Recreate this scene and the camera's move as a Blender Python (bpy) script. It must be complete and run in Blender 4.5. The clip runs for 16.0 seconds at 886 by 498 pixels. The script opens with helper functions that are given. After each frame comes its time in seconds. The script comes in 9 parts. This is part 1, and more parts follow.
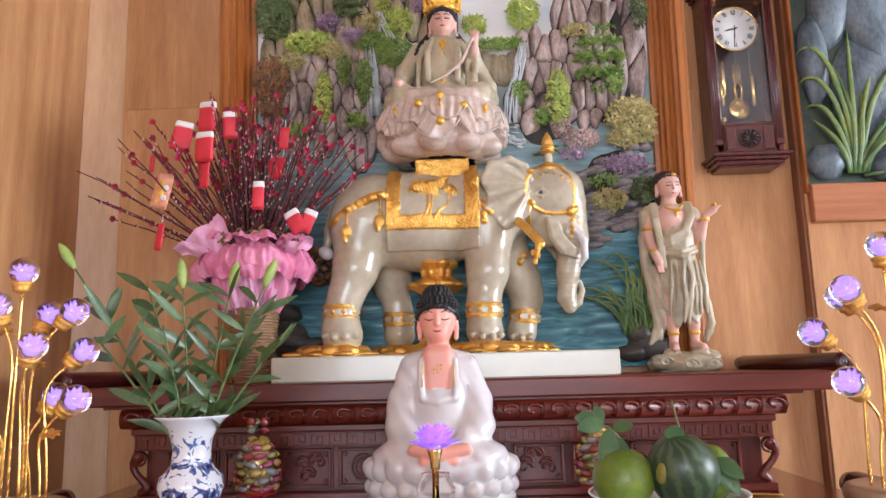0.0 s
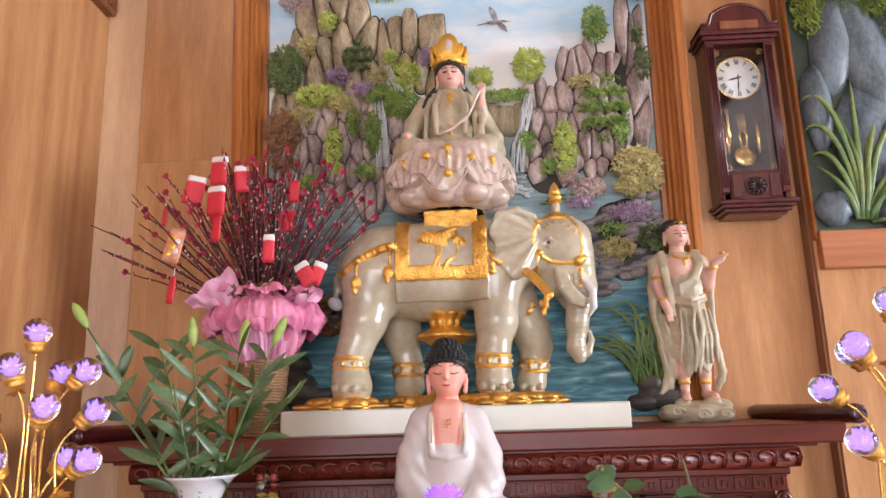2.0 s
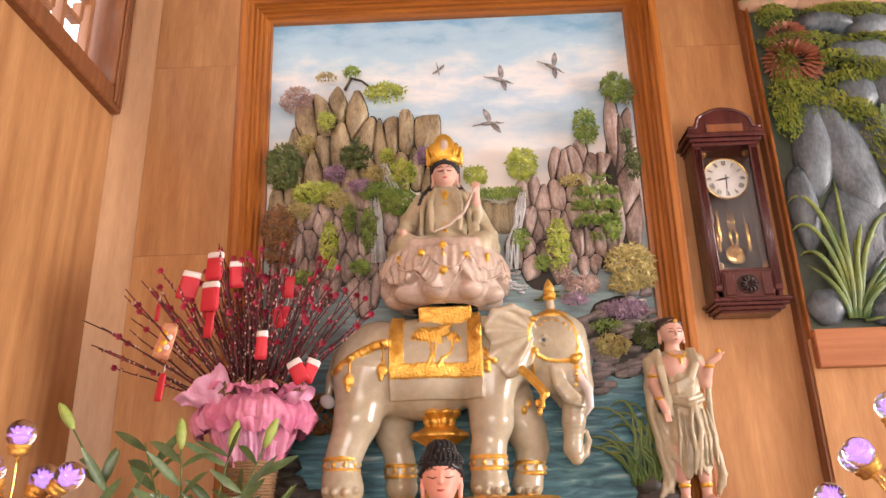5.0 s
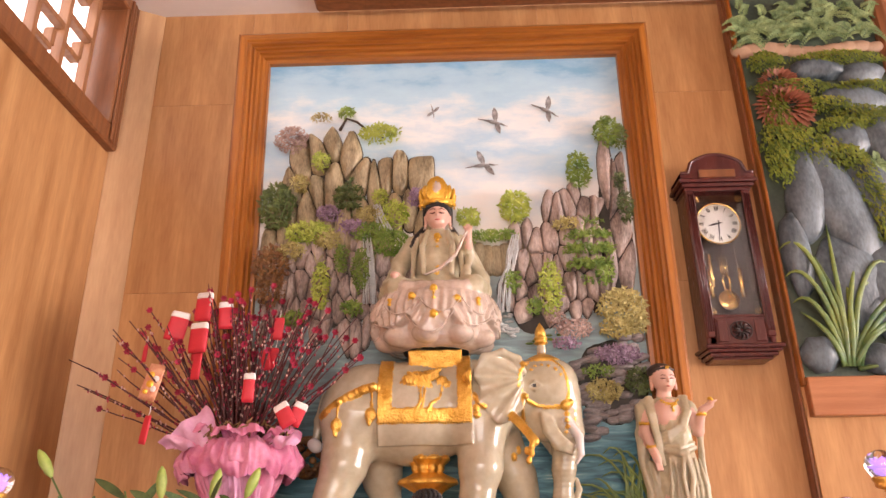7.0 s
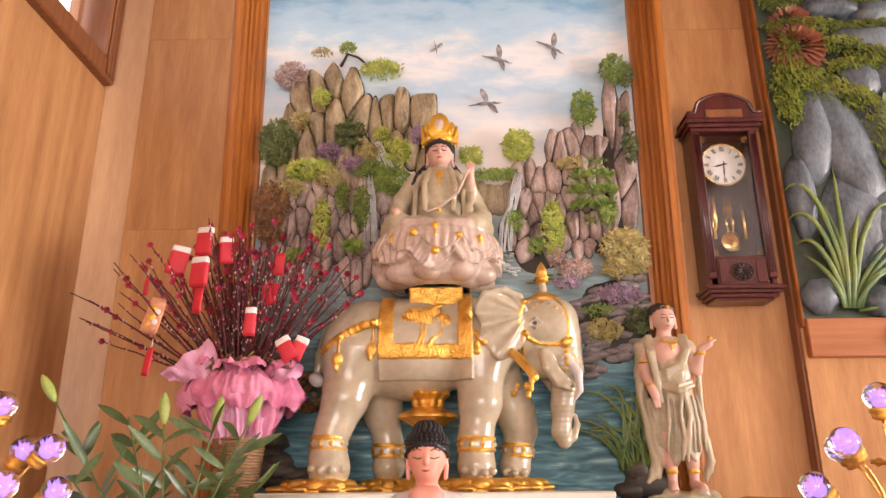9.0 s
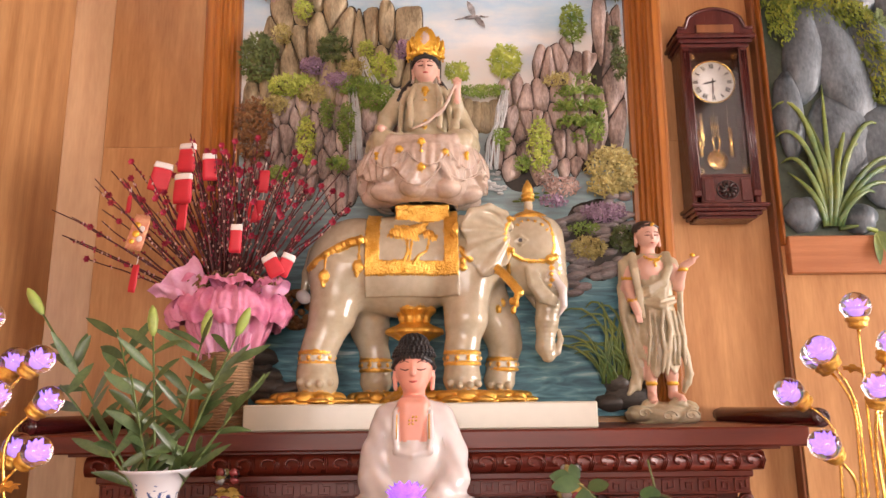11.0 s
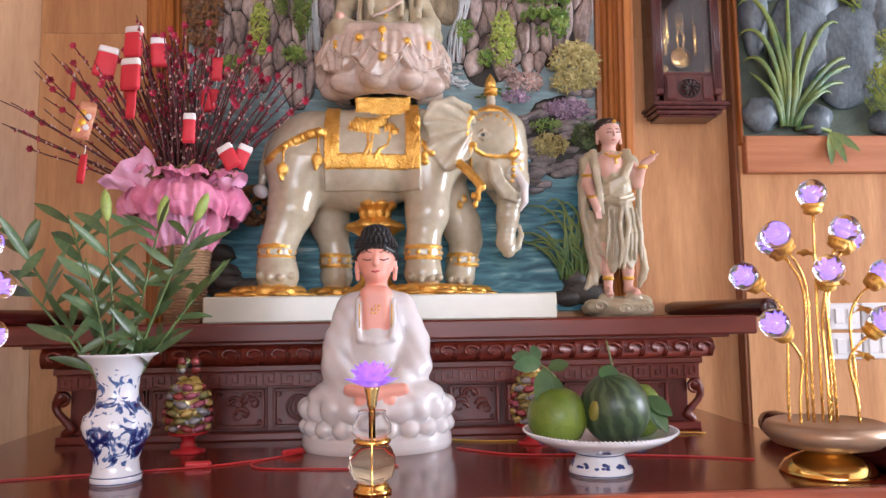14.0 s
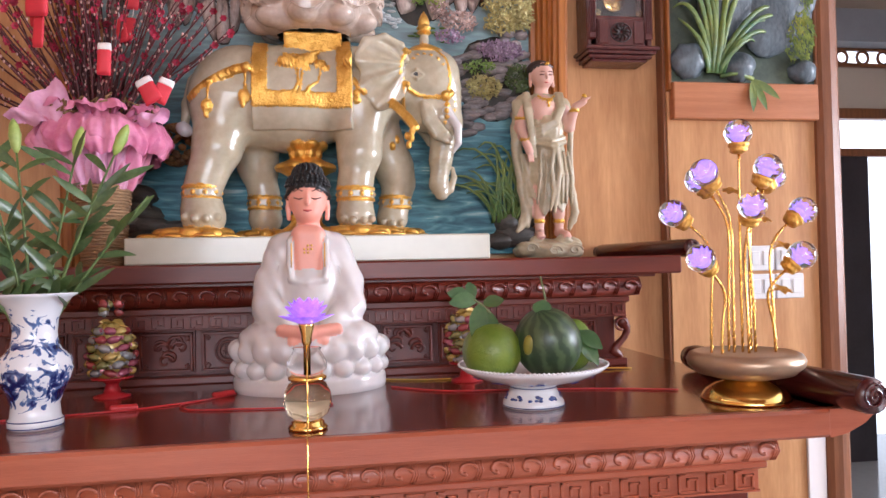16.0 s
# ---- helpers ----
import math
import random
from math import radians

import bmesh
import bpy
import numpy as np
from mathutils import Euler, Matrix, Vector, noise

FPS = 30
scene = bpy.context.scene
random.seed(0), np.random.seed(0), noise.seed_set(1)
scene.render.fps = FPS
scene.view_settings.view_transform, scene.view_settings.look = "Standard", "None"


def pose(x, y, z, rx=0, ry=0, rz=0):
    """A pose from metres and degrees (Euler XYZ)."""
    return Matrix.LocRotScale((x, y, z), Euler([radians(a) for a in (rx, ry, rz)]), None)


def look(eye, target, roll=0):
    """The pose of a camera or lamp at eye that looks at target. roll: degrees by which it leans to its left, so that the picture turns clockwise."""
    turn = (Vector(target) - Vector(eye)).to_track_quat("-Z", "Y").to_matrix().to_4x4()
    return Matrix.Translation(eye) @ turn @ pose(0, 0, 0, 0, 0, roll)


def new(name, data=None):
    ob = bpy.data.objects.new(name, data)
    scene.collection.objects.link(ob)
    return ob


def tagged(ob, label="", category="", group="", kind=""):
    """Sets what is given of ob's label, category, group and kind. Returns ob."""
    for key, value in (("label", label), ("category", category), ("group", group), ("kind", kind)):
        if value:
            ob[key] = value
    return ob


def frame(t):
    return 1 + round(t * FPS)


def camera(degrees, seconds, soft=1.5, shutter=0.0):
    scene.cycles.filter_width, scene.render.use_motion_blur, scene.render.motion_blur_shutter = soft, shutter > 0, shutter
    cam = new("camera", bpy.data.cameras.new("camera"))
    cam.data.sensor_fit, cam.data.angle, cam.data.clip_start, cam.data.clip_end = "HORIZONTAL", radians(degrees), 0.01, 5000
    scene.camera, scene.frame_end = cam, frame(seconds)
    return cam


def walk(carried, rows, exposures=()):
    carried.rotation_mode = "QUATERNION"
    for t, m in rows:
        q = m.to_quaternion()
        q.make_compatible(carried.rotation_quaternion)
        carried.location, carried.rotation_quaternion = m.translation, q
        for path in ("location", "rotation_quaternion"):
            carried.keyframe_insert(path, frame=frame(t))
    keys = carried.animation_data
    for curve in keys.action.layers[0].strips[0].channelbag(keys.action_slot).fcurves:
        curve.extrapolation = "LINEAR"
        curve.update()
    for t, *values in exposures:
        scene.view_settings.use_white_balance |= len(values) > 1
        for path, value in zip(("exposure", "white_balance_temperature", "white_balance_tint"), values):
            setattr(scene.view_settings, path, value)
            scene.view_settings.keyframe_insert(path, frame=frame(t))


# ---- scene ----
cam = camera(63.0, 16.0)
PATH = [
    (0, (0.014, 0.436, 1.611), (-0.036, 2.41, 1.931), -1.5),
    (0.5, (0.017, 0.432, 1.62), (-0.043, 2.401, 1.967), -1.6),
    (1, (0.016, 0.426, 1.633), (-0.049, 2.391, 2.001), -1.7),
    (1.5, (0.015, 0.422, 1.643), (-0.054, 2.382, 2.034), -1.7),
    (2, (0.021, 0.416, 1.651), (-0.054, 2.37, 2.071), -1.8),
    (2.5, (0.028, 0.409, 1.662), (-0.052, 2.357, 2.108), -1.9),
    (3, (0.025, 0.405, 1.67), (-0.05, 2.346, 2.145), -1.9),
    (3.5, (0.028, 0.404, 1.679), (-0.045, 2.338, 2.183), -2.0),
    (4, (0.032, 0.404, 1.684), (-0.041, 2.329, 2.22), -2.0),
    (4.5, (0.032, 0.408, 1.686), (-0.038, 2.322, 2.262), -2.0),
    (4.7, (0.01, 0.409, 1.673), (-0.039, 2.312, 2.286), -1.9),
    (7, (0.037, 0.402, 1.712), (0.0, 2.261, 2.447), -1.0),
    (7.5, (0.039, 0.401, 1.71), (0.001, 2.263, 2.44), -0.8),
    (8, (0.035, 0.415, 1.697), (-0.002, 2.285, 2.406), -0.6),
    (8.5, (0.039, 0.422, 1.69), (-0.003, 2.31, 2.35), -0.4),
    (9, (0.032, 0.43, 1.676), (-0.009, 2.335, 2.284), -0.4),
    (11.3, (0.028, 0.443, 1.643), (0.032, 2.405, 2.031), -0.6),
    (11.5, (0.035, 0.446, 1.638), (0.043, 2.411, 2.011), -0.5),
    (12, (0.037, 0.457, 1.627), (0.072, 2.429, 1.962), -0.6),
    (12.5, (0.034, 0.465, 1.622), (0.098, 2.442, 1.917), -0.6),
    (13, (0.028, 0.462, 1.618), (0.117, 2.444, 1.87), -0.7),
    (13.5, (0.017, 0.46, 1.605), (0.124, 2.446, 1.82), -0.8),
    (14, (0.007, 0.466, 1.592), (0.128, 2.455, 1.77), -0.9),
    (14.5, (0.006, 0.475, 1.588), (0.133, 2.466, 1.729), -0.9),
    (15, (0.006, 0.481, 1.579), (0.159, 2.472, 1.689), -1.0),
    (15.5, (-0.001, 0.482, 1.571), (0.221, 2.468, 1.647), -1.2),
    (16, (-0.007, 0.486, 1.56), (0.31, 2.46, 1.605), -1.2),
]
EXPOSURES = [(0.0, 0.04, 5400, 10), (1.5, 0.05, 5500, 11), (2.5, 0.06, 6000, 13), (3.5, 0.10, 6500, 16), (5.0, 0.12, 6800, 19), (8.0, 0.12, 6950, 23), (9.2, 0.10, 6950, 22), (11.5, 0.04, 6900, 21), (12.2, 0.0, 6200, 17), (13.0, 0.0, 5500, 13), (16.0, 0.02, 5500, 13)]
walk(cam, [(t, look(eye, target, roll)) for t, eye, target, roll in PATH], EXPOSURES)

# ---- light ----
world = bpy.data.worlds.new("sky")
scene.world = world
world.use_nodes = True
wn = world.node_tree.nodes
sky = wn.new("ShaderNodeTexSky")
sky.sky_type = "NISHITA"
sky.sun_disc = False
sky.sun_elevation = radians(48)
sky.sun_rotation = radians(150)
wn["Background"].inputs["Strength"].default_value = 0.12
world.node_tree.links.new(sky.outputs["Color"], wn["Background"].inputs["Color"])

sun_data = bpy.data.lights.new("sun", "SUN")
sun_data.energy, sun_data.angle, sun_data.color = 3.0, radians(0.5), (1.0, 0.95, 0.87)
sun = new("sun", sun_data)
sun.matrix_world = look((6, -6, 9), (0, 0, 0))


def area(name, eye, target, w, h, watts, color):
    d = bpy.data.lights.new(name, "AREA")
    d.shape, d.size, d.size_y, d.energy, d.color = "RECTANGLE", w, h, watts, color
    ob = new(name, d)
    ob.matrix_world = look(eye, target)
    return ob


# daylight through the doorway behind and the side doors, both out of view
area("door_daylight", (0.1, -3.12, 2.2), (-0.2, 3, 3.0), 3.0, 1.6, 120, (1.0, 0.95, 0.9))
# weak fill lamp, added in front of the closed west wall; no window there
area("west_fill", (-1.27, -1.1, 1.45), (1.0, 1.4, 1.6), 1.7, 2.5, 10, (1.0, 0.95, 0.9))
area("east_daylight", (6.22, 0.95, 2.0), (-1.0, 1.9, 2.6), 2.5, 1.75, 440, (1.0, 0.95, 0.91))


# ---- materials ----
def lin(c):
    return tuple(c) + (1.0,) if len(c) == 3 else tuple(c)


def material(name, color, rough=0.5, metal=0.0, var=0.15, scale=8.0, bump=0.0, bump_scale=60.0, color2=None, stretch=(1, 1, 1), coat=0.0,
             spec=0.5, transmission=0.0, emit=None, emit_strength=0.0, sss=0.0, per_object=0.0, rough_var=0.1, coords="Object"):
    """A surface with two scales of variation in colour and gloss, and fine relief."""
    m = bpy.data.materials.new(name)
    m.use_nodes = True
    nt = m.node_tree
    n, l = nt.nodes, nt.links
    b = n["Principled BSDF"]
    b.inputs["Roughness"].default_value = rough
    b.inputs["Metallic"].default_value = metal
    b.inputs["Coat Weight"].default_value = coat
    b.inputs["Coat Roughness"].default_value = 0.12
    b.inputs["Specular IOR Level"].default_value = spec
    b.inputs["Transmission Weight"].default_value = transmission
    if sss:
        b.inputs["Subsurface Weight"].default_value = sss
        b.inputs["Subsurface Radius"].default_value = (0.02, 0.012, 0.008)
        b.inputs["Subsurface Scale"].default_value = 0.3
    if emit:
        b.inputs["Emission Color"].default_value = lin(emit)
        b.inputs["Emission Strength"].default_value = emit_strength
    tc = n.new("ShaderNodeTexCoord")
    mp = n.new("ShaderNodeMapping")
    mp.inputs["Scale"].default_value = stretch
    l.new(tc.outputs[coords], mp.inputs["Vector"])
    big = n.new("ShaderNodeTexNoise")
    big.inputs["Scale"].default_value = scale
    big.inputs["Detail"].default_value = 5
    small = n.new("ShaderNodeTexNoise")
    small.inputs["Scale"].default_value = scale * 9
    small.inputs["Detail"].default_value = 4
    l.new(mp.outputs["Vector"], big.inputs["Vector"])
    l.new(mp.outputs["Vector"], small.inputs["Vector"])
    mixf = n.new("ShaderNodeMath")
    mixf.operation = "MULTIPLY_ADD"
    mixf.inputs[1].default_value = 0.35
    l.new(small.outputs["Fac"], mixf.inputs[0])
    half = n.new("ShaderNodeMath")
    half.operation = "MULTIPLY"
    half.inputs[1].default_value = 0.65
    l.new(big.outputs["Fac"], half.inputs[0])
    l.new(half.outputs[0], mixf.inputs[2])
    ramp = n.new("ShaderNodeValToRGB")
    ramp.color_ramp.elements[0].position, ramp.color_ramp.elements[1].position = 0.32, 0.68
    c2 = color2 or tuple(min(1, c * (1 + var)) for c in color[:3])
    c1 = color if color2 else tuple(c * (1 - var) for c in color[:3])
    ramp.color_ramp.elements[0].color, ramp.color_ramp.elements[1].color = lin(c1), lin(c2)
    l.new(mixf.outputs[0], ramp.inputs["Fac"])
    out = ramp.outputs["Color"]
    if per_object:
        info = n.new("ShaderNodeObjectInfo")
        geo = n.new("ShaderNodeNewGeometry")
        add = n.new("ShaderNodeMath")
        add.operation = "ADD"
        l.new(info.outputs["Random"], add.inputs[0])
        l.new(geo.outputs["Random Per Island"], add.inputs[1])
        rng = n.new("ShaderNodeMapRange")
        rng.inputs["From Max"].default_value = 2.0
        rng.inputs["To Min"].default_value, rng.inputs["To Max"].default_value = 1 - per_object, 1 + per_object
        l.new(add.outputs[0], rng.inputs["Value"])
        hsv = n.new("ShaderNodeHueSaturation")
        l.new(rng.outputs[0], hsv.inputs["Value"])
        l.new(out, hsv.inputs["Color"])
        out = hsv.outputs["Color"]
    l.new(out, b.inputs["Base Color"])
    rr = n.new("ShaderNodeMapRange")
    rr.inputs["To Min"].default_value, rr.inputs["To Max"].default_value = max(0, rough * (1 - rough_var)), min(1, rough * (1 + rough_var * 2))
    l.new(small.outputs["Fac"], rr.inputs["Value"])
    l.new(rr.outputs[0], b.inputs["Roughness"])
    if bump:
        bn = n.new("ShaderNodeTexNoise")
        bn.inputs["Scale"].default_value = bump_scale
        bn.inputs["Detail"].default_value = 6
        l.new(mp.outputs["Vector"], bn.inputs["Vector"])
        bp = n.new("ShaderNodeBump")
        bp.inputs["Strength"].default_value = bump
        bp.inputs["Distance"].default_value = 0.004
        l.new(bn.outputs["Fac"], bp.inputs["Height"])
        l.new(bp.outputs["Normal"], b.inputs["Normal"])
    return m


def wood(name, dark, light, rough=0.4, grain=(14, 14, 0.8), scale=3.0, coat=0.0, bump=0.15, per_object=0.0, rings=9.0, figure=0.12):
    """Planed wood: long grain with wandering figure along the z axis of the object (set by the stretch)."""
    m = material(name, dark, rough, var=0.1, scale=scale, color2=light, stretch=grain, coat=coat, bump=bump, bump_scale=40, per_object=per_object)
    n, l = m.node_tree.nodes, m.node_tree.links
    ramp = [x for x in n if x.type == "VALTORGB"][0]
    mp = [x for x in n if x.type == "MAPPING"][0]
    wave = n.new("ShaderNodeTexWave")
    wave.wave_type, wave.rings_direction = "RINGS", "Z"
    wave.inputs["Scale"].default_value = rings * 0.06
    wave.inputs["Distortion"].default_value = 14.0
    wave.inputs["Detail"].default_value = 3.0
    wave.inputs["Detail Scale"].default_value = 0.7
    l.new(mp.outputs["Vector"], wave.inputs["Vector"])
    src = ramp.inputs["Fac"].links[0].from_socket
    mx = n.new("ShaderNodeMath")
    mx.operation = "MULTIPLY_ADD"
    mx.inputs[1].default_value = figure
    l.new(wave.outputs["Fac"], mx.inputs[0])
    sc = n.new("ShaderNodeMath")
    sc.operation = "MULTIPLY"
    sc.inputs[1].default_value = 0.8
    l.new(src, sc.inputs[0])
    l.new(sc.outputs[0], mx.inputs[2])
    l.new(mx.outputs[0], ramp.inputs["Fac"])
    return m


OAK = wood("oak_laminate", (0.41, 0.192, 0.074), (0.65, 0.36, 0.158), 0.36, grain=(7, 7, 0.9), scale=2.0, per_object=0.08, bump=0.03, figure=0.10)
OAK_PALE = wood("pale_oak_laminate", (0.50, 0.29, 0.15), (0.68, 0.43, 0.24), 0.36, grain=(7, 7, 0.9), scale=2.0, bump=0.03, figure=0.10)
FRAME_WOOD = wood("orange_pine", (0.23, 0.068, 0.009), (0.50, 0.185, 0.030), 0.35, grain=(22, 22, 1.0), per_object=0.05)
FRAME_WOOD_H = wood("orange_pine_across", (0.23, 0.068, 0.009), (0.50, 0.185, 0.030), 0.35, grain=(1.0, 22, 22), per_object=0.05)
SILL_WOOD = wood("sill_pine", (0.36, 0.125, 0.045), (0.52, 0.21, 0.085), 0.4, grain=(1.0, 20, 20))
DARK_WOOD = wood("dark_trim_wood", (0.17, 0.062, 0.025), (0.30, 0.115, 0.045), 0.35, grain=(16, 16, 1.0))
ALTAR = wood("red_lacquered_rosewood", (0.095, 0.012, 0.006), (0.165, 0.026, 0.012), 0.36, grain=(1.0, 14, 14), coat=0.1, bump=0.06)
ALTAR_V = wood("red_lacquered_rosewood_upright", (0.085, 0.011, 0.006), (0.145, 0.023, 0.010), 0.38, grain=(14, 14, 1.0), coat=0.1, bump=0.06)
TABLE_TOP = wood("polished_table_top", (0.125, 0.017, 0.007), (0.18, 0.029, 0.012), 0.18, grain=(1.0, 12, 12), coat=0.5, bump=0.03)
TABLE_EDGE = wood("table_edge", (0.32, 0.080, 0.038), (0.45, 0.13, 0.064), 0.35, grain=(1.0, 16, 16), coat=0.2)
DARK_LACQUER = material("dark_lacquer", (0.055, 0.008, 0.008), 0.22, var=0.25, scale=6, coat=0.4)
CLOCK_WOOD = wood("mahogany", (0.06, 0.012, 0.012), (0.11, 0.024, 0.02), 0.25, grain=(16, 16, 1.0), coat=0.4)
WHITE_PAINT = material("white_ceiling_paint", (0.78, 0.74, 0.72), 0.7, var=0.03, scale=2, bump=0.1)
FLOOR_TILE = material("polished_tile", (0.30, 0.285, 0.27), 0.12, var=0.08, scale=2)
PLASTER = material("beige_plaster", (0.50, 0.42, 0.34), 0.75, var=0.05, scale=2, bump=0.2)
JADE = material("pale_jade", (0.37, 0.315, 0.215), 0.20, scale=5, color2=(0.545, 0.485, 0.365), coat=0.35, sss=0.12, bump=0.02, bump_scale=12)
JADE_PINK = material("rosy_jade", (0.45, 0.35, 0.28), 0.18, scale=9, color2=(0.66, 0.53, 0.45), coat=0.4, sss=0.12, bump=0.02, bump_scale=14)
JADE_GREEN = material("greenish_jade", (0.36, 0.31, 0.20), 0.36, scale=9, color2=(0.53, 0.46, 0.32), coat=0.2, sss=0.1, bump=0.05, bump_scale=20)
PLINTH_STONE = material("pale_stone", (0.55, 0.53, 0.43), 0.18, var=0.06, scale=3, coat=0.3)
WHITE_MARBLE = material("white_marble", (0.64, 0.60, 0.585), 0.22, var=0.06, scale=6, coat=0.3, sss=0.15)
GOLD = material("gold_leaf", (0.60, 0.29, 0.035), 0.36, 0.80, scale=30, color2=(0.95, 0.60, 0.15), bump=0.75, bump_scale=150)
GOLD_SMOOTH = material("polished_gold", (0.90, 0.60, 0.17), 0.14, 1.0, var=0.06, scale=14)
GOLD_TRACE = material("gold_paint", (0.75, 0.43, 0.06), 0.3, 0.6, var=0.2, scale=30, bump=0.3, bump_scale=120)
SKIN_PAINT = material("painted_flesh", (0.806, 0.373, 0.283), 0.4, var=0.05, scale=8, sss=0.1)
SKIN_PALE = material("painted_pale_flesh", (0.66, 0.40, 0.32), 0.38, var=0.06, scale=9, sss=0.1)
BLACK_PAINT = material("black_hair_paint", (0.012, 0.011, 0.012), 0.38, var=0.3, scale=40)
LIP_PAINT = material("lip_paint", (0.50, 0.10, 0.09), 0.4)
PORCELAIN = material("white_porcelain", (0.78, 0.79, 0.82), 0.1, var=0.02, scale=6, coat=0.6)
BLUE_GLAZE = material("cobalt_glaze", (0.010, 0.018, 0.11), 0.14, scale=30, color2=(0.045, 0.085, 0.30), coat=0.6)
GLASS = material("crystal_glass", (1, 1, 1), 0.0, var=0.0, transmission=1.0, rough_var=0)


# ---- mesh tools ----
class Shape:
    """Collects pieces of one mesh; each piece has a material slot."""

    def __init__(self):
        self.v, self.f, self.m, self.s, self.n = [], [], [], [], 0

    def add(self, verts, faces, slot=0, smooth=True, matrix=None):
        verts = np.asarray(verts, float).reshape(-1, 3)
        if matrix is not None:
            a = np.array(matrix)
            verts = verts @ a[:3, :3].T + a[:3, 3]
        self.v.append(verts)
        n = self.n
        for f in faces:
            self.f.append(tuple(i + n for i in f))
        self.m += [slot] * len(faces)
        self.s += [smooth] * len(faces)
        self.n += len(verts)
        return self

    def box(self, c, size, bevel=0.003, slot=0, matrix=None):
        h = np.array(size, float) / 2
        b = min(bevel, h.min() * 0.6)
        vs, idx = [], {}
        for sx in (-1, 1):
            for sy in (-1, 1):
                for sz in (-1, 1):
                    s = np.array((sx, sy, sz))
                    for ax in range(3):
                        p = h - b
                        p[ax] = h[ax]
                        idx[(sx, sy, sz, ax)] = len(vs)
                        vs.append(s * p + np.array(c, float))
        fs = []
        for ax in range(3):
            o = [a for a in range(3) if a != ax]
            for s in (-1, 1):
                ring = []
                for a, d in ((-1, -1), (1, -1), (1, 1), (-1, 1)):
                    k = [0, 0, 0]
                    k[ax], k[o[0]], k[o[1]] = s, a, d
                    ring.append(idx[(*k, ax)])
                fs.append(ring if (s > 0) == (ax != 1) else ring[::-1])
            for a in (-1, 1):
                for d in (-1, 1):
                    k1, k2 = [0, 0, 0], [0, 0, 0]
                    k1[ax], k2[ax] = -1, 1
                    k1[o[0]] = k2[o[0]] = a
                    k1[o[1]] = k2[o[1]] = d
                    q = [idx[(*k1, o[0])], idx[(*k2, o[0])], idx[(*k2, o[1])], idx[(*k1, o[1])]]
                    fs.append(q if (a * d > 0) == (ax == 1) else q[::-1])
        for sx in (-1, 1):
            for sy in (-1, 1):
                for sz in (-1, 1):
                    t = [idx[(sx, sy, sz, a)] for a in range(3)]
                    fs.append(t if sx * sy * sz > 0 else t[::-1])
        return self.add(vs, fs, slot, False, matrix)

    def lathe(self, profile, c=(0, 0, 0), seg=32, slot=0, wave=None, matrix=None, smooth=True):
        """Turned about z. wave(angle, i) scales the radius."""
        vs, fs = [], []
        for i, (r, z) in enumerate(profile):
            for k in range(seg):
                a = 2 * math.pi * k / seg
                q = r * (wave(a, i) if wave else 1)
                vs.append((c[0] + q * math.cos(a), c[1] + q * math.sin(a), c[2] + z))
        for i in range(len(profile) - 1):
            for k in range(seg):
                j = (k + 1) % seg
                fs.append((i * seg + k, i * seg + j, (i + 1) * seg + j, (i + 1) * seg + k))
        fs.append(tuple(range(seg))[::-1])
        fs.append(tuple((len(profile) - 1) * seg + k for k in range(seg)))
        return self.add(vs, fs, slot, smooth, matrix)

    def tube(self, pts, radii, seg=8, slot=0, smooth=True, flat=1.0, up=None):
        pts = [Vector(p) for p in pts]
        if not hasattr(radii, "__len__"):
            radii = [radii] * len(pts)
        vs, fs = [], []
        t0 = (pts[1] - pts[0]).normalized()
        nrm = Vector(up) if up else (Vector((0, 0, 1)) if abs(t0.z) < 0.9 else Vector((1, 0, 0)))
        for i, p in enumerate(pts):
            t = (pts[min(i + 1, len(pts) - 1)] - pts[max(i - 1, 0)]).normalized()
            nrm = (nrm - t * nrm.dot(t)).normalized()
            side = t.cross(nrm)
            for k in range(seg):
                a = 2 * math.pi * k / seg
                vs.append(p + (side * math.cos(a) + nrm * math.sin(a) * flat) * radii[i])
        for i in range(len(pts) - 1):
            for k in range(seg):
                j = (k + 1) % seg
                fs.append((i * seg + k, i * seg + j, (i + 1) * seg + j, (i + 1) * seg + k))
        fs.append(tuple(range(seg))[::-1])
        fs.append(tuple((len(pts) - 1) * seg + k for k in range(seg)))
        return self.add([tuple(v) for v in vs], fs, slot, smooth)

    def ball(self, c, r, seg=16, rings=10, slot=0, rough=0.0, matrix=None, rot=None):
        r = (r, r, r) if not hasattr(r, "__len__") else r
        vs, fs = [(0, 0, 1)], []
        for i in range(1, rings):
            t = math.pi * i / rings
            for k in range(seg):
                a = 2 * math.pi * k / seg
                vs.append((math.sin(t) * math.cos(a), math.sin(t) * math.sin(a), math.cos(t)))
        vs.append((0, 0, -1))
        for k in range(seg):
            fs.append((0, 1 + k, 1 + (k + 1) % seg))
            last = 1 + (rings - 2) * seg
            fs.append((len(vs) - 1, last + (k + 1) % seg, last + k))
        for i in range(rings - 2):
            for k in range(seg):
                j = (k + 1) % seg
                a = 1 + i * seg
                fs.append((a + k, a + seg + k, a + seg + j, a + j))
        vs = np.array(vs)
        if rough:
            o = random.random() * 50
            d = np.array([noise.noise(Vector(p) * 1.7 + Vector((o, o, o))) for p in vs])
            vs = vs * (1 + rough * d)[:, None]
        vs = vs * np.array(r)
        if rot is not None:
            vs = vs @ np.array(Euler([radians(a) for a in rot]).to_matrix()).T
        return self.add(vs + np.array(c, float), fs, slot, True, matrix)

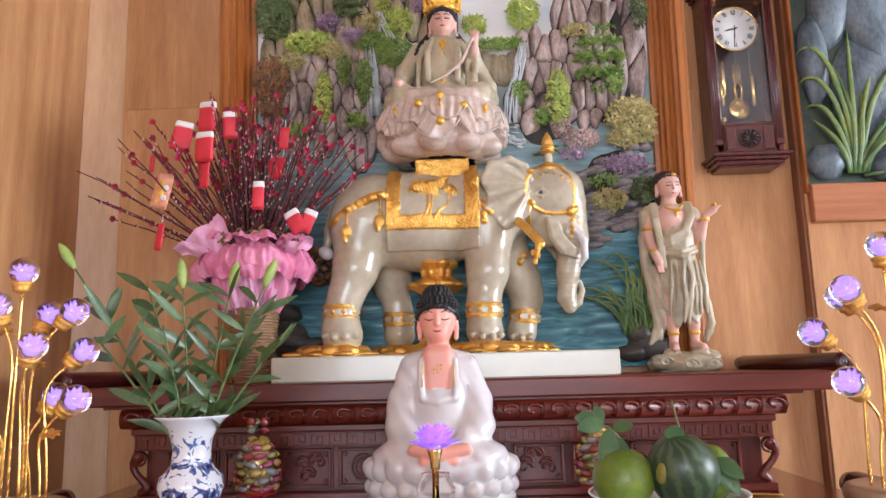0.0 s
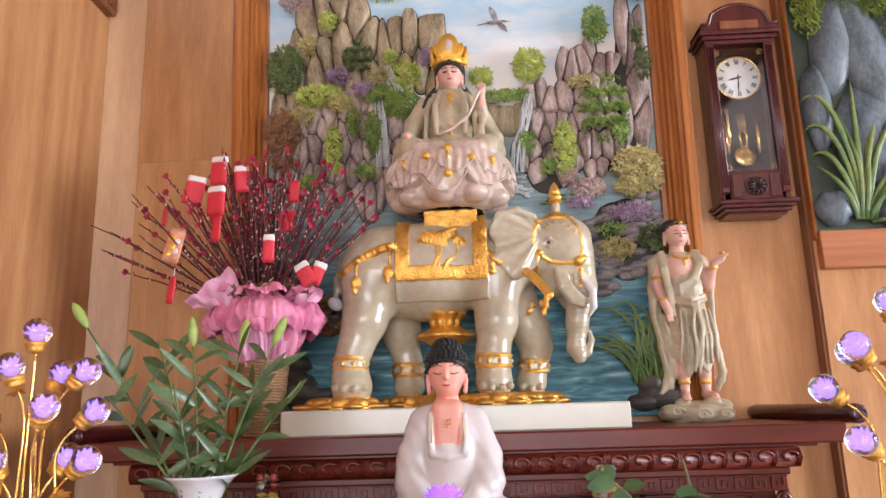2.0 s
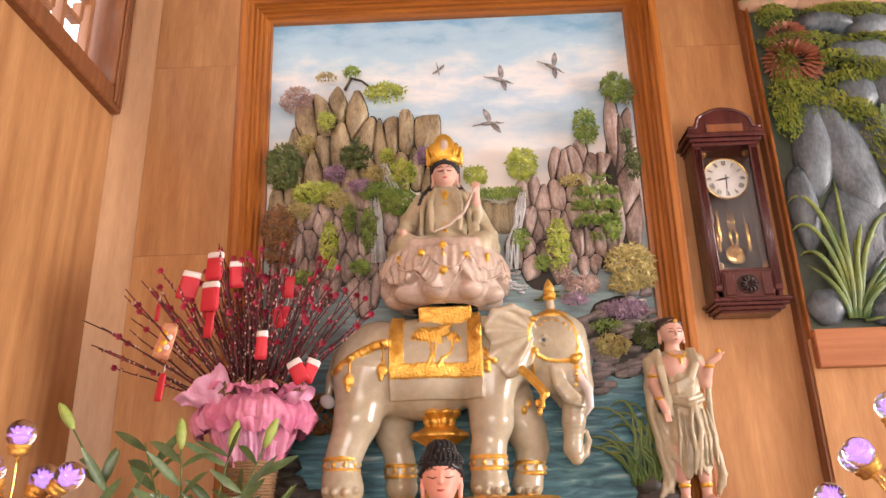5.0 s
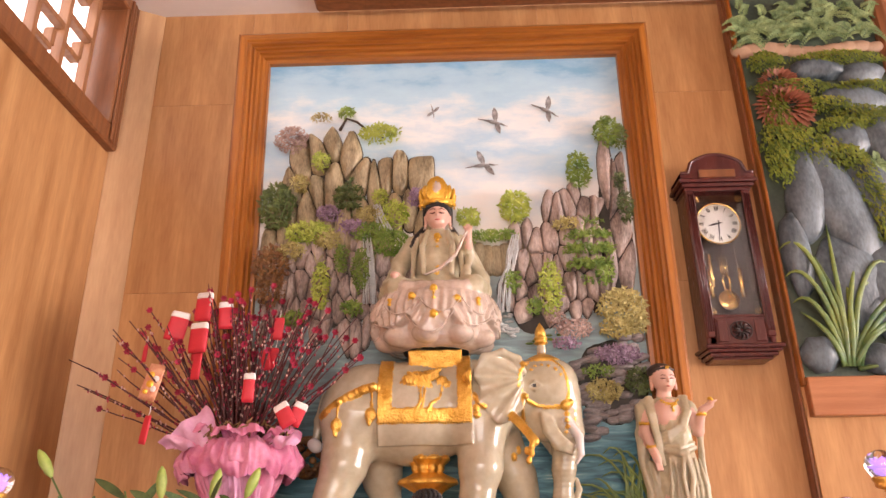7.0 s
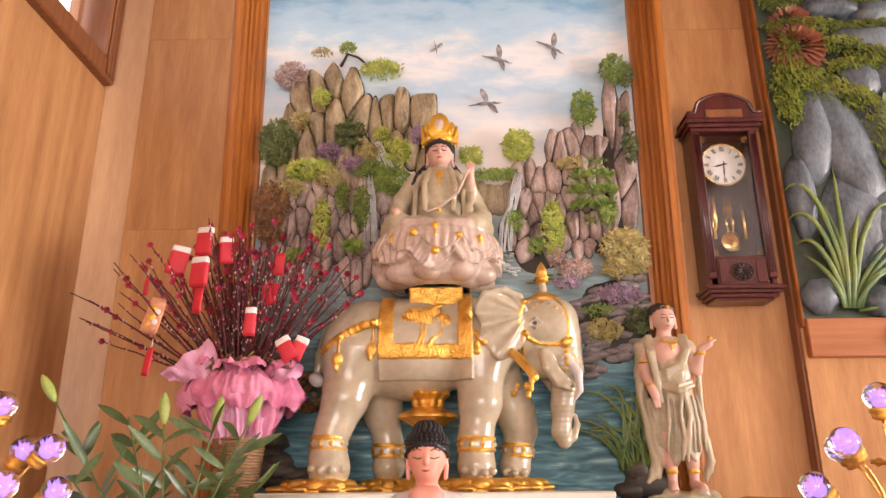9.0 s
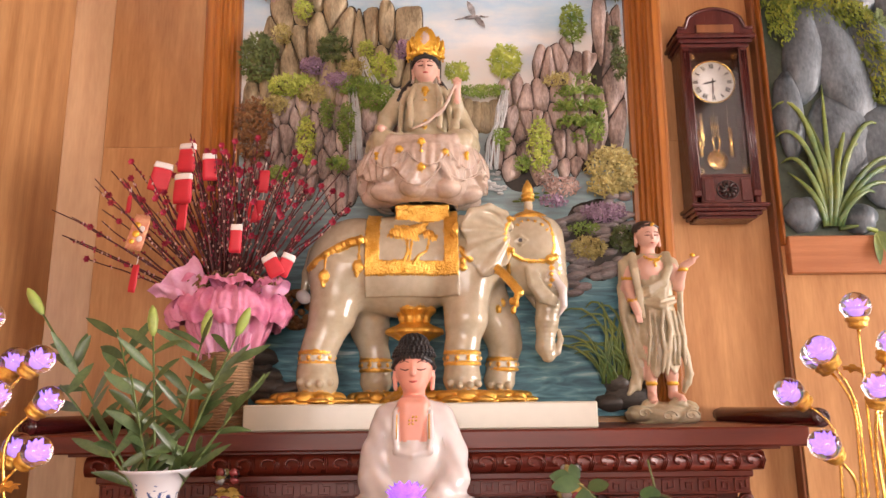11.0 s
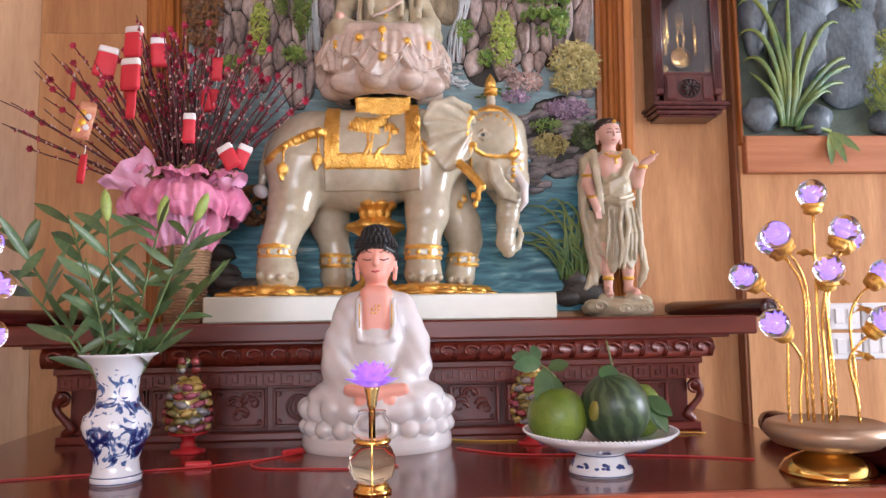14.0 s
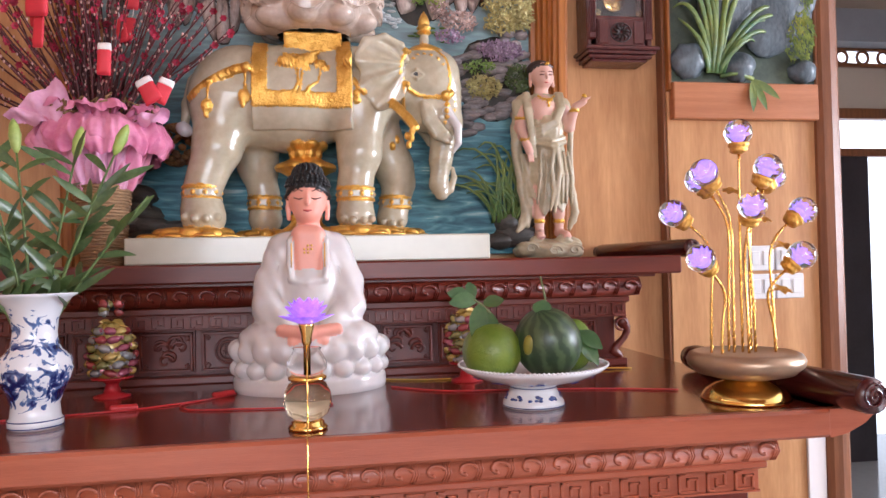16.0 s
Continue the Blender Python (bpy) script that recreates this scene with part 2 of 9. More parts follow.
    def leaf(self, base, way, length, width, normal=(0, -1, 0), bend=0.2, slot=0, n=5, fold=0.25):
        """A pointed leaf with a folded midrib that droops along its length."""
        way, normal, base = Vector(way).normalized(), Vector(normal), Vector(base)
        side = way.cross(normal)
        if side.length < 1e-4:
            side = way.orthogonal()
        side.normalize()
        up = side.cross(way).normalized()
        vs, fs = [], []
        for i in range(n + 1):
            t = i / n
            w = width * 0.5 * (math.sin(math.pi * min(1, t * 0.93 + 0.05)) ** 0.8)
            p = base + way * length * t - Vector((0, 0, 1)) * bend * length * t * t
            for s in (-1, 0, 1):
                vs.append(p + side * w * s + up * (abs(s) * w * fold))
        for i in range(n):
            for s in (0, 1):
                a = i * 3 + s
                fs.append((a, a + 1, a + 4, a + 3))
        return self.add([tuple(v) for v in vs], fs, slot, True)

    def mesh(self, name):
        me = bpy.data.meshes.new(name)
        me.from_pydata(np.concatenate(self.v).tolist(), [], self.f)
        me.polygons.foreach_set("material_index", np.array(self.m, dtype=np.int32))
        me.polygons.foreach_set("use_smooth", np.array(self.s, dtype=bool))
        me.update()
        return me


def part(name, shape, mats, parent=None, label=""):
    """One mesh object, under a thing or a part."""
    me = shape.mesh(name) if isinstance(shape, Shape) else shape
    if not me.materials:
        for m in mats if isinstance(mats, (list, tuple)) else [mats]:
            me.materials.append(m)
    ob = new(name, me)
    ob.parent = parent
    if label:
        tagged(ob, label)
    return ob


def thing(name, m, label, category, group="", kind=""):
    ob = new(name)
    ob.empty_display_size = 0.05
    ob.matrix_world = m if isinstance(m, Matrix) else Matrix.Translation(m)
    return tagged(ob, label, category, group, kind)


def solo(name, shape, mats, label, category, group="", kind="", m=None):
    ob = part(name, shape, mats)
    if m is not None:
        ob.matrix_world = m if isinstance(m, Matrix) else Matrix.Translation(m)
    return tagged(ob, label, category, group, kind)


# smooth solids for the carved figures: blended distance fields turned into one skin
class Clay:
    def __init__(self, lo, hi, h):
        self.h, self.lo = h, np.array(lo, float)
        n = np.ceil((np.array(hi) - self.lo) / h).astype(int) + 1
        ax = [self.lo[i] + h * np.arange(n[i]) for i in range(3)]
        self.ax = ax
        self.d = np.full(n, 1.0, np.float32)
        self.slot = np.zeros(n, np.int8)
        self.fine = Shape()

    def line(self, pts, r, slot=0, seg=6):
        """A thin line laid on the skin, too fine for the field."""
        self.fine.tube(pts, r, seg, slot)
        return self

    def window(self, lo, hi, pad):
        s = []
        for i in range(3):
            a = max(0, int((lo[i] - pad - self.lo[i]) / self.h))
            b = min(self.d.shape[i], int((hi[i] + pad - self.lo[i]) / self.h) + 2)
            s.append(slice(a, max(a + 1, b)))
        g = np.meshgrid(*[self.ax[i][s[i]] for i in range(3)], indexing="ij", sparse=True)
        return tuple(s), g

    def merge(self, s, d, slot, k):
        old = self.d[s]
        closer = d < old
        if k > 0:
            h = np.clip(0.5 + 0.5 * (old - d) / k, 0, 1)
            self.d[s] = old * (1 - h) + d * h - k * h * (1 - h)
        else:
            self.d[s] = np.minimum(old, d)
        sl = self.slot[s]
        sl[closer] = slot
        self.slot[s] = sl
        return self

    def ball(self, c, r, slot=0, k=0.01, rot=None, relief=None):
        r = np.array((r, r, r) if not hasattr(r, "__len__") else r, float)
        R = r.max()
        s, (x, y, z) = self.window([q - R for q in c], [q + R for q in c], k * 2 + 0.02)
        p = [x - c[0], y - c[1], z - c[2]]
        if rot is not None:
            a = np.array(Euler([radians(q) for q in rot]).to_matrix()).T
            p = [a[i, 0] * p[0] + a[i, 1] * p[1] + a[i, 2] * p[2] for i in range(3)]
        k0 = np.sqrt((p[0] / r[0]) ** 2 + (p[1] / r[1]) ** 2 + (p[2] / r[2]) ** 2)
        k1 = np.sqrt((p[0] / r[0] ** 2) ** 2 + (p[1] / r[1] ** 2) ** 2 + (p[2] / r[2] ** 2) ** 2)
        d = k0 * (k0 - 1) / np.maximum(k1, 1e-6)
        if relief:
            d = d - relief(x, y, z)
        return self.merge(s, d, slot, k)

    def limb(self, pts, radii, slot=0, k=0.01, relief=None, squash=None):
        """A chain of tapering rods."""
        for a, b, ra, rb in zip(pts[:-1], pts[1:], radii[:-1], radii[1:]):
            a, b = np.array(a, float), np.array(b, float)
            R = max(ra, rb)
            s, (x, y, z) = self.window(np.minimum(a, b) - R, np.maximum(a, b) + R, k * 2 + 0.02)
            ab = b - a
            t = ((x - a[0]) * ab[0] + (y - a[1]) * ab[1] + (z - a[2]) * ab[2]) / max(1e-9, ab @ ab)
            t = np.clip(t, 0, 1)
            sy = squash or 1.0
            d = np.sqrt((x - a[0] - t * ab[0]) ** 2 + ((y - a[1] - t * ab[1]) / sy) ** 2 + (z - a[2] - t * ab[2]) ** 2) - (ra + (rb - ra) * t)
            if relief:
                d = d - relief(x, y, z)
            self.merge(s, d, slot, k)
        return self

    def block(self, c, size, r=0.004, slot=0, k=0.0, relief=None):
        hs = np.array(size, float) / 2
        s, (x, y, z) = self.window(np.array(c) - hs, np.array(c) + hs, k * 2 + 0.02)
        q = [np.abs(v - c[i]) - hs[i] + r for i, v in enumerate((x, y, z))]
        out = np.sqrt(sum(np.maximum(v, 0) ** 2 for v in q))
        d = out + np.minimum(np.maximum(np.maximum(q[0], q[1]), q[2]), 0) - r
        if relief:
            d = d - relief(x, y, z)
        return self.merge(s, d, slot, k)

    def turned(self, c, profile, slot=0, k=0.004, flat=1.0, relief=None):
        """A solid of revolution about z through profile points (radius, height), flattened in depth."""
        zs, rs = [c[2] + p[1] for p in profile], [p[0] for p in profile]
        R = max(rs)
        s, (x, y, z) = self.window((c[0] - R, c[1] - R, min(zs)), (c[0] + R, c[1] + R, max(zs)), k * 2 + 0.02)
        rad = np.sqrt((x - c[0]) ** 2 + ((y - c[1]) / flat) ** 2)
        d = np.maximum(rad - np.interp(z, zs, rs), np.maximum(min(zs) - z, z - max(zs))) * 0.85
        if relief:
            d = d - relief(x, y, z)
        return self.merge(s, d, slot, k)

    def skin(self):
        """The zero surface as quads, with a slot for each face."""
        d = self.d
        inside = d < 0
        n = np.array(d.shape)
        cell = np.zeros(n - 1, np.int8)
        for i in (0, 1):
            for j in (0, 1):
                for q in (0, 1):
                    cell += inside[i:n[0] - 1 + i, j:n[1] - 1 + j, q:n[2] - 1 + q]
        live = (cell > 0) & (cell < 8)
        ids = np.full(live.shape, -1, np.int64)
        where = np.argwhere(live)
        ids[live] = np.arange(len(where))
        pos = np.zeros((len(where), 3))
        cnt = np.zeros(len(where))
        I = where.T
        for ax in range(3):
            o = [a for a in range(3) if a != ax]
            for u in (0, 1):
                for w in (0, 1):
                    a = I.copy()
                    a[o[0]] += u
                    a[o[1]] += w
                    b = a.copy()
                    b[ax] += 1
                    da, db = d[tuple(a)], d[tuple(b)]
                    hit = (da < 0) != (db < 0)
                    t = da / np.where(hit, da - db, 1)
                    p = a.T.astype(float)
                    p[:, ax] += t
                    pos[hit] += p[hit]
                    cnt[hit] += 1
        verts = pos / cnt[:, None] * self.h + self.lo
        vslot = self.slot[tuple(I)]
        faces, fslot = [], []
        for ax in range(3):
            o = [a for a in range(3) if a != ax]
            lo = [slice(1, -1)] * 3
            lo[ax] = slice(0, -1)
            hi = [slice(1, -1)] * 3
            hi[ax] = slice(1, None)
            A, B = inside[tuple(lo)], inside[tuple(hi)]
            for flip in (False, True):
                e = np.argwhere(B & ~A if flip else A & ~B)
                e[:, o[0]] += 1
                e[:, o[1]] += 1
                quad = []
                for u, w in ((0, 0), (1, 0), (1, 1), (0, 1)):
                    c = e.copy()
                    c[:, o[0]] -= u
                    c[:, o[1]] -= w
                    quad.append(ids[tuple(c.T)])
                q = np.stack(quad, 1)
                if flip == (ax != 1):
                    q = q[:, ::-1]
                q = q[(q >= 0).all(1)]
                faces.append(q)
                fslot.append(vslot[q[:, 0]])
        return verts, np.concatenate(faces), np.concatenate(fslot)

    def mesh(self, name):
        v, f, s = self.skin()
        f = f.tolist()
        if self.fine.n:
            base = len(v)
            v = np.concatenate([v] + self.fine.v)
            f += [tuple(i + base for i in q) for q in self.fine.f]
            s = np.concatenate([s, np.array(self.fine.m, np.int8)])
        me = bpy.data.meshes.new(name)
        me.from_pydata(v.tolist(), [], f)
        me.polygons.foreach_set("material_index", s.astype(np.int32))
        me.polygons.foreach_set("use_smooth", np.ones(len(f), bool))
        me.update()
        return me


# ---- the room ----
WALL_Y, CEIL = 2.90, 3.80
BAY_Y = 2.84


def slab(name, lo, hi, mat, bevel=0.002, parent=None):
    c = [(a + b) / 2 for a, b in zip(lo, hi)]
    s = [b - a for a, b in zip(lo, hi)]
    return place(part(name, Shape().box((0, 0, 0), s, bevel), mat, parent), c)


def place(ob, c):
    ob.location = c
    return ob


def structure(ob, label="", category=""):
    return tagged(ob, label, category, kind="structure")


floor = structure(slab("floor", (-3.2, -3.4, -0.1), (6.4, 6.2, 0.0), FLOOR_TILE), "polished pale tile floor of the hall", "floor")
wall_north = structure(slab("wall_north", (-1.30, WALL_Y, 0), (1.172, WALL_Y + 0.12, CEIL + 0.2), OAK), "oak-veneered wall behind the altar", "wall")
# veneer boards with fine joints
for z0, z1 in ((0.0, 1.55), (1.55, 2.55), (2.55, 3.35), (3.35, 3.80)):
    for x0, x1 in ((-1.185, -0.80), (-0.80, -0.40), (-0.40, 0.0), (0.0, 0.40), (0.40, 0.80), (0.80, 1.168)):
        if z0 > 1.5 and z1 < 3.4 and -0.7 < x0 < 0.7:
            continue
        b = slab("veneer_board", (x0 + 0.0003, WALL_Y - 0.008, z0 + 0.0003), (x1 - 0.0003, WALL_Y - 0.001, z1 - 0.0003), OAK, 0.001)
        b.parent = wall_north
        b.location -= wall_north.location

# chamfered corner strip
strip_len = math.hypot(0.115, 0.062)
corner_strip = structure(part("wall_corner_strip", Shape().box((0, 0, 1.9), (strip_len, 0.012, 3.8), 0.002), OAK_PALE), "pale oak strip across the wall corner", "wall")
corner_strip.matrix_world = pose(-1.2445, 2.867, 0, 0, 0, math.degrees(math.atan2(0.062, 0.115)))

# west wall with the lattice window
WX = -1.30
wz0, wz1, wy0, wy1 = 3.19, 3.72, 1.25, 2.74
wall_west = structure(slab("wall_west", (WX - 0.14, -3.2, 0), (WX, 2.835, wz0 - 0.085), OAK), "oak-veneered side wall", "wall")
for lo, hi in (((WX - 0.14, -3.2, wz0 - 0.085), (WX, wy0 - 0.085, CEIL)), ((WX - 0.14, wy1 + 0.085, wz0 - 0.085), (WX, 2.835, CEIL)),
               ((WX - 0.14, wy0 - 0.085, wz1 + 0.06), (WX, wy1 + 0.085, CEIL))):
    p = slab("wall_piece", lo, hi, OAK, 0.0)
    p.parent = wall_west
    p.location -= wall_west.location
window_1 = thing("window_1", (WX, (wy0 + wy1) / 2, wz0), "high lattice window in a dark stained wood frame", "window", kind="structure")
W0 = Vector(window_1.location)


def wpart(name, lo, hi, mat, parent=window_1, bevel=0.006):
    o = slab(name, lo, hi, mat, bevel)
    o.parent = parent
    o.location -= W0
    return o


wpart("window_frame", (WX - 0.12, wy0 - 0.085, wz0 - 0.085), (WX + 0.035, wy1 + 0.085, wz0), DARK_WOOD)
wpart("window_frame", (WX - 0.12, wy0 - 0.085, wz1), (WX + 0.035, wy1 + 0.085, wz1 + 0.06), DARK_WOOD)
wpart("window_frame", (WX - 0.12, wy1, wz0), (WX + 0.035, wy1 + 0.085, wz1), DARK_WOOD)
wpart("window_frame", (WX - 0.12, wy0 - 0.085, wz0), (WX + 0.035, wy0, wz1), DARK_WOOD)
for k in range(3):
    wpart("moulding", (WX + 0.036, wy1 + 0.012 + 0.024 * k, wz0 - 0.07), (WX + 0.046 - 0.003 * k, wy1 + 0.026 + 0.024 * k, wz1 + 0.05), DARK_WOOD, bevel=0.004)
# lattice bars in a key pattern
LATTICE = wood("lattice_wood", (0.26, 0.11, 0.05), (0.40, 0.19, 0.09), 0.45)
ly = np.linspace(wy1 - 0.06, wy0 + 0.06, 9)
for i in range(8):
    a, b = ly[i + 1], ly[i]
    wpart("lattice_bar", (WX - 0.09, b - 0.012, wz0), (WX - 0.05, b + 0.012, wz1), LATTICE, bevel=0.002)
    for j in range(4):
        z = wz0 + 0.06 + 0.13 * j + (0.06 if i % 2 else 0)
        if z > wz1 - 0.02:
            continue
        wpart("lattice_bar", (WX - 0.088, a + 0.012, z - 0.012), (WX - 0.052, b - 0.012 - (0.05 if (i + j) % 2 else 0), z + 0.012), LATTICE, bevel=0.002)
        if (i + j) % 2:
            wpart("lattice_bar", (WX - 0.088, b - 0.075, z + 0.012), (WX - 0.052, b - 0.051, min(wz1, z + 0.08)), LATTICE, bevel=0.002)
BACK_GLOW = material("bright_sky_backdrop", (0.9, 0.9, 0.92), 0.9, var=0.02, emit=(1.0, 0.97, 0.95), emit_strength=3.2)
structure(slab("backdrop_west", (WX - 1.2, -1.0, 2.4), (WX - 1.18, 5.2, 9.0), BACK_GLOW), "bright hazy daylight beyond the window", "backdrop")

# ceiling: white soffit, and a boarded wooden part
ceiling = structure(slab("ceiling", (-1.44, -3.4, CEIL), (-0.525, 2.90, CEIL + 0.1), WHITE_PAINT), "white painted ceiling soffit", "ceiling")
wood_ceiling = Shape()
for i in range(9):
    x0 = -0.52 + i * 0.28
    wood_ceiling.box((x0 + 0.139, -0.25, CEIL + 0.04), (0.276, 6.2, 0.06), 0.003)
wood_ceiling.box((0.75, 2.80, CEIL - 0.01), (2.54, 0.10, 0.05), 0.004)
wood_ceiling.box((-0.50, -0.25, CEIL + 0.02), (0.05, 6.2, 0.10), 0.004)
structure(part("ceiling_boards", wood_ceiling, DARK_WOOD), "dark stained boarded ceiling", "ceiling")
structure(slab("ceiling_east", (2.0, -3.4, CEIL - 0.02), (6.4, 6.2, CEIL + 0.1), WHITE_PAINT), "white ceiling of the side bay", "ceiling")

# right bay with its panel, sill and pilaster
wall_bay = structure(slab("wall_bay", (1.172, BAY_Y, 0), (1.745, WALL_Y + 0.12, CEIL + 0.2), OAK), "projecting oak-veneered bay", "wall")
side_strip = slab("edge_strip", (1.160, BAY_Y + 0.004, 0.0), (1.1715, WALL_Y - 0.009, CEIL), DARK_WOOD)
side_strip.parent = wall_bay
side_strip.location -= wall_bay.location
pilaster = Shape()
prof = [(-0.05, 0.0), (-0.046, -0.022), (-0.03, -0.038), (0, -0.044), (0.03, -0.038), (0.046, -0.022), (0.05, 0.0), (0.05, 0.1), (-0.05, 0.1)]
vs = [(x, y, z) for z in (0, CEIL) for x, y in prof]
nP = len(prof)
pilaster.add(vs, [(i, (i + 1) % nP, nP + (i + 1) % nP, nP + i) for i in range(nP)], 0, False)
pilaster_ob = structure(part("pilaster", pilaster, DARK_WOOD), "rounded brown wooden door post", "pilaster")
pilaster_ob.location = (1.785, BAY_Y + 0.01, 0)


# ---- altar tables ----
def wave_frieze(length, pitch, height, depth):
    """A row of curling waves in relief along x, on a rounded rail."""
    s = Shape()
    prof = [(0.0, 0), (0.55, 0.04), (0.9, 0.25), (1.0, 0.5), (0.9, 0.75), (0.55, 0.96), (0.0, 1)]
    vs = [(x, -d * depth, (h - 0.5) * height) for x in (-length / 2, length / 2) for d, h in prof]
    n = len(prof)
    s.add(vs, [(i, i + n, i + n + 1, i + 1) for i in range(n - 1)] + [tuple(range(n)), tuple(range(2 * n - 1, n - 1, -1))], 0, True)
    count = int(length / pitch)
    for i in range(count):
        c = -length / 2 + (i + 0.5) * length / count
        turn = 1
        pts = []
        for k in range(13):
            a = 0.3 + k / 12 * 4.6
            r = height * 0.40 * (1 - k / 15)
            pts.append((c + turn * r * math.cos(a) * 1.15, -depth * (0.98 + 0.1 * k / 12), r * math.sin(a) * 0.95))
        s.tube(pts, [height * 0.085] * 10 + [height * 0.1, height * 0.11, height * 0.09], 5)
        for j in range(3):
            o = c + pitch * (0.36 + 0.08 * j)
            s.tube([(o - pitch * 0.10, -depth * 0.75, -height * 0.42), (o + 0.02 * pitch, -depth * 1.03, 0), (o - pitch * 0.04, -depth * 0.8, height * 0.4)], height * 0.045, 4)
    return s


def fret_band(length, height, depth):
    """A running key fret in relief."""
    s = Shape().box((0, 0, 0), (length, depth * 0.5, height), 0.001)
    unit = height * 0.86
    count = int(length / (unit * 1.5))
    w = height * 0.11
    for i in range(count):
        c = -length / 2 + (i + 0.5) * length / count
        f = 1 if i % 2 else -1
        y = -depth * 0.42
        h = unit / 2 * 0.86
        for (x0, z0, x1, z1) in ((-h * 1.3, f * h, h * 0.9, f * h), (h * 0.9, f * h, h * 0.9, -f * h * 0.5), (h * 0.9, -f * h * 0.5, -h * 0.2, -f * h * 0.5),
                                 (-h * 0.2, -f * h * 0.5, -h * 0.2, f * h * 0.3), (-h * 1.3, f * h, -h * 1.3, -f * h), (-h * 1.3, -f * h, -h * 0.6, -f * h)):
            s.box((c + (x0 + x1) / 2, y, (z0 + z1) / 2), (abs(x1 - x0) + w, depth * 0.6, abs(z1 - z0) + w), 0.0008)
    for z in (-height / 2, height / 2):
        s.box((0, -depth * 0.3, z), (length, depth * 0.9, height * 0.1), 0.001)
    return s


def carved_panel(w, h, kind):
    """A framed field with a carved cloud scroll, or a round longevity sign."""
    s = Shape().box((0, 0.004, 0), (w, 0.012, h), 0.001)
    t = 0.008
    for c, size in (((0, -0.006, h / 2 - t), (w - t, 0.012, t)), ((0, -0.006, -h / 2 + t), (w - t, 0.012, t)),
                    ((-w / 2 + t, -0.006, 0), (t, 0.012, h - t)), ((w / 2 - t, -0.006, 0), (t, 0.012, h - t))):
        s.box(c, size, 0.002)
    for sx in (-1, 1):
        for sz in (-1, 1):
            s.box((sx * (w / 2 - 2.4 * t), -0.005, sz * (h / 2 - 2.4 * t)), (t * 1.8, 0.01, t * 0.8), 0.002)
            s.box((sx * (w / 2 - 2.4 * t), -0.005, sz * (h / 2 - 2.4 * t)), (t * 0.8, 0.01, t * 1.8), 0.002)
    r = min(w, h) * 0.3
    if kind == "round":
        for q in (1.0, 0.72):
            pts = [(r * q * math.cos(a), -0.006, r * q * math.sin(a)) for a in np.linspace(0, 2 * math.pi, 25)]
            s.tube(pts, 0.0035, 5)
        for k in (-1, 0, 1):
            s.box((k * r * 0.28, -0.006, 0), (r * 0.1, 0.008, r * 1.0), 0.001)
            s.box((0, -0.006, k * r * 0.28), (r * 0.9, 0.008, r * 0.1), 0.001)
    else:
        for i in range(7):
            cx, cz = w * (random.random() - 0.5) * 0.62, h * (random.random() - 0.5) * 0.55
            g = 1 if i % 2 else -1
            pts = [(cx + g * 0.022 * (1 - k / 14) * math.cos(0.5 * k), -0.006, cz + 0.020 * (1 - k / 14) * math.sin(0.5 * k)) for k in range(13)]
            s.tube(pts, [0.005 * (1 - k / 26) for k in range(13)], 5)
    return s


def scroll_end(length, r, side):
    """A rolled scroll that closes the end of an altar top, with a spiral on its face."""
    s = Shape()
    n = 9
    s.tube([(0, -length / 2, 0), (0, -length / 2 + 0.01, 0), (0, length / 2 - 0.03, 0), (0, length / 2, 0)], [r * 0.93, r, r * 0.97, r * 0.8], 20)
    pts = [(side * r * 0.8 * (1 - k / 26) * math.cos(k * 0.55), -length / 2 - 0.001, r * 0.8 * (1 - k / 26) * math.sin(k * 0.55)) for k in range(24)]
    s.tube(pts, r * 0.07, 5)
    return s


rear_altar = thing("rear_altar", (-0.03, 2.37, 1.27), "carved red rosewood rear altar with fret and wave friezes", "altar table")
top = part("top_slab", Shape().box((0, 0.265, 0.28), (2.0, 0.53, 0.05), 0.005), ALTAR, rear_altar)
part("edge_band", Shape().box((0, 0.272, 0.252), (1.86, 0.50, 0.010), 0.002), ALTAR, rear_altar)
fz = part("wave_frieze", wave_frieze(1.76, 0.062, 0.052, 0.024), ALTAR, rear_altar)
fz.location = (0, 0.035, 0.221)
part("neck_rail", Shape().box((0, 0.285, 0.186), (1.72, 0.49, 0.018), 0.003), ALTAR, rear_altar)
fb = part("fret_band", fret_band(1.69, 0.036, 0.012), ALTAR, rear_altar)
fb.location = (0, 0.036, 0.158)
part("body", Shape().box((0, 0.30, 0.088), (1.66, 0.44, 0.176), 0.003), ALTAR_V, rear_altar)
part("foot_rail", Shape().box((0, 0.27, 0.010), (1.70, 0.46, 0.020), 0.003), ALTAR, rear_altar)
for i in range(10):
    cx = -0.70 + i * 0.1556
    p = part("carved_panel", carved_panel(0.142, 0.110, "round" if i % 2 else "cloud"), ALTAR_V, rear_altar)
    p.location = (cx, 0.072, 0.080)
for sx in (-1, 1):
    s = Shape()
    pts = [(sx * (0.835 + 0.022 * math.sin(k * 0.6) + (0.02 if k > 7 else 0)), 0.06, 0.13 - k * 0.013) for k in range(10)]
    s.tube(pts, [0.02, 0.017, 0.013, 0.011, 0.010, 0.010, 0.012, 0.014, 0.012, 0.006], 8)
    s.tube([(sx * (0.835 + 0.016 * math.cos(a)), 0.045, 0.115 + 0.016 * math.sin(a)) for a in np.linspace(0, 5, 12)], 0.004, 5)
    part("corner_bracket", s, ALTAR_V, rear_altar)
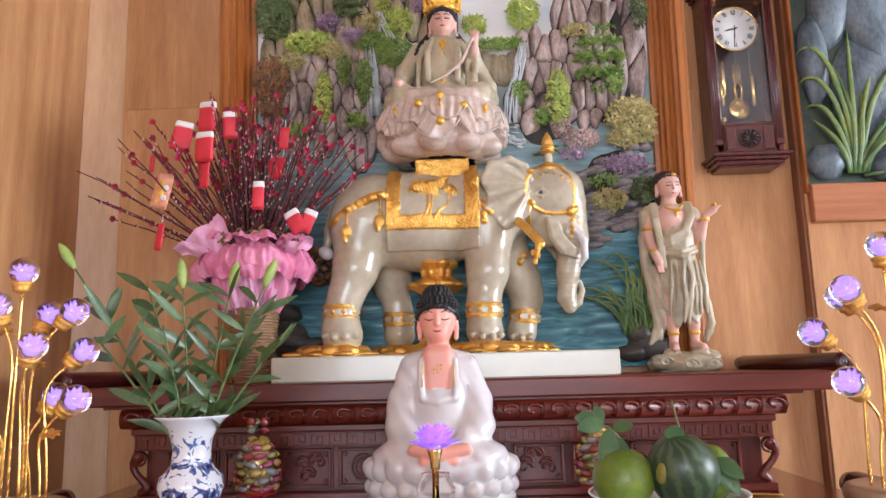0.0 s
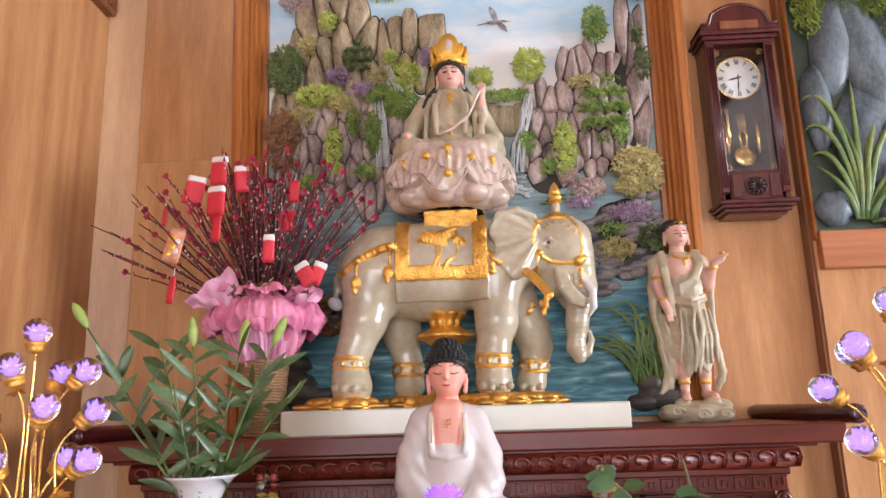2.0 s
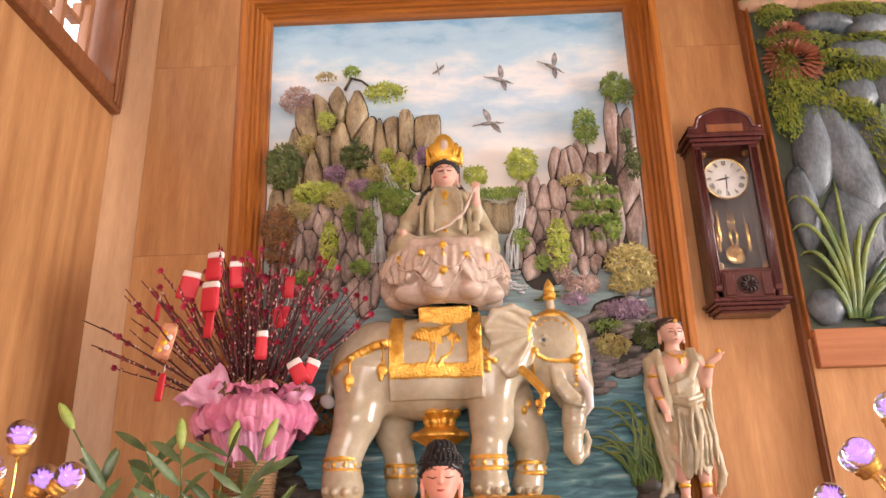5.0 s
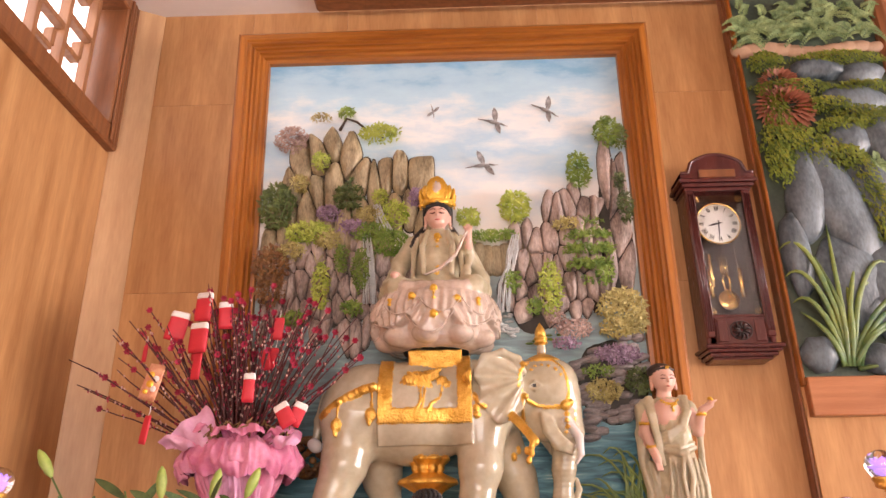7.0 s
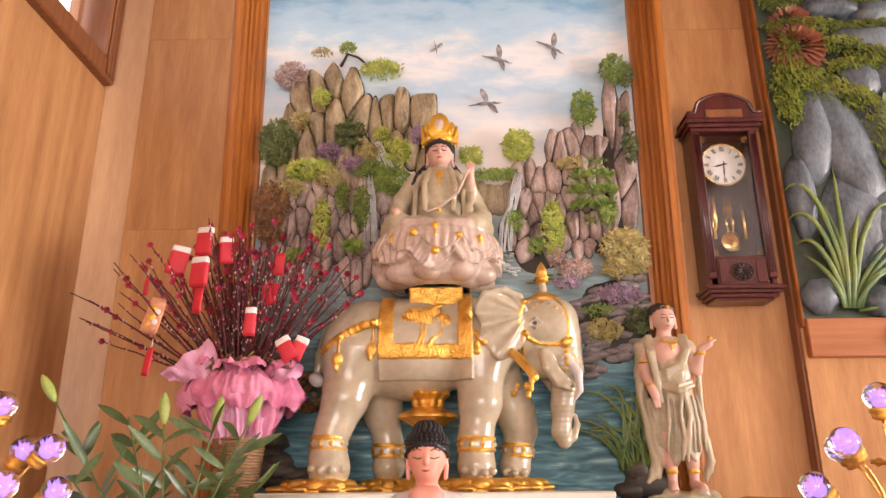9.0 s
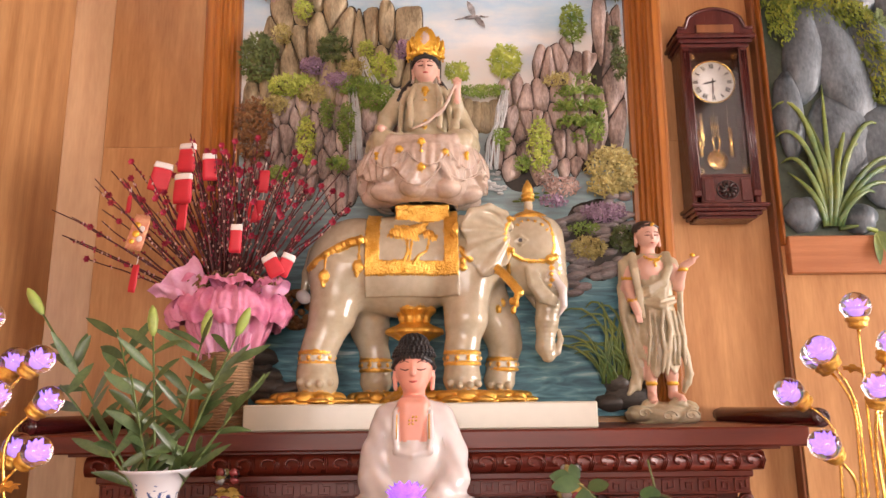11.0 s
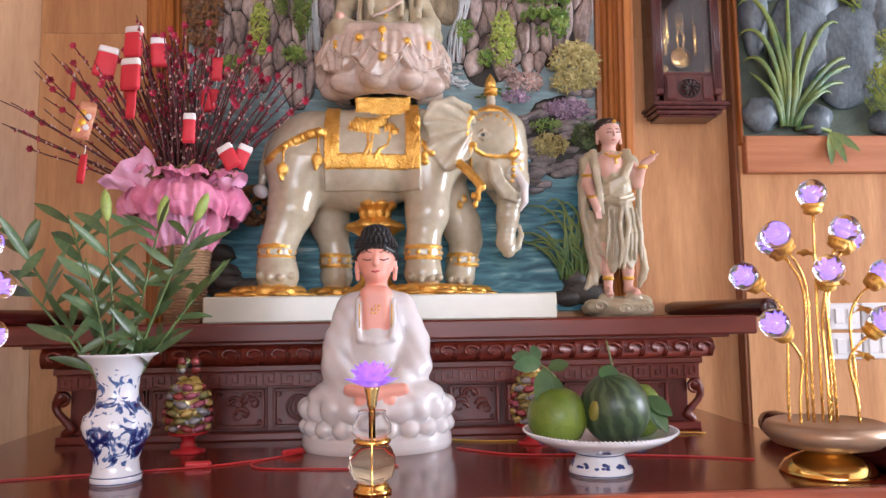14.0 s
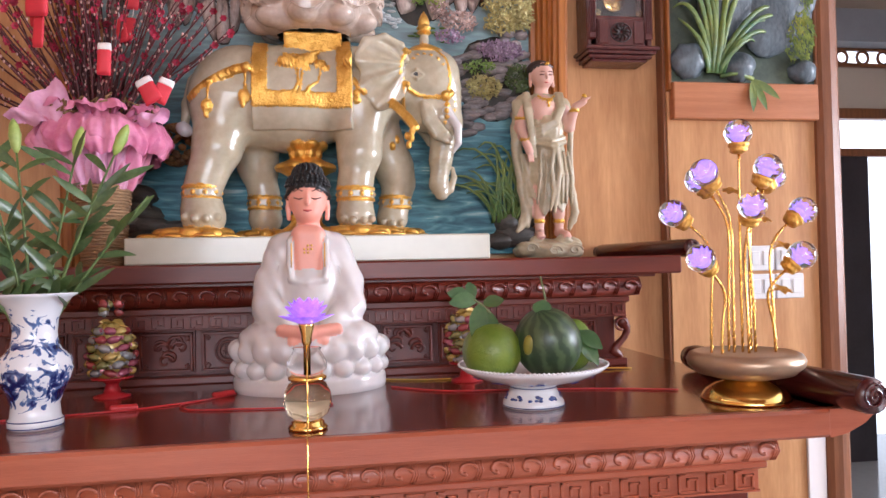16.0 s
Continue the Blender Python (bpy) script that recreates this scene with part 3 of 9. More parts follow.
for sx in (-1, 1):
    e = part("scroll_end", scroll_end(0.52, 0.026, sx), DARK_LACQUER, rear_altar, "dark lacquered rolled scroll end")
    e.matrix_local = pose(sx * 1.0 + (0.0 if sx > 0 else 0.0), 0.27, 0.325, 0, 0, 9 * sx)

front_altar = thing("front_altar", (-0.03, 1.755, 0.0), "polished red-brown rosewood offering altar with carved apron", "altar table")
FA = Shape()
FA.box((0, 0.56, 1.255), (2.02, 1.12, 0.030), 0.006)
part("top_slab", FA, TABLE_TOP, front_altar)
fe = Shape().box((0, -0.004, 1.243), (1.94, 0.026, 0.054), 0.006)
part("front_edge", fe, TABLE_EDGE, front_altar, "lighter planed front edge")
for sx in (-1, 1):
    c = Shape()
    prof = [(0.965, 1.216), (1.0, 1.222), (1.04, 1.240), (1.075, 1.270), (1.085, 1.286), (1.06, 1.282), (1.0, 1.270), (0.965, 1.270)]
    vs = [(sx * x, y, z) for y in (-0.016, 0.50) for x, z in prof]
    m = len(prof)
    fs = [(i, (i + 1) % m, m + (i + 1) % m, m + i) for i in range(m)] + [tuple(range(m)), tuple(range(2 * m - 1, m - 1, -1))]
    c.add(vs, fs, 0, False)
    part("upturned_end", c, TABLE_EDGE, front_altar)
wf = part("wave_frieze", wave_frieze(1.75, 0.058, 0.044, 0.022), TABLE_EDGE, front_altar)
wf.location = (0, 0.035, 1.190)
part("neck_rail", Shape().box((0, 0.05, 1.161), (1.72, 0.05, 0.014), 0.003), TABLE_EDGE, front_altar)
fb = part("fret_band", fret_band(1.70, 0.044, 0.012), TABLE_EDGE, front_altar)
fb.location = (0, 0.045, 1.130)
part("apron", Shape().box((0, 0.56, 1.05), (1.68, 1.0, 0.16), 0.004), ALTAR, front_altar)
for sx in (-1, 1):
    for y in (0.12, 1.0):
        part("leg", Shape().box((sx * 0.78, y, 0.49), (0.12, 0.12, 0.98), 0.008), ALTAR_V, front_altar)
for sx in (-1, 1):
    e = part("scroll_end", scroll_end(0.62, 0.034, sx), DARK_LACQUER, front_altar, "dark lacquered rolled scroll end")
    e.matrix_local = pose(sx * 0.975 + (0.01 if sx > 0 else 0), 0.22, 1.305, 0, 0, 3 * sx)

# ---- framed relief panel ----
LEAN_ANGLE = -2.87
MURAL = thing("relief_mural", pose(0, 2.872, 1.60, -LEAN_ANGLE, 0, 0), "painted relief landscape with rocks, waterfalls and lake in a moulded frame", "mural")
MH = 1.845


def frame_bar_mesh(side):
    """A moulded bar of the frame, mitred, with stepped ridges falling towards the picture."""
    prof = [(0.118, -0.008), (0.118, 0.055), (0.108, 0.064), (0.085, 0.066), (0.080, 0.058), (0.068, 0.060), (0.063, 0.050), (0.054, 0.053), (0.049, 0.043),
            (0.038, 0.046), (0.033, 0.034), (0.022, 0.036), (0.016, 0.022), (0.002, 0.020), (0.0, -0.004)]
    x, zt, zb = 0.678, MH, 0.0
    s = Shape()
    vs = []
    if side == "top":
        for e in (-1, 1):
            for o, d in prof:
                vs.append((e * (x + o), -d, zt + o))
    else:
        e = -1 if side == "left" else 1
        for end in (0, 1):
            for o, d in prof:
                vs.append((e * (x + o), -d, zt + o if end else -0.025))
    n = len(prof)
    fs = [(i, (i + 1) % n, n + (i + 1) % n, n + i) for i in range(n)] + [tuple(range(n))[::-1], tuple(range(n, 2 * n))]
    s.add(vs, fs, 0, False)
    return s


for side in ("left", "right"):
    part("frame_bar", frame_bar_mesh(side), FRAME_WOOD, MURAL, "orange-brown ribbed frame upright")
part("frame_bar", frame_bar_mesh("top"), FRAME_WOOD_H, MURAL, "orange-brown ribbed frame head")


def painted_backdrop():
    """Sky with soft clouds above, lake with ripples below, as brushed paint."""
    m = bpy.data.materials.new("painted_sky_and_lake")
    m.use_nodes = True
    n, l = m.node_tree.nodes, m.node_tree.links
    b = n["Principled BSDF"]
    b.inputs["Roughness"].default_value = 0.5
    tc = n.new("ShaderNodeTexCoord")
    sep = n.new("ShaderNodeSeparateXYZ")
    l.new(tc.outputs["Object"], sep.inputs[0])
    cl = n.new("ShaderNodeTexNoise")
    mp = n.new("ShaderNodeMapping")
    mp.inputs["Scale"].default_value = (1.0, 1.0, 2.6)
    l.new(tc.outputs["Object"], mp.inputs["Vector"])
    cl.inputs["Scale"].default_value = 4.0
    cl.inputs["Detail"].default_value = 7
    cl.inputs["Roughness"].default_value = 0.6
    l.new(mp.outputs[0], cl.inputs["Vector"])
    # height for the sky ramp, stirred by clouds
    ma = n.new("ShaderNodeMath")
    ma.operation = "MULTIPLY_ADD"
    ma.inputs[1].default_value = 0.55
    l.new(cl.outputs["Fac"], ma.inputs[0])
    l.new(sep.outputs["Z"], ma.inputs[2])
    skyr = n.new("ShaderNodeValToRGB")
    e = skyr.color_ramp.elements
    e[0].position, e[0].color = 0.40, (0.84, 0.81, 0.78, 1)
    e[1].position, e[1].color = 1.0, (0.20, 0.46, 0.70, 1)
    for pos, c in ((0.50, (0.80, 0.83, 0.84, 1)), (0.66, (0.44, 0.66, 0.82, 1)), (0.76, (0.80, 0.86, 0.89, 1)), (0.85, (0.46, 0.70, 0.85, 1)), (0.93, (0.38, 0.62, 0.80, 1))):
        q = e.new(pos)
        q.color = c
    rg = n.new("ShaderNodeMapRange")
    rg.inputs["From Min"].default_value, rg.inputs["From Max"].default_value = 0.9, 2.15
    l.new(ma.outputs[0], rg.inputs["Value"])
    l.new(rg.outputs[0], skyr.inputs["Fac"])
    # water
    wv = n.new("ShaderNodeTexNoise")
    mw = n.new("ShaderNodeMapping")
    mw.inputs["Scale"].default_value = (3.0, 1.0, 17.0)
    l.new(tc.outputs["Object"], mw.inputs["Vector"])
    l.new(mw.outputs[0], wv.inputs["Vector"])
    wv.inputs["Scale"].default_value = 2.6
    wv.inputs["Detail"].default_value = 6
    wv.inputs["Distortion"].default_value = 0.8
    wr = n.new("ShaderNodeValToRGB")
    e = wr.color_ramp.elements
    e[0].position, e[0].color = 0.36, (0.015, 0.085, 0.125, 1)
    e[1].position, e[1].color = 0.72, (0.45, 0.60, 0.62, 1)
    q = e.new(0.52)
    q.color = (0.055, 0.20, 0.25, 1)
    q = e.new(0.62)
    q.color = (0.13, 0.32, 0.36, 1)
    l.new(wv.outputs["Fac"], wr.inputs["Fac"])
    pale = n.new("ShaderNodeMix")
    pale.data_type = "RGBA"
    up = n.new("ShaderNodeMapRange")
    up.inputs["From Min"].default_value, up.inputs["From Max"].default_value = 0.35, 0.95
    up.inputs["To Max"].default_value = 0.65
    l.new(sep.outputs["Z"], up.inputs["Value"])
    l.new(up.outputs[0], pale.inputs["Factor"])
    l.new(wr.outputs["Color"], pale.inputs["A"])
    pale.inputs["B"].default_value = (0.46, 0.52, 0.50, 1)
    sw = n.new("ShaderNodeMapRange")
    sw.inputs["From Min"].default_value, sw.inputs["From Max"].default_value = 0.98, 1.02
    l.new(sep.outputs["Z"], sw.inputs["Value"])
    mx = n.new("ShaderNodeMix")
    mx.data_type = "RGBA"
    l.new(sw.outputs[0], mx.inputs["Factor"])
    l.new(pale.outputs["Result"], mx.inputs["A"])
    l.new(skyr.outputs["Color"], mx.inputs["B"])
    l.new(mx.outputs["Result"], b.inputs["Base Color"])
    bp = n.new("ShaderNodeBump")
    bp.inputs["Strength"].default_value = 0.25
    bp.inputs["Distance"].default_value = 0.006
    l.new(wv.outputs["Fac"], bp.inputs["Height"])
    l.new(bp.outputs["Normal"], b.inputs["Normal"])
    return m


BACKDROP = painted_backdrop()
part("painted_panel", Shape().box((0, 0.006, MH / 2), (1.37, 0.012, MH + 0.01), 0.001), BACKDROP, MURAL, "painted sky and blue-green lake")

# ---- plinth and elephant ----
plinth = solo("statue_plinth", Shape().box((0, 0, 0), (0.945, 0.42, 0.070), 0.004), PLINTH_STONE, "long pale polished stone plinth on the rear altar", "plinth",
              m=(-0.04, 2.62, 1.610))
EY = 2.70


def at(u, v, d=0.0):
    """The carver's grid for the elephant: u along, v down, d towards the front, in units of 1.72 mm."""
    return ((u - 702) * 0.00172, EY - d * 0.00172, 1.662 + (518 - v) * 0.001765 - (u - 640) * 2.2e-5)


U = 0.00172


def elephant():
    c = Clay((-0.52, EY - 0.24, 1.64), (0.46, EY + 0.17, 2.36), 0.0035)
    J, G, W = 0, 1, 2
    k = 0.03
    c.ball(at(560, 285), (92 * U, 78 * U, 88 * U), J, k)
    c.ball(at(640, 290), (110 * U, 80 * U, 92 * U), J, k)
    c.ball(at(740, 275), (80 * U, 72 * U, 84 * U), J, k)
    # legs: near pair and far pair
    c.limb([at(532, 305, 26), at(520, 380, 40), at(504, 425, 46), at(494, 456, 48), at(496, 482, 48)], [58 * U, 37 * U, 28 * U, 25 * U, 30 * U], J, 0.035)
    c.limb([at(497, 482, 50), at(499, 492, 54)], [35 * U, 36 * U], J, 0.01)
    c.limb([at(575, 325, -38), at(578, 395, -44), at(589, 450, -46), at(590, 488, -46)], [46 * U, 33 * U, 24 * U, 30 * U], J, 0.03)
    c.limb([at(758, 295, 22), at(756, 385, 42), at(747, 440, 46), at(747, 486, 48)], [54 * U, 34 * U, 26 * U, 33 * U], J, 0.035)
    c.limb([at(788, 325, -34), at(822, 395, -42), at(831, 425, -42), at(824, 456, -42), at(818, 486, -40)], [46 * U, 34 * U, 27 * U, 23 * U, 29 * U], J, 0.03)
    for u, v, d in ((474, 494, 80), (490, 497, 88), (508, 497, 88), (524, 494, 78), (726, 496, 74), (742, 499, 82), (760, 499, 82), (774, 496, 72), (800, 497, -13), (816, 499, -8), (832, 497, -14)):
        c.ball(at(u, v, d), 6.5 * U, J, 0.004)
    # neck, head, brow, cheek
    c.limb([at(775, 265), at(845, 248)], [66 * U, 54 * U], J, k)
    c.ball(at(880, 246), (53 * U, 52 * U, 58 * U), J, 0.02)
    c.ball(at(905, 236), (36 * U, 42 * U, 40 * U), J, 0.02)
    c.ball(at(875, 300, 0), (42 * U, 40 * U, 40 * U), J, 0.02)
    # trunk, curled at the tip, with fine rings
    ridge = lambda x, y, z: 0.0005 * np.sin(z * 420)
    c.limb([at(906, 262), at(914, 322), at(904, 385), at(899, 430), at(904, 446)], [38 * U, 30 * U, 20 * U, 16 * U, 12.5 * U], J, 0.014, relief=ridge)
    c.limb([at(904, 446), at(920, 438), at(928, 418), at(925, 402)], [11 * U, 7.5 * U, 5.5 * U, 4 * U], J, 0.004)
    for q in (1, -1):
        # lip folds sweeping round the root of the tusk
        for o, r in ((0, 8), (13, 7), (25, 6)):
            c.limb([at(868 + o * 0.5, 298 + o * 0.2, 38 * q), at(874 + o * 0.7, 326 + o * 0.1, 40 * q), at(892 + o * 0.6, 350 - o * 0.2, 37 * q), at(916 + o * 0.2, 362 - o * 0.5, 30 * q)], [r * 0.7 * U, r * U, r * U, 3 * U], J, 0.005)
        c.limb([at(912, 306, 30 * q), at(930, 334, 34 * q), at(931, 362, 34 * q), at(922, 378, 32 * q)], [8 * U, 8 * U, 6 * U, 2.5 * U], W, 0.003)
        # eye in a ring of lids
        c.ball(at(857, 250, 47 * q), (13 * U, 7 * U, 10 * U), J, 0.004)
        c.limb([at(846, 251, 52 * q), at(856, 243, 54 * q), at(868, 250, 52 * q)], [2.2 * U, 2.8 * U, 2 * U], J, 0.002)
        c.limb([at(846, 252, 52 * q), at(857, 258, 54 * q), at(868, 251, 52 * q)], [2.0 * U, 2.6 * U, 2 * U], J, 0.002)
        c.ball(at(855, 250, 53 * q), (4.0 * U, 2.5 * U, 3.2 * U), 3, 0.0)
    # ears: thin fans with folds that spread from the root, and a rolled upper edge
    for q in (1, -1):
        hub = at(842, 238, 66 * q)
        fold = lambda x, y, z, h=hub: 0.0042 * np.cos(13 * np.arctan2(z - h[2], h[0] - x + 1e-6)) * np.clip(np.sqrt((x - h[0]) ** 2 + (z - h[2]) ** 2) * 14, 0, 1)
        c.ball(at(795, 258, 70 * q), (42 * U, 7 * U, 60 * U), J, 0.006, rot=(0, -6, 14 * q), relief=fold)
        c.ball(at(792, 232, 72 * q), (44 * U, 7 * U, 34 * U), J, 0.012, rot=(0, 18, 14 * q), relief=fold)
        c.limb([at(752, 228, 80 * q), at(768, 206, 80 * q), at(800, 196, 74 * q), at(828, 206, 64 * q), at(838, 228, 58 * q)], [4 * U, 6 * U, 7 * U, 7 * U, 6 * U], J, 0.006)
    # tail
    c.limb([at(478, 262), at(466, 300), at(461, 335)], [12 * U, 9 * U, 7 * U], J, 0.01)
    c.ball(at(462, 344, 10), (15 * U, 10 * U, 12 * U), W, 0.004, rot=(0, 35, 0))
    # saddle cloth, a shell over the back
    body = c.d.copy()
    s, (x, y, z) = c.window(at(580, 355, 120), at(746, 190, -120), 0.0)
    shell = np.abs(body[s] - 0.004) - 0.0045
    lo, hi = at(580, 351), at(744, 196)
    gx = np.maximum(lo[0] - x, x - hi[0])
    cut = np.maximum(np.maximum(shell, gx), lo[2] - z)
    c.merge(s, cut, J, 0.0)
    border = np.maximum(np.maximum(np.abs(body[s] - 0.006) - 0.0055, gx + 0.001), at(0, 324)[2] - z)
    inner = np.maximum(np.maximum(at(605, 0)[0] - x, x - at(719, 0)[0]), at(0, 300)[2] - z)
    border = np.maximum(border, -inner)
    tool = 0.0014 * np.sin(x * 430 + 2 * np.sin(z * 300)) * np.sin(z * 430 + 2 * np.sin(x * 300))
    c.merge(s, border - tool, G, 0.0)
    # lotus spray on the cloth
    def on(u, v):
        """The skin under a point of the grid, on the near side."""
        px, _, pz = at(u, v)
        i, kk = int(round((px - c.lo[0]) / c.h)), int(round((pz - c.lo[2]) / c.h))
        col = c.d[i, :, kk] < 0
        j = int(np.argmax(col)) if col.any() else int(np.argmin(c.d[i, :, kk]))
        return (px, c.ax[1][j], pz)
    def trail(pts, r, slot=G):
        q = [on(u, v) for u, v in pts]
        c.limb(q, [r] * len(q) if not hasattr(r, "__len__") else r, slot, 0.0)
    # a broad lotus leaf, a bloom, a seed head and their stems
    veins = lambda x, y, z: 0.0016 * np.sin(x * 620 + 180 * z)
    for u, v, a, b2, rt in ((648, 249, 28, 11, 8), (660, 240, 30, 10, -12), (636, 243, 14, 9, 20), (690, 245, 13, 11, -20), (699, 250, 8, 8, 0)):
        c.ball(on(u, v), (a * U, 4.5 * U, b2 * U), G, 0.002, rot=(0, rt, 0), relief=veins)
    for u, v, rt in ((668, 228, -14), (655, 231, 16), (680, 230, -26), (644, 236, 30)):
        c.ball(on(u, v), (15 * U, 4 * U, 5 * U), G, 0.002, rot=(0, rt, 0), relief=veins)
    trail([(654, 258), (656, 275), (648, 297)], 2.3 * U)
    trail([(692, 256), (688, 274), (674, 283), (666, 297)], 2.3 * U)
    trail([(662, 258), (660, 278), (656, 297)], 1.8 * U)
    # rump strap with pendants
    for t in np.linspace(0, 1, 26):
        u, v = 480 + t * 100, 302 - 46 * math.sin(t * 1.45)
        c.ball(on(u, v), (5 * U, 4.5 * U, 8.5 * U), G, 0.002, rot=(0, -35 + 25 * t, 0), relief=lambda x, y, z: 0.0008 * np.sin(x * 900) * np.sin(z * 900))
    for u, v, top in ((510, 318, 280), (569, 302, 258)):
        trail([(u + 3, top), (u + 1, v - 12)], 2.0 * U)
        q0 = on(u, v)
        c.ball((q0[0], q0[1] - 0.004, q0[2]), (10 * U, 5 * U, 11 * U), G, 0.002)
        c.ball((q0[0] - 2 * U, q0[1] - 0.004, q0[2] - 11 * U), (4 * U, 3.5 * U, 9 * U), G, 0.004)
        c.ball(on(u + 3, top), 5 * U, G, 0.0)
    # bridle: cheek loop, brow net, nose plate and throat strap
    trail([(837, 215), (828, 234), (826, 253), (842, 275), (860, 282), (876, 285), (894, 284), (908, 282)], 3.2 * U)
    trail([(834, 268), (832, 285), (836, 305), (846, 322), (856, 332)], 2.6 * U)
    trail([(837, 215), (848, 205), (864, 200), (880, 199), (896, 204), (908, 216), (914, 236), (917, 258), (912, 276)], 3.2 * U)
    for u, v, r in ((910, 281, 9), (919, 276, 6), (837, 215, 5), (838, 270, 6), (860, 214, 3), (852, 222, 3), (872, 212, 3), (884, 214, 3), (896, 220, 3), (904, 230, 3), (912, 296, 5), (910, 307, 4), (912, 317, 4), (909, 326, 3), (926, 290, 3), (925, 304, 3)):
        c.ball(on(u, v), r * U, G, 0.002)
    # collar with bells, and the girth end beside the cloth
    for t in np.linspace(0, 1, 12):
        u, v = 811 + 34 * t, 304 + 46 * t ** 1.2
        c.ball(on(u, v), (8 * U, 6 * U, 8 * U), G, 0.002, relief=lambda x, y, z: 0.001 * np.sin(x * 700) * np.sin(z * 700))
    for u, v in ((818, 364), (826, 352), (834, 379), (832, 364), (840, 357), (839, 368)):
        q0, q1 = on(min(u, 838), min(v, 338)), at(u, v)
        c.ball((q1[0], q0[1] - 0.004, q1[2]), (5 * U, 5 * U, 7 * U), G, 0.003)
    trail([(747, 270), (756, 282), (764, 288)], 5 * U)
    for u, v in ((751, 291), (751, 302)):
        c.ball(on(u, v), 6 * U, G, 0.003)
    # anklets: two gold rings with a studded band between
    for u, v, d, r in ((496, 454, 48, 31), (589, 462, -46, 29), (748, 454, 46, 31.5), (824, 460, -42, 28.5)):
        for o in (-9, 9):
            c.turned(at(u, v + o, d), [((r + 1) * U, -2.6 * U), ((r + 2) * U, 0), ((r + 1) * U, 2.6 * U)], G, 0.0)
        c.turned(at(u, v, d), [(r * U, -8 * U), (r * U, 8 * U)], J, 0.0)
        q0 = at(u, v, d)
        for i in range(10):
            a = 2 * math.pi * i / 10
            c.ball((q0[0] + r * U * math.cos(a), q0[1] + r * U * math.sin(a), q0[2]), (3.4 * U, 3.4 * U, 4 * U), G, 0.0)
    # finial on the head
    f = at(878, 196)
    c.turned(f, [(36 * U, -6 * U), (34 * U, 0), (20 * U, 8 * U), (9 * U, 12 * U)], G, 0.004)
    c.turned((f[0], f[1], f[2] + 12 * U), [(8 * U, 0), (9 * U, 10 * U), (7 * U, 20 * U)], J, 0.0)
    c.turned((f[0], f[1], f[2] + 30 * U), [(8 * U, 0), (14 * U, 4 * U), (10 * U, 8 * U), (14 * U, 12 * U), (10 * U, 17 * U), (11 * U, 22 * U), (8 * U, 32 * U), (1 * U, 44 * U)], G, 0.0)
    # lotus pads under the feet, stand under the belly
    petals = lambda n: (lambda x, y, z, cc: 0.004 * np.abs(np.sin(n * np.arctan2(y - cc[1], x - cc[0]))))
    for u, d, r in ((483, 48, 66), (594, -48, 58), (751, 48, 70), (820, -42, 58)):
        q = at(u, 519, d)
        q = (q[0], q[1], 1.646)
        pr = petals(5)
        c.turned(q, [(r * U, 0), (r * U, 0.006), (0.72 * r * U, 0.013), (0.66 * r * U, 0.018), (0.70 * r * U, 0.026), (0.66 * r * U, 0.030)], G, 0.002,
                 relief=lambda x, y, z, cc=q: pr(x, y, z, cc))
        for k in range(9):
            a = 2 * math.pi * (k + 0.3) / 9
            e = 1.12 if k % 2 else 0.94
            c.ball((q[0] + e * r * U * math.cos(a), q[1] + e * r * U * math.sin(a) * 0.9, 1.653), (0.30 * r * U, 0.26 * r * U, 0.0095), G, 0.0015, rot=(0, 0, math.degrees(a)))
            c.ball((q[0] + 0.76 * r * U * math.cos(a + 0.35), q[1] + 0.76 * r * U * math.sin(a + 0.35), 1.662), (0.24 * r * U, 0.22 * r * U, 0.017), G, 0.0015)
    q = at(664, 519, 10)
    q = (q[0], q[1], 1.646)
    top = at(0, 376)[2] - 1.646
    pr = petals(4)
    c.turned(q, [(58 * U, 0), (54 * U, 0.012), (26 * U, 0.04), (18 * U, 0.09), (20 * U, top * 0.66), (50 * U, top * 0.74), (44 * U, top * 0.79), (20 * U, top * 0.86), (34 * U, top)],
             G, 0.002, relief=lambda x, y, z, cc=q: 2.2 * pr(x, y, z, cc) + 0.003 * np.sin(z * 210))
    # box saddle that carries the throne
    b = at(680, 200)
    c.block((b[0], EY - 0.01, b[2]), (97 * U, 0.15, 33 * U), 0.003, G, 0.0, relief=lambda x, y, z: 0.0016 * np.sin(x * 300 + 3 * np.sin(z * 260)) * np.sin(z * 330 + 2 * np.sin(x * 210)))
    return c.mesh("elephant_statue")


solo("elephant_statue", elephant(), [JADE, GOLD, WHITE_MARBLE, BLACK_PAINT], "polished pale jade elephant with gilded harness on the stone plinth", "statue")


# ---- rest of the room ----
structure(slab("wall_south_west", (-1.44, -3.32, 0), (-1.30, -3.18, CEIL), OAK), "plain wall end beside the doorway", "wall")
structure(slab("wall_south", (1.95, -3.32, 0), (6.4, -3.18, CEIL), OAK), "plain wall beside the doorway", "wall")
structure(slab("wall_south_lintel", (-1.30, -3.32, 3.02), (1.95, -3.18, CEIL), OAK), "plain wall over the doorway", "wall")
structure(slab("wall_east", (6.28, -3.2, 0), (6.42, -0.35, CEIL), PLASTER), "plain plastered side wall", "wall")
structure(slab("wall_east_lintel", (6.28, -0.35, 2.9), (6.42, 2.28, CEIL), PLASTER), "plain plastered wall over the side door", "wall")
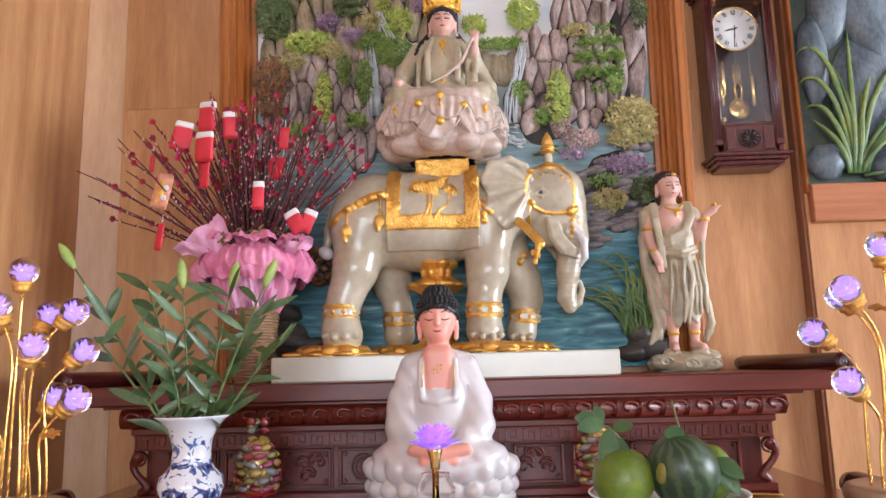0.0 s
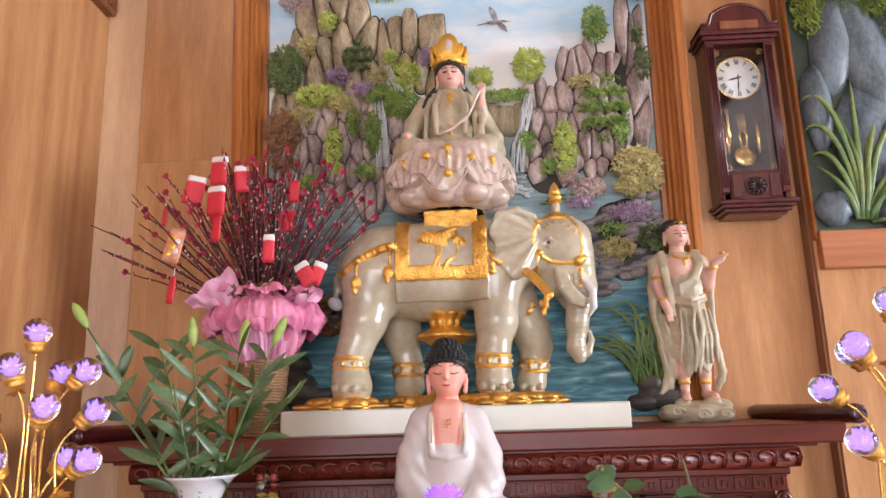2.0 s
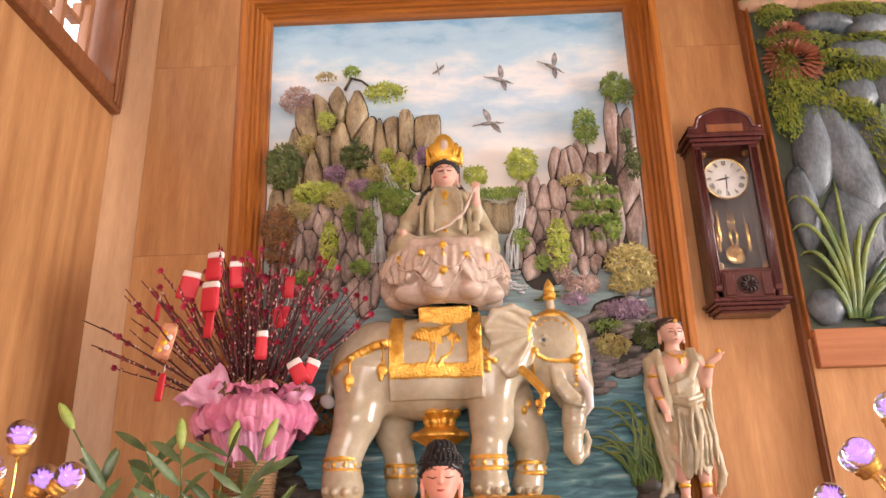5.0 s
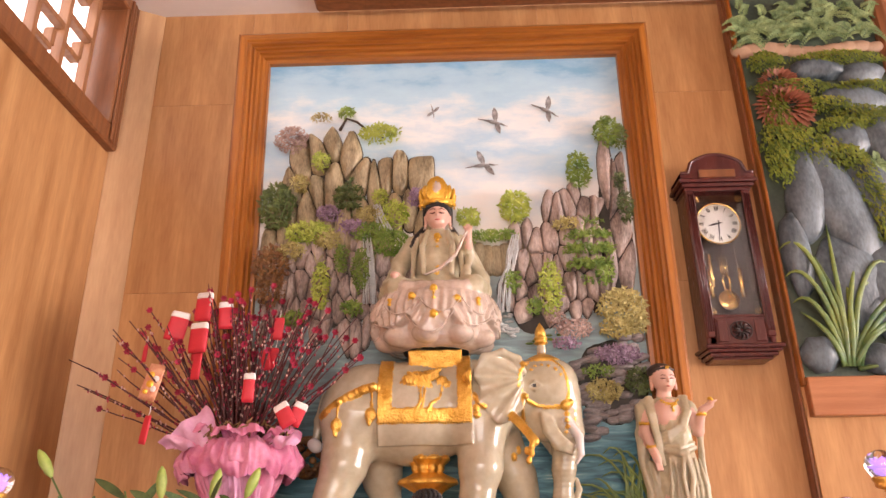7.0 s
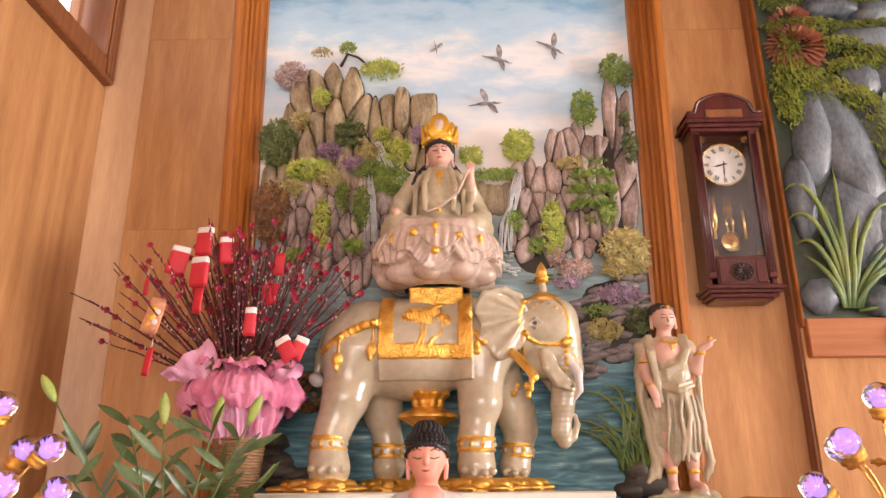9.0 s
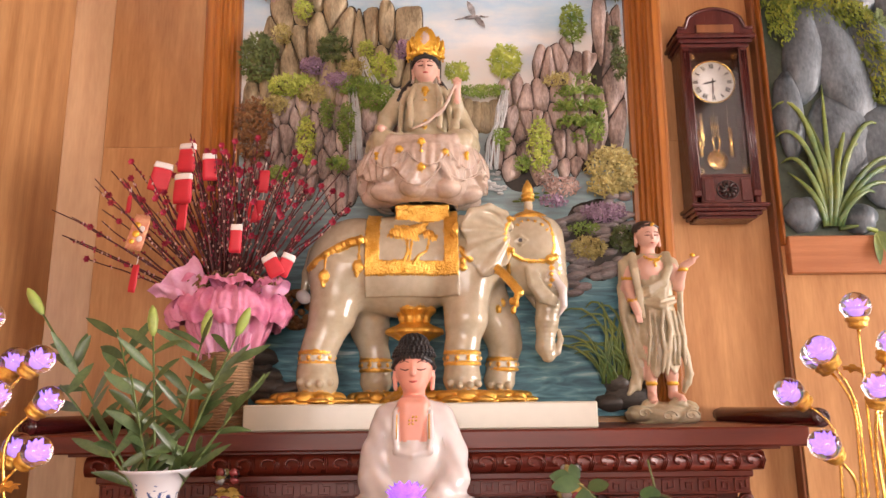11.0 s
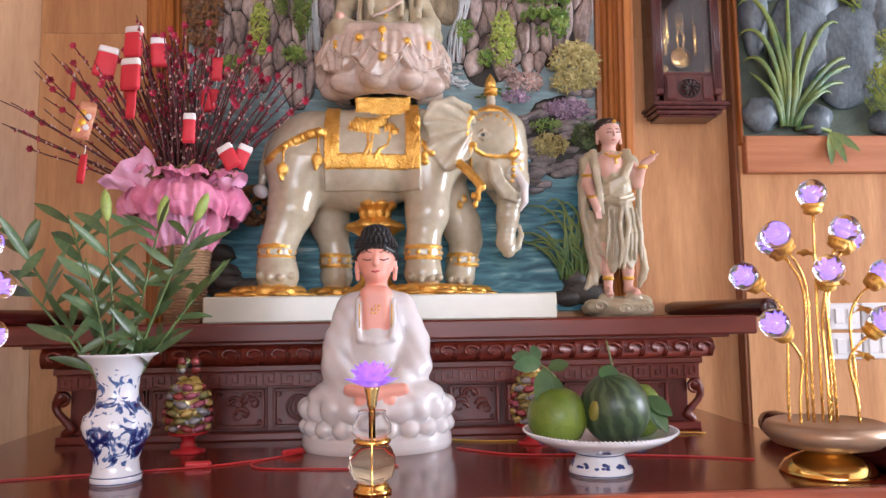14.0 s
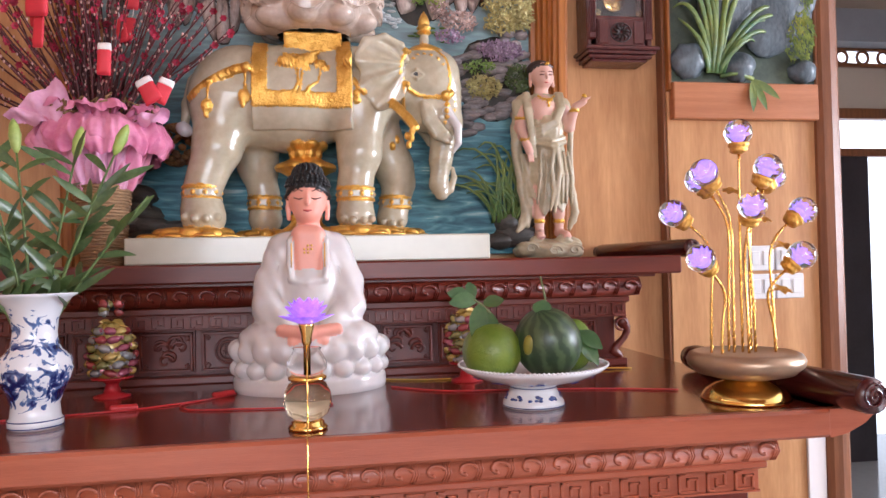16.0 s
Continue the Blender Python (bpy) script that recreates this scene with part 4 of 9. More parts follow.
# side bay seen past the pilaster
DARK_GREY = material("grey_painted_beam", (0.30, 0.31, 0.34), 0.5, var=0.06)
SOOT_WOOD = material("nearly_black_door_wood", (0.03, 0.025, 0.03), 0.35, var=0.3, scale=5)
GLOW = material("overexposed_daylight", (0.9, 0.92, 0.97), 0.9, var=0.01, emit=(0.95, 0.98, 1.0), emit_strength=1.6)
FY = 5.5
structure(slab("beam_brown", (1.85, 2.88, 3.03), (6.3, 3.0, CEIL), DARK_WOOD), "brown boarded beam over the side opening", "beam")
structure(slab("beam_far", (3.3, FY - 0.2, 3.17), (6.3, FY, 3.42), DARK_GREY), "grey painted beam of the far wall", "beam")
structure(slab("wall_far", (3.3, FY - 0.02, 2.70), (6.3, FY + 0.1, 3.03), PLASTER), "beige far wall above the doors", "wall")
structure(slab("wall_far_top", (3.3, FY - 0.02, 3.42), (6.3, FY + 0.1, CEIL), PLASTER), "beige far wall top", "wall")
structure(slab("door_head_far", (3.3, FY - 0.06, 2.62), (6.3, FY + 0.02, 2.70), DARK_WOOD), "dark door head of the far wall", "door frame")
structure(slab("transom_far", (3.3, FY - 0.06, 2.33), (6.3, FY + 0.02, 2.39), DARK_WOOD), "dark transom bar of the far doors", "door frame")
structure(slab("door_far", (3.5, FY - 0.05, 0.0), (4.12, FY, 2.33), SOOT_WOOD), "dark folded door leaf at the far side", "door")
structure(slab("window_post_far", (4.36, FY - 0.05, 2.39), (4.40, FY, 2.62), DARK_WOOD), "dark window post", "window")
cut = Shape()
for i in range(16):
    x = 3.4 + i * 0.18
    for q in (1, -1):
        cut.tube([(x + q * 0.05 * math.cos(a), FY - 0.03, 3.10 + 0.05 * math.sin(a)) for a in np.linspace(0.4, 4.6, 9)], 0.012, 5)
cut.box((4.8, FY - 0.03, 3.165), (3.0, 0.03, 0.03), 0.003)
cut.box((4.8, FY - 0.03, 3.04), (3.0, 0.03, 0.03), 0.003)
structure(part("fretwork_far", cut, DARK_WOOD), "pierced wooden fretwork under the far beam", "lattice")
structure(slab("backdrop_north", (2.2, FY + 0.8, -0.05), (7.5, FY + 0.82, 4.2), GLOW), "overexposed daylight outside the far doors", "backdrop")
structure(slab("wall_side_east", (6.3, 2.41, 0), (6.42, FY + 0.9, CEIL), PLASTER), "plain plastered wall of the side bay", "wall")
structure(slab("wall_side_return", (3.9, 2.28, 0), (6.4, 2.4, CEIL), PLASTER), "plain plastered return wall", "wall")
structure(slab("wall_back_north", (-1.5, FY, 0), (3.3, FY + 0.12, CEIL), PLASTER), "plain wall behind the altar wall", "wall")
structure(slab("dado_panel", (1.665, BAY_Y - 0.012, 0.0), (1.735, BAY_Y - 0.001, 0.93), WHITE_PAINT), "white painted dado beside the door post", "wall panel")

# ---- switches ----
PLATE = material("white_switch_plastic", (0.72, 0.72, 0.72), 0.3, var=0.02)
for i, x in enumerate((1.505, 1.617)):
    for z in (1.462, 1.562):
        if i == 0 and z > 1.5 and False:
            continue
        sw = thing("switch_plate", (x, BAY_Y, z), "white plastic double switch plate on the panel", "switch", "switch plates on the bay")
        part("plate", Shape().box((0, -0.006, 0), (0.106, 0.012, 0.088), 0.003), PLATE, sw)
        for q in (-1, 1):
            part("rocker", Shape().box((q * 0.022, -0.014, 0), (0.03, 0.006, 0.05), 0.002), PLATE, sw)

# ---- seated white figure ----
SKY0 = (-0.051, 2.29)
B = 0.001384


def bt(u, v, d=0.0):
    return (SKY0[0] + (u - 666) * B, SKY0[1] - d * B, 1.6727 + (500 - v) * B)


def seated_white():
    c = Clay((-0.26, 2.08, 1.265), (0.16, 2.44, 1.84), 0.0037)
    Wm, F, K, L, G = 0, 1, 2, 3, 4
    cx, cy = SKY0
    # rocky lotus seat
    lump = lambda x, y, z: 0.006 * np.sin(9 * np.arctan2(y - cy, x - cx)) * np.cos((z - 1.30) * 60) + 0.002 * np.sin(x * 160) * np.sin(z * 150)
    c.turned((cx, cy, 1.268), [(0.180, 0), (0.184, 0.012), (0.182, 0.035), (0.165, 0.045)], Wm, 0.004, flat=0.78)
    c.turned((cx, cy, 1.30), [(0.155, 0), (0.172, 0.03), (0.178, 0.06), (0.172, 0.088), (0.15, 0.1)], Wm, 0.01, flat=0.78, relief=lump)
    for i in range(20):
        a = 2 * math.pi * i / 20
        c.ball((cx + 0.170 * math.cos(a), cy + 0.132 * math.sin(a), 1.368), (0.026, 0.020, 0.026), Wm, 0.001)
        c.ball((cx + 0.166 * math.cos(a + 0.16), cy + 0.129 * math.sin(a + 0.16), 1.326), (0.026, 0.022, 0.022), Wm, 0.001)
    soft = lambda x, y, z: 0.0012 * np.sin((x + 0.05) * 150 + z * 90)
    # folded legs under the robe, broad and low
    c.ball(bt(610, 698, 34), (0.086, 0.076, 0.041), Wm, 0.012, relief=soft)
    c.ball(bt(722, 698, 34), (0.086, 0.076, 0.041), Wm, 0.012, relief=soft)
    c.limb([bt(600, 712, 74), bt(666, 716, 84), bt(732, 712, 74)], [0.030, 0.032, 0.030], Wm, 0.020, soft)
    # torso and wide sleeves
    c.limb([bt(666, 690, 0), bt(666, 600, 4), bt(666, 552, 0)], [0.080, 0.070, 0.058], Wm, 0.02)
    c.limb([bt(624, 543, 0), bt(708, 543, 0)], [0.034, 0.034], Wm, 0.03)
    c.limb([bt(618, 552, 0), bt(600, 610, 8), bt(597, 650, 30), bt(632, 680, 70)], [0.037, 0.038, 0.036, 0.024], Wm, 0.016, soft)
    c.limb([bt(714, 552, 0), bt(732, 610, 8), bt(735, 650, 30), bt(700, 680, 70)], [0.037, 0.038, 0.036, 0.024], Wm, 0.016, soft)
    # bare chest, collar edges
    c.block(bt(666, 553, 32), (58 * B, 0.062, 92 * B), 0.024, F, 0.004)
    c.limb([bt(646, 512, 14), bt(636, 535, 44), bt(635, 575, 52), bt(638, 598, 54)], [0.006, 0.008, 0.008, 0.007], Wm, 0.002)
    c.limb([bt(686, 512, 14), bt(696, 535, 44), bt(697, 575, 52), bt(694, 598, 54)], [0.006, 0.008, 0.008, 0.007], Wm, 0.002)
    c.limb([bt(638, 600, 50), bt(666, 606, 52), bt(694, 600, 50)], [0.010, 0.011, 0.010], Wm, 0.004)
    for q in (-1, 1):
        c.line([bt(666 + q * 22, 514, 24), bt(666 + q * 28, 540, 50), bt(666 + q * 28, 580, 58)], [0.0016, 0.0018, 0.0016], G)
    for u, v in ((660, 549), (672, 549), (666, 543), (666, 555), (666, 549), (660, 555), (672, 543)):
        c.fine.ball(bt(u, v, 55), 0.0028, 8, 6, G)
    # sleeve and lap folds
    for k in range(7):
        q = -1 if k % 2 else 1
        o = 6 * (k // 2)
        c.line([bt(666 + q * (50 + o), 575, 30 - o), bt(666 + q * (62 + o), 625, 38 - o), bt(666 + q * (46 + o), 660, 66 - o)], [0.001, 0.0026, 0.001], Wm)
    # hands
    c.limb([bt(622, 682, 92), bt(666, 688, 102), bt(712, 682, 92)], [0.013, 0.017, 0.013], F, 0.006)
    c.limb([bt(640, 702, 98), bt(690, 702, 98)], [0.012, 0.012], F, 0.008)
    # neck and head
    c.limb([bt(666, 520, 4), bt(666, 490, 8)], [0.030, 0.026], F, 0.008)
    c.ball(bt(666, 460, 10), (0.0445, 0.048, 0.058), F, 0.006)
    c.ball(bt(666, 486, 18), (0.030, 0.034, 0.026), F, 0.01)
    c.ball(bt(666, 439, -2), (0.0515, 0.058, 0.0425), K, 0.0)
    brow = [bt(630, 456, 4), bt(637, 447, 20), bt(650, 440, 33), bt(666, 438, 38), bt(682, 440, 33), bt(695, 447, 20), bt(702, 456, 4)]
    c.limb(brow, [0.008, 0.009, 0.009, 0.009, 0.009, 0.009, 0.008], K, 0.0)
    for a, b in zip(brow[:-1], brow[1:]):
        for k in range(3):
            m = Vector(a).lerp(Vector(b), (k + 0.5) / 3)
            c.fine.ball((m.x, m.y - 0.007, m.z + 0.001), 0.0046, 8, 5, K)
    c.ball(bt(666, 414, -5), (0.035, 0.036, 0.025), K, 0.010)
    for cen, rad, rows in ((bt(666, 439, -2), (0.052, 0.0585, 0.043), 8), (bt(666, 414, -5), (0.0355, 0.0365, 0.0255), 6)):
        for i in range(rows):
            e = math.radians(6 + 80 * i / rows)
            nn = max(3, int(26 * rad[0] / 0.0495 * math.cos(e)))
            for kk in range(nn):
                a = 2 * math.pi * (kk + 0.5 * (i % 2)) / nn
                c.fine.ball((cen[0] + rad[0] * math.cos(e) * math.cos(a), cen[1] + rad[1] * math.cos(e) * math.sin(a), cen[2] + rad[2] * math.sin(e)), 0.0050, 8, 5, K)
    c.limb([bt(633, 446, -2), bt(634, 462, 0)], [0.008, 0.005], K, 0.004)
    c.limb([bt(699, 446, -2), bt(698, 462, 0)], [0.008, 0.005], K, 0.004)
    for q in (-1, 1):
        c.limb([bt(666 + q * 33, 454, 4), bt(666 + q * 35, 475, 5), bt(666 + q * 33, 494, 6)], [0.006, 0.0055, 0.006], F, 0.003)
        # lids and brows
        c.line([bt(666 + q * 6, 461, 43), bt(666 + q * 14, 463, 42.5), bt(666 + q * 23, 460, 36.5)], [0.0016, 0.0018, 0.0015], L)
        c.line([bt(666 + q * 6, 450, 42), bt(666 + q * 15, 446, 41), bt(666 + q * 25, 450, 34)], [0.0012, 0.0014, 0.001], L)
    c.limb([bt(666, 452, 43), bt(666, 470, 48)], [0.004, 0.0062], F, 0.005)
    c.line([bt(659, 482, 43.5), bt(666, 483, 45), bt(673, 482, 43.5)], [0.0018, 0.0032, 0.0018], 5)
    return c.mesh("seated_statue")


BROW = material("brown_line_paint", (0.16, 0.06, 0.045), 0.5)
solo("seated_statue", seated_white(), [WHITE_MARBLE, SKIN_PAINT, BLACK_PAINT, BROW, GOLD_TRACE, LIP_PAINT],
     "white marble seated figure with black curled hair on a lotus seat", "statue")


# ---- crowned figure on the lotus throne ----
def crowned_figure():
    x0, y0 = -0.036, 2.69
    c = Clay((x0 - 0.25, y0 - 0.24, 2.255), (x0 + 0.25, y0 + 0.20, 2.90), 0.0042)
    J, F, K, G, P, L = 0, 1, 2, 3, 4, 5
    p = lambda x, z, d=0.0: (x0 + x, y0 - d, z)
    ring = lambda n, a, z0, f: (lambda x, y, z: a * np.abs(np.sin(n * np.arctan2(y - y0, x - x0) + f)) - a * 0.5)
    # throne bowl of broad rounded petals
    th = lambda x, y: np.arctan2(y - y0, x - x0)
    lobe = lambda x, y, z: 0.010 * np.abs(np.sin(6 * th(x, y) + 0.3)) ** 0.7 - 0.008
    c.turned((x0, y0, 2.249), [(0.085, 0), (0.095, 0.004), (0.140, 0.012), (0.170, 0.030), (0.182, 0.055), (0.182, 0.085), (0.16, 0.12)], P, 0.0, flat=0.84, relief=lobe)
    for i in range(9):
        a = 2 * math.pi * (i + 0.5) / 9
        c.ball((x0 + 0.150 * math.cos(a), y0 + 0.128 * math.sin(a), 2.290), (0.050, 0.045, 0.030), P, 0.004, rot=(0, 0, math.degrees(a)))
    # cloth hanging over the throne in long rounded laps, an under layer and an upper one
    lap = lambda a, n, f: np.abs(np.cos(n * a + f)) ** 0.7
    hem = lambda x, y: 2.352 - 0.074 * lap(th(x, y), 4, 0.35) * (0.75 + 0.25 * np.sin(3 * th(x, y)))
    fold = lambda x, y, z: 0.0045 * np.sin(34 * th(x, y) + 14 * np.sin(4 * th(x, y)) * (z - 2.36) * 8) * np.clip((2.44 - z) * 12, 0.05, 1) - 5 * np.maximum(0, hem(x, y) - z)
    c.turned((x0, y0, 2.27), [(0.203, 0), (0.208, 0.06), (0.203, 0.11), (0.190, 0.145), (0.160, 0.168), (0.10, 0.178)], P, 0.0, flat=0.86, relief=fold)
    hem2 = lambda x, y: 2.392 - 0.052 * lap(th(x, y), 5, 1.1)
    fold2 = lambda x, y, z: 0.004 * np.sin(40 * th(x, y) + 1 - 18 * (z - 2.4)) * np.clip((2.45 - z) * 12, 0.05, 1) - 5 * np.maximum(0, hem2(x, y) - z)
    c.turned((x0, y0, 2.33), [(0.213, 0), (0.212, 0.05), (0.196, 0.088), (0.166, 0.114), (0.10, 0.124)], P, 0.0, flat=0.86, relief=fold2)
    # rims of the laps
    for layer, (hm, n, rr) in enumerate(((hem, 120, 0.206), (hem2, 120, 0.213))):
        pts = []
        for i in range(n + 1):
            a = math.pi * (1.0 + i / n)
            x, y = x0 + math.cos(a), y0 + math.sin(a) * 1.0
            pts.append((x0 + (rr + 0.001) * math.cos(a), y0 + (rr + 0.001) * 0.86 * math.sin(a), float(hm(x, y)) + 0.004))
        c.line(pts, 0.0020, P)
    # folded legs, torso
    crease = lambda x, y, z: 0.0035 * np.abs(np.sin((x - x0) * 62 + z * 48 + 1.2 * np.sin(z * 40))) - 0.0015
    c.limb([p(-0.02, 2.445, 0.04), p(-0.12, 2.450, 0.09), p(-0.150, 2.452, 0.06)], [0.042, 0.036, 0.028], J, 0.012, crease)
    c.limb([p(0.03, 2.445, 0.04), p(0.125, 2.450, 0.09), p(0.150, 2.452, 0.06)], [0.042, 0.036, 0.028], J, 0.012, crease)
    c.limb([p(-0.09, 2.438, 0.120), p(0.09, 2.438, 0.120)], [0.024, 0.024], P, 0.014, crease)
    c.limb([p(0.004, 2.44, 0.01), p(0.008, 2.55, 0.015), p(0.010, 2.630, 0)], [0.082, 0.068, 0.056], J, 0.02, crease)
    c.limb([p(-0.054, 2.640), p(0.074, 2.640)], [0.027, 0.027], J, 0.03)
    # arms with wide sleeves: one resting on the knee, one raised
    c.limb([p(-0.070, 2.635), p(-0.112, 2.560, 0.02), p(-0.128, 2.500, 0.06)], [0.030, 0.030, 0.026], J, 0.012, crease)
    c.limb([p(-0.112, 2.56, -0.01), p(-0.145, 2.49, 0.0), p(-0.165, 2.45, 0.01)], [0.022, 0.028, 0.022], J, 0.012, crease)
    c.limb([p(-0.122, 2.492, 0.085), p(-0.128, 2.486, 0.115)], [0.013, 0.013], F, 0.006)
    c.limb([p(0.088, 2.635), p(0.116, 2.560, 0.02), p(0.112, 2.610, 0.06)], [0.028, 0.026, 0.016], J, 0.010, crease)
    c.limb([p(0.112, 2.600, 0.062), p(0.114, 2.645, 0.078)], [0.013, 0.012], F, 0.003)
    for q in (-0.009, -0.003, 0.003, 0.009):
        c.limb([p(0.114 + q, 2.648, 0.080), p(0.113 + q * 1.5, 2.674 - abs(q), 0.082)], [0.0042, 0.0033], F, 0.001)
    c.limb([p(0.120, 2.575, 0.02), p(0.150, 2.50, 0.02), p(0.165, 2.45, 0.03)], [0.02, 0.027, 0.022], J, 0.012, crease)
    c.limb([p(0.116, 2.57, 0.05), p(0.105, 2.50, 0.085), p(0.108, 2.46, 0.10)], [0.010, 0.012, 0.009], J, 0.006, crease)
    # sash across, collar edges, locks of hair on the shoulders
    c.limb([p(0.106, 2.640, 0.088), p(0.070, 2.560, 0.092), p(0.020, 2.515, 0.094), p(-0.03, 2.490, 0.10)], [0.005, 0.006, 0.006, 0.004], P, 0.003)
    for q in (-1, 1):
        c.limb([p(0.010 + q * 0.034, 2.665, 0.035), p(0.010 + q * 0.050, 2.60, 0.068), p(0.010 + q * 0.046, 2.50, 0.092)], [0.009, 0.010, 0.009], J, 0.004)
        c.limb([p(0.010 + q * 0.060, 2.66, 0.022), p(0.010 + q * 0.078, 2.58, 0.050), p(0.010 + q * 0.080, 2.49, 0.080)], [0.007, 0.009, 0.007], J, 0.004)
    c.limb([p(-0.038, 2.69, 0.0), p(-0.060, 2.655, 0.026), p(-0.080, 2.615, 0.036)], [0.011, 0.009, 0.003], K, 0.004)
    c.limb([p(0.060, 2.69, 0.0), p(0.074, 2.66, 0.022), p(0.082, 2.635, 0.028)], [0.009, 0.007, 0.003], K, 0.004)
    # gold drops down the front and on the hanging cloth
    for z, d, r in ((2.640, 0.062, 0.013), (2.625, 0.068, 0.008), (2.598, 0.076, 0.005), (2.560, 0.082, 0.011), (2.545, 0.083, 0.006), (2.520, 0.086, 0.004), (2.500, 0.090, 0.005)):
        c.ball(p(0.010, z, d), (r, 0.005, r), G, 0.0)
    for a, z, r in ((0.0, 2.424, 0.012), (0.0, 2.405, 0.005), (0.0, 2.388, 0.005), (-0.068, 2.398, 0.012), (0.072, 2.388, 0.011), (0.0, 2.336, 0.012), (-0.14, 2.395, 0.007), (-0.14, 2.380, 0.006), (0.138, 2.392, 0.008), (0.138, 2.376, 0.007)):
        c.ball(p(a, z, math.sqrt(max(0, 1 - (a / 0.214) ** 2)) * (0.184 if z < 2.41 else 0.168)), (r, 0.007, r), G, 0.0)
    # head
    x0 += 0.011
    p = lambda x, z, d=0.0: (x0 + x, y0 - d, z)
    c.limb([p(0, 2.655, 0.005), p(0, 2.69, 0.012)], [0.025, 0.022], F, 0.006)
    c.ball(p(0, 2.735, 0.014), (0.040, 0.043, 0.052), F, 0.006)
    c.ball(p(0, 2.752, -0.006), (0.047, 0.045, 0.040), K, 0.0)
    for q in (-1, 1):
        c.limb([p(q * 0.042, 2.76, 0.0), p(q * 0.044, 2.71, -0.004)], [0.011, 0.008], K, 0.004)
        c.limb([p(q * 0.0405, 2.73, 0.008), p(q * 0.042, 2.695, 0.012)], [0.006, 0.005], F, 0.002)
        c.ball(p(q * 0.043, 2.688, 0.014), 0.006, P, 0.0)
        c.line([p(q * 0.007, 2.727, 0.0590), p(q * 0.015, 2.7255, 0.0565), p(q * 0.024, 2.728, 0.0520)], [0.002, 0.0024, 0.0018], L)
        c.line([p(q * 0.006, 2.739, 0.0585), p(q * 0.015, 2.743, 0.0560), p(q * 0.026, 2.740, 0.0500)], [0.0016, 0.0016, 0.0013], L)
    c.limb([p(0, 2.736, 0.056), p(0, 2.717, 0.063)], [0.003, 0.005], F, 0.004)
    c.ball(p(0, 2.702, 0.026), (0.029, 0.030, 0.023), F, 0.008)
    c.line([p(-0.008, 2.7025, 0.0560), p(0, 2.702, 0.0575), p(0.008, 2.7025, 0.0560)], [0.002, 0.0032, 0.002], 6)
    c.limb([p(-0.041, 2.742, 0.022), p(-0.032, 2.754, 0.042), p(0, 2.762, 0.056), p(0.032, 2.754, 0.042), p(0.041, 2.742, 0.022)], [0.008, 0.009, 0.008, 0.009, 0.008], K, 0.0)
    # crown: a band, a tall pierced front plate and side leaves
    c.turned(p(0, 2.770, -0.002), [(0.050, 0), (0.055, 0.008), (0.051, 0.018), (0.054, 0.024)], G, 0.0)
    c.limb([p(0, 2.79, 0.0), p(0, 2.83, 0.0)], [0.038, 0.028], K, 0.0)
    tool = lambda x, y, z: 0.0020 * np.sin(x * 520) * np.sin(z * 460)
    c.ball(p(0, 2.824, 0.046), (0.037, 0.008, 0.047), G, 0.002, relief=tool)
    c.ball(p(0, 2.826, 0.050), (0.015, 0.007, 0.024), P, 0.0)
    for q in (-1, 1):
        for x, z, d, w, hh in ((0.036, 2.812, 0.034, 0.017, 0.030), (0.052, 2.812, 0.010, 0.013, 0.030), (0.056, 2.806, -0.012, 0.011, 0.026), (0.028, 2.800, 0.046, 0.012, 0.018)):
            c.ball(p(q * x, z, d), (w, 0.006, hh), G, 0.001, rot=(0, 12 * q, -35 * q), relief=tool)
        c.ball(p(q * 0.058, 2.775, 0.012), 0.008, G, 0.0)
        c.ball(p(q * 0.058, 2.760, 0.014), 0.005, G, 0.0)
    return c.mesh("crowned_statue")


solo("crowned_statue", crowned_figure(), [JADE_GREEN, SKIN_PALE, BLACK_PAINT, GOLD_TRACE, JADE_PINK, BROW, LIP_PAINT],
     "pale jade crowned figure seated on a lotus throne above the elephant", "statue")


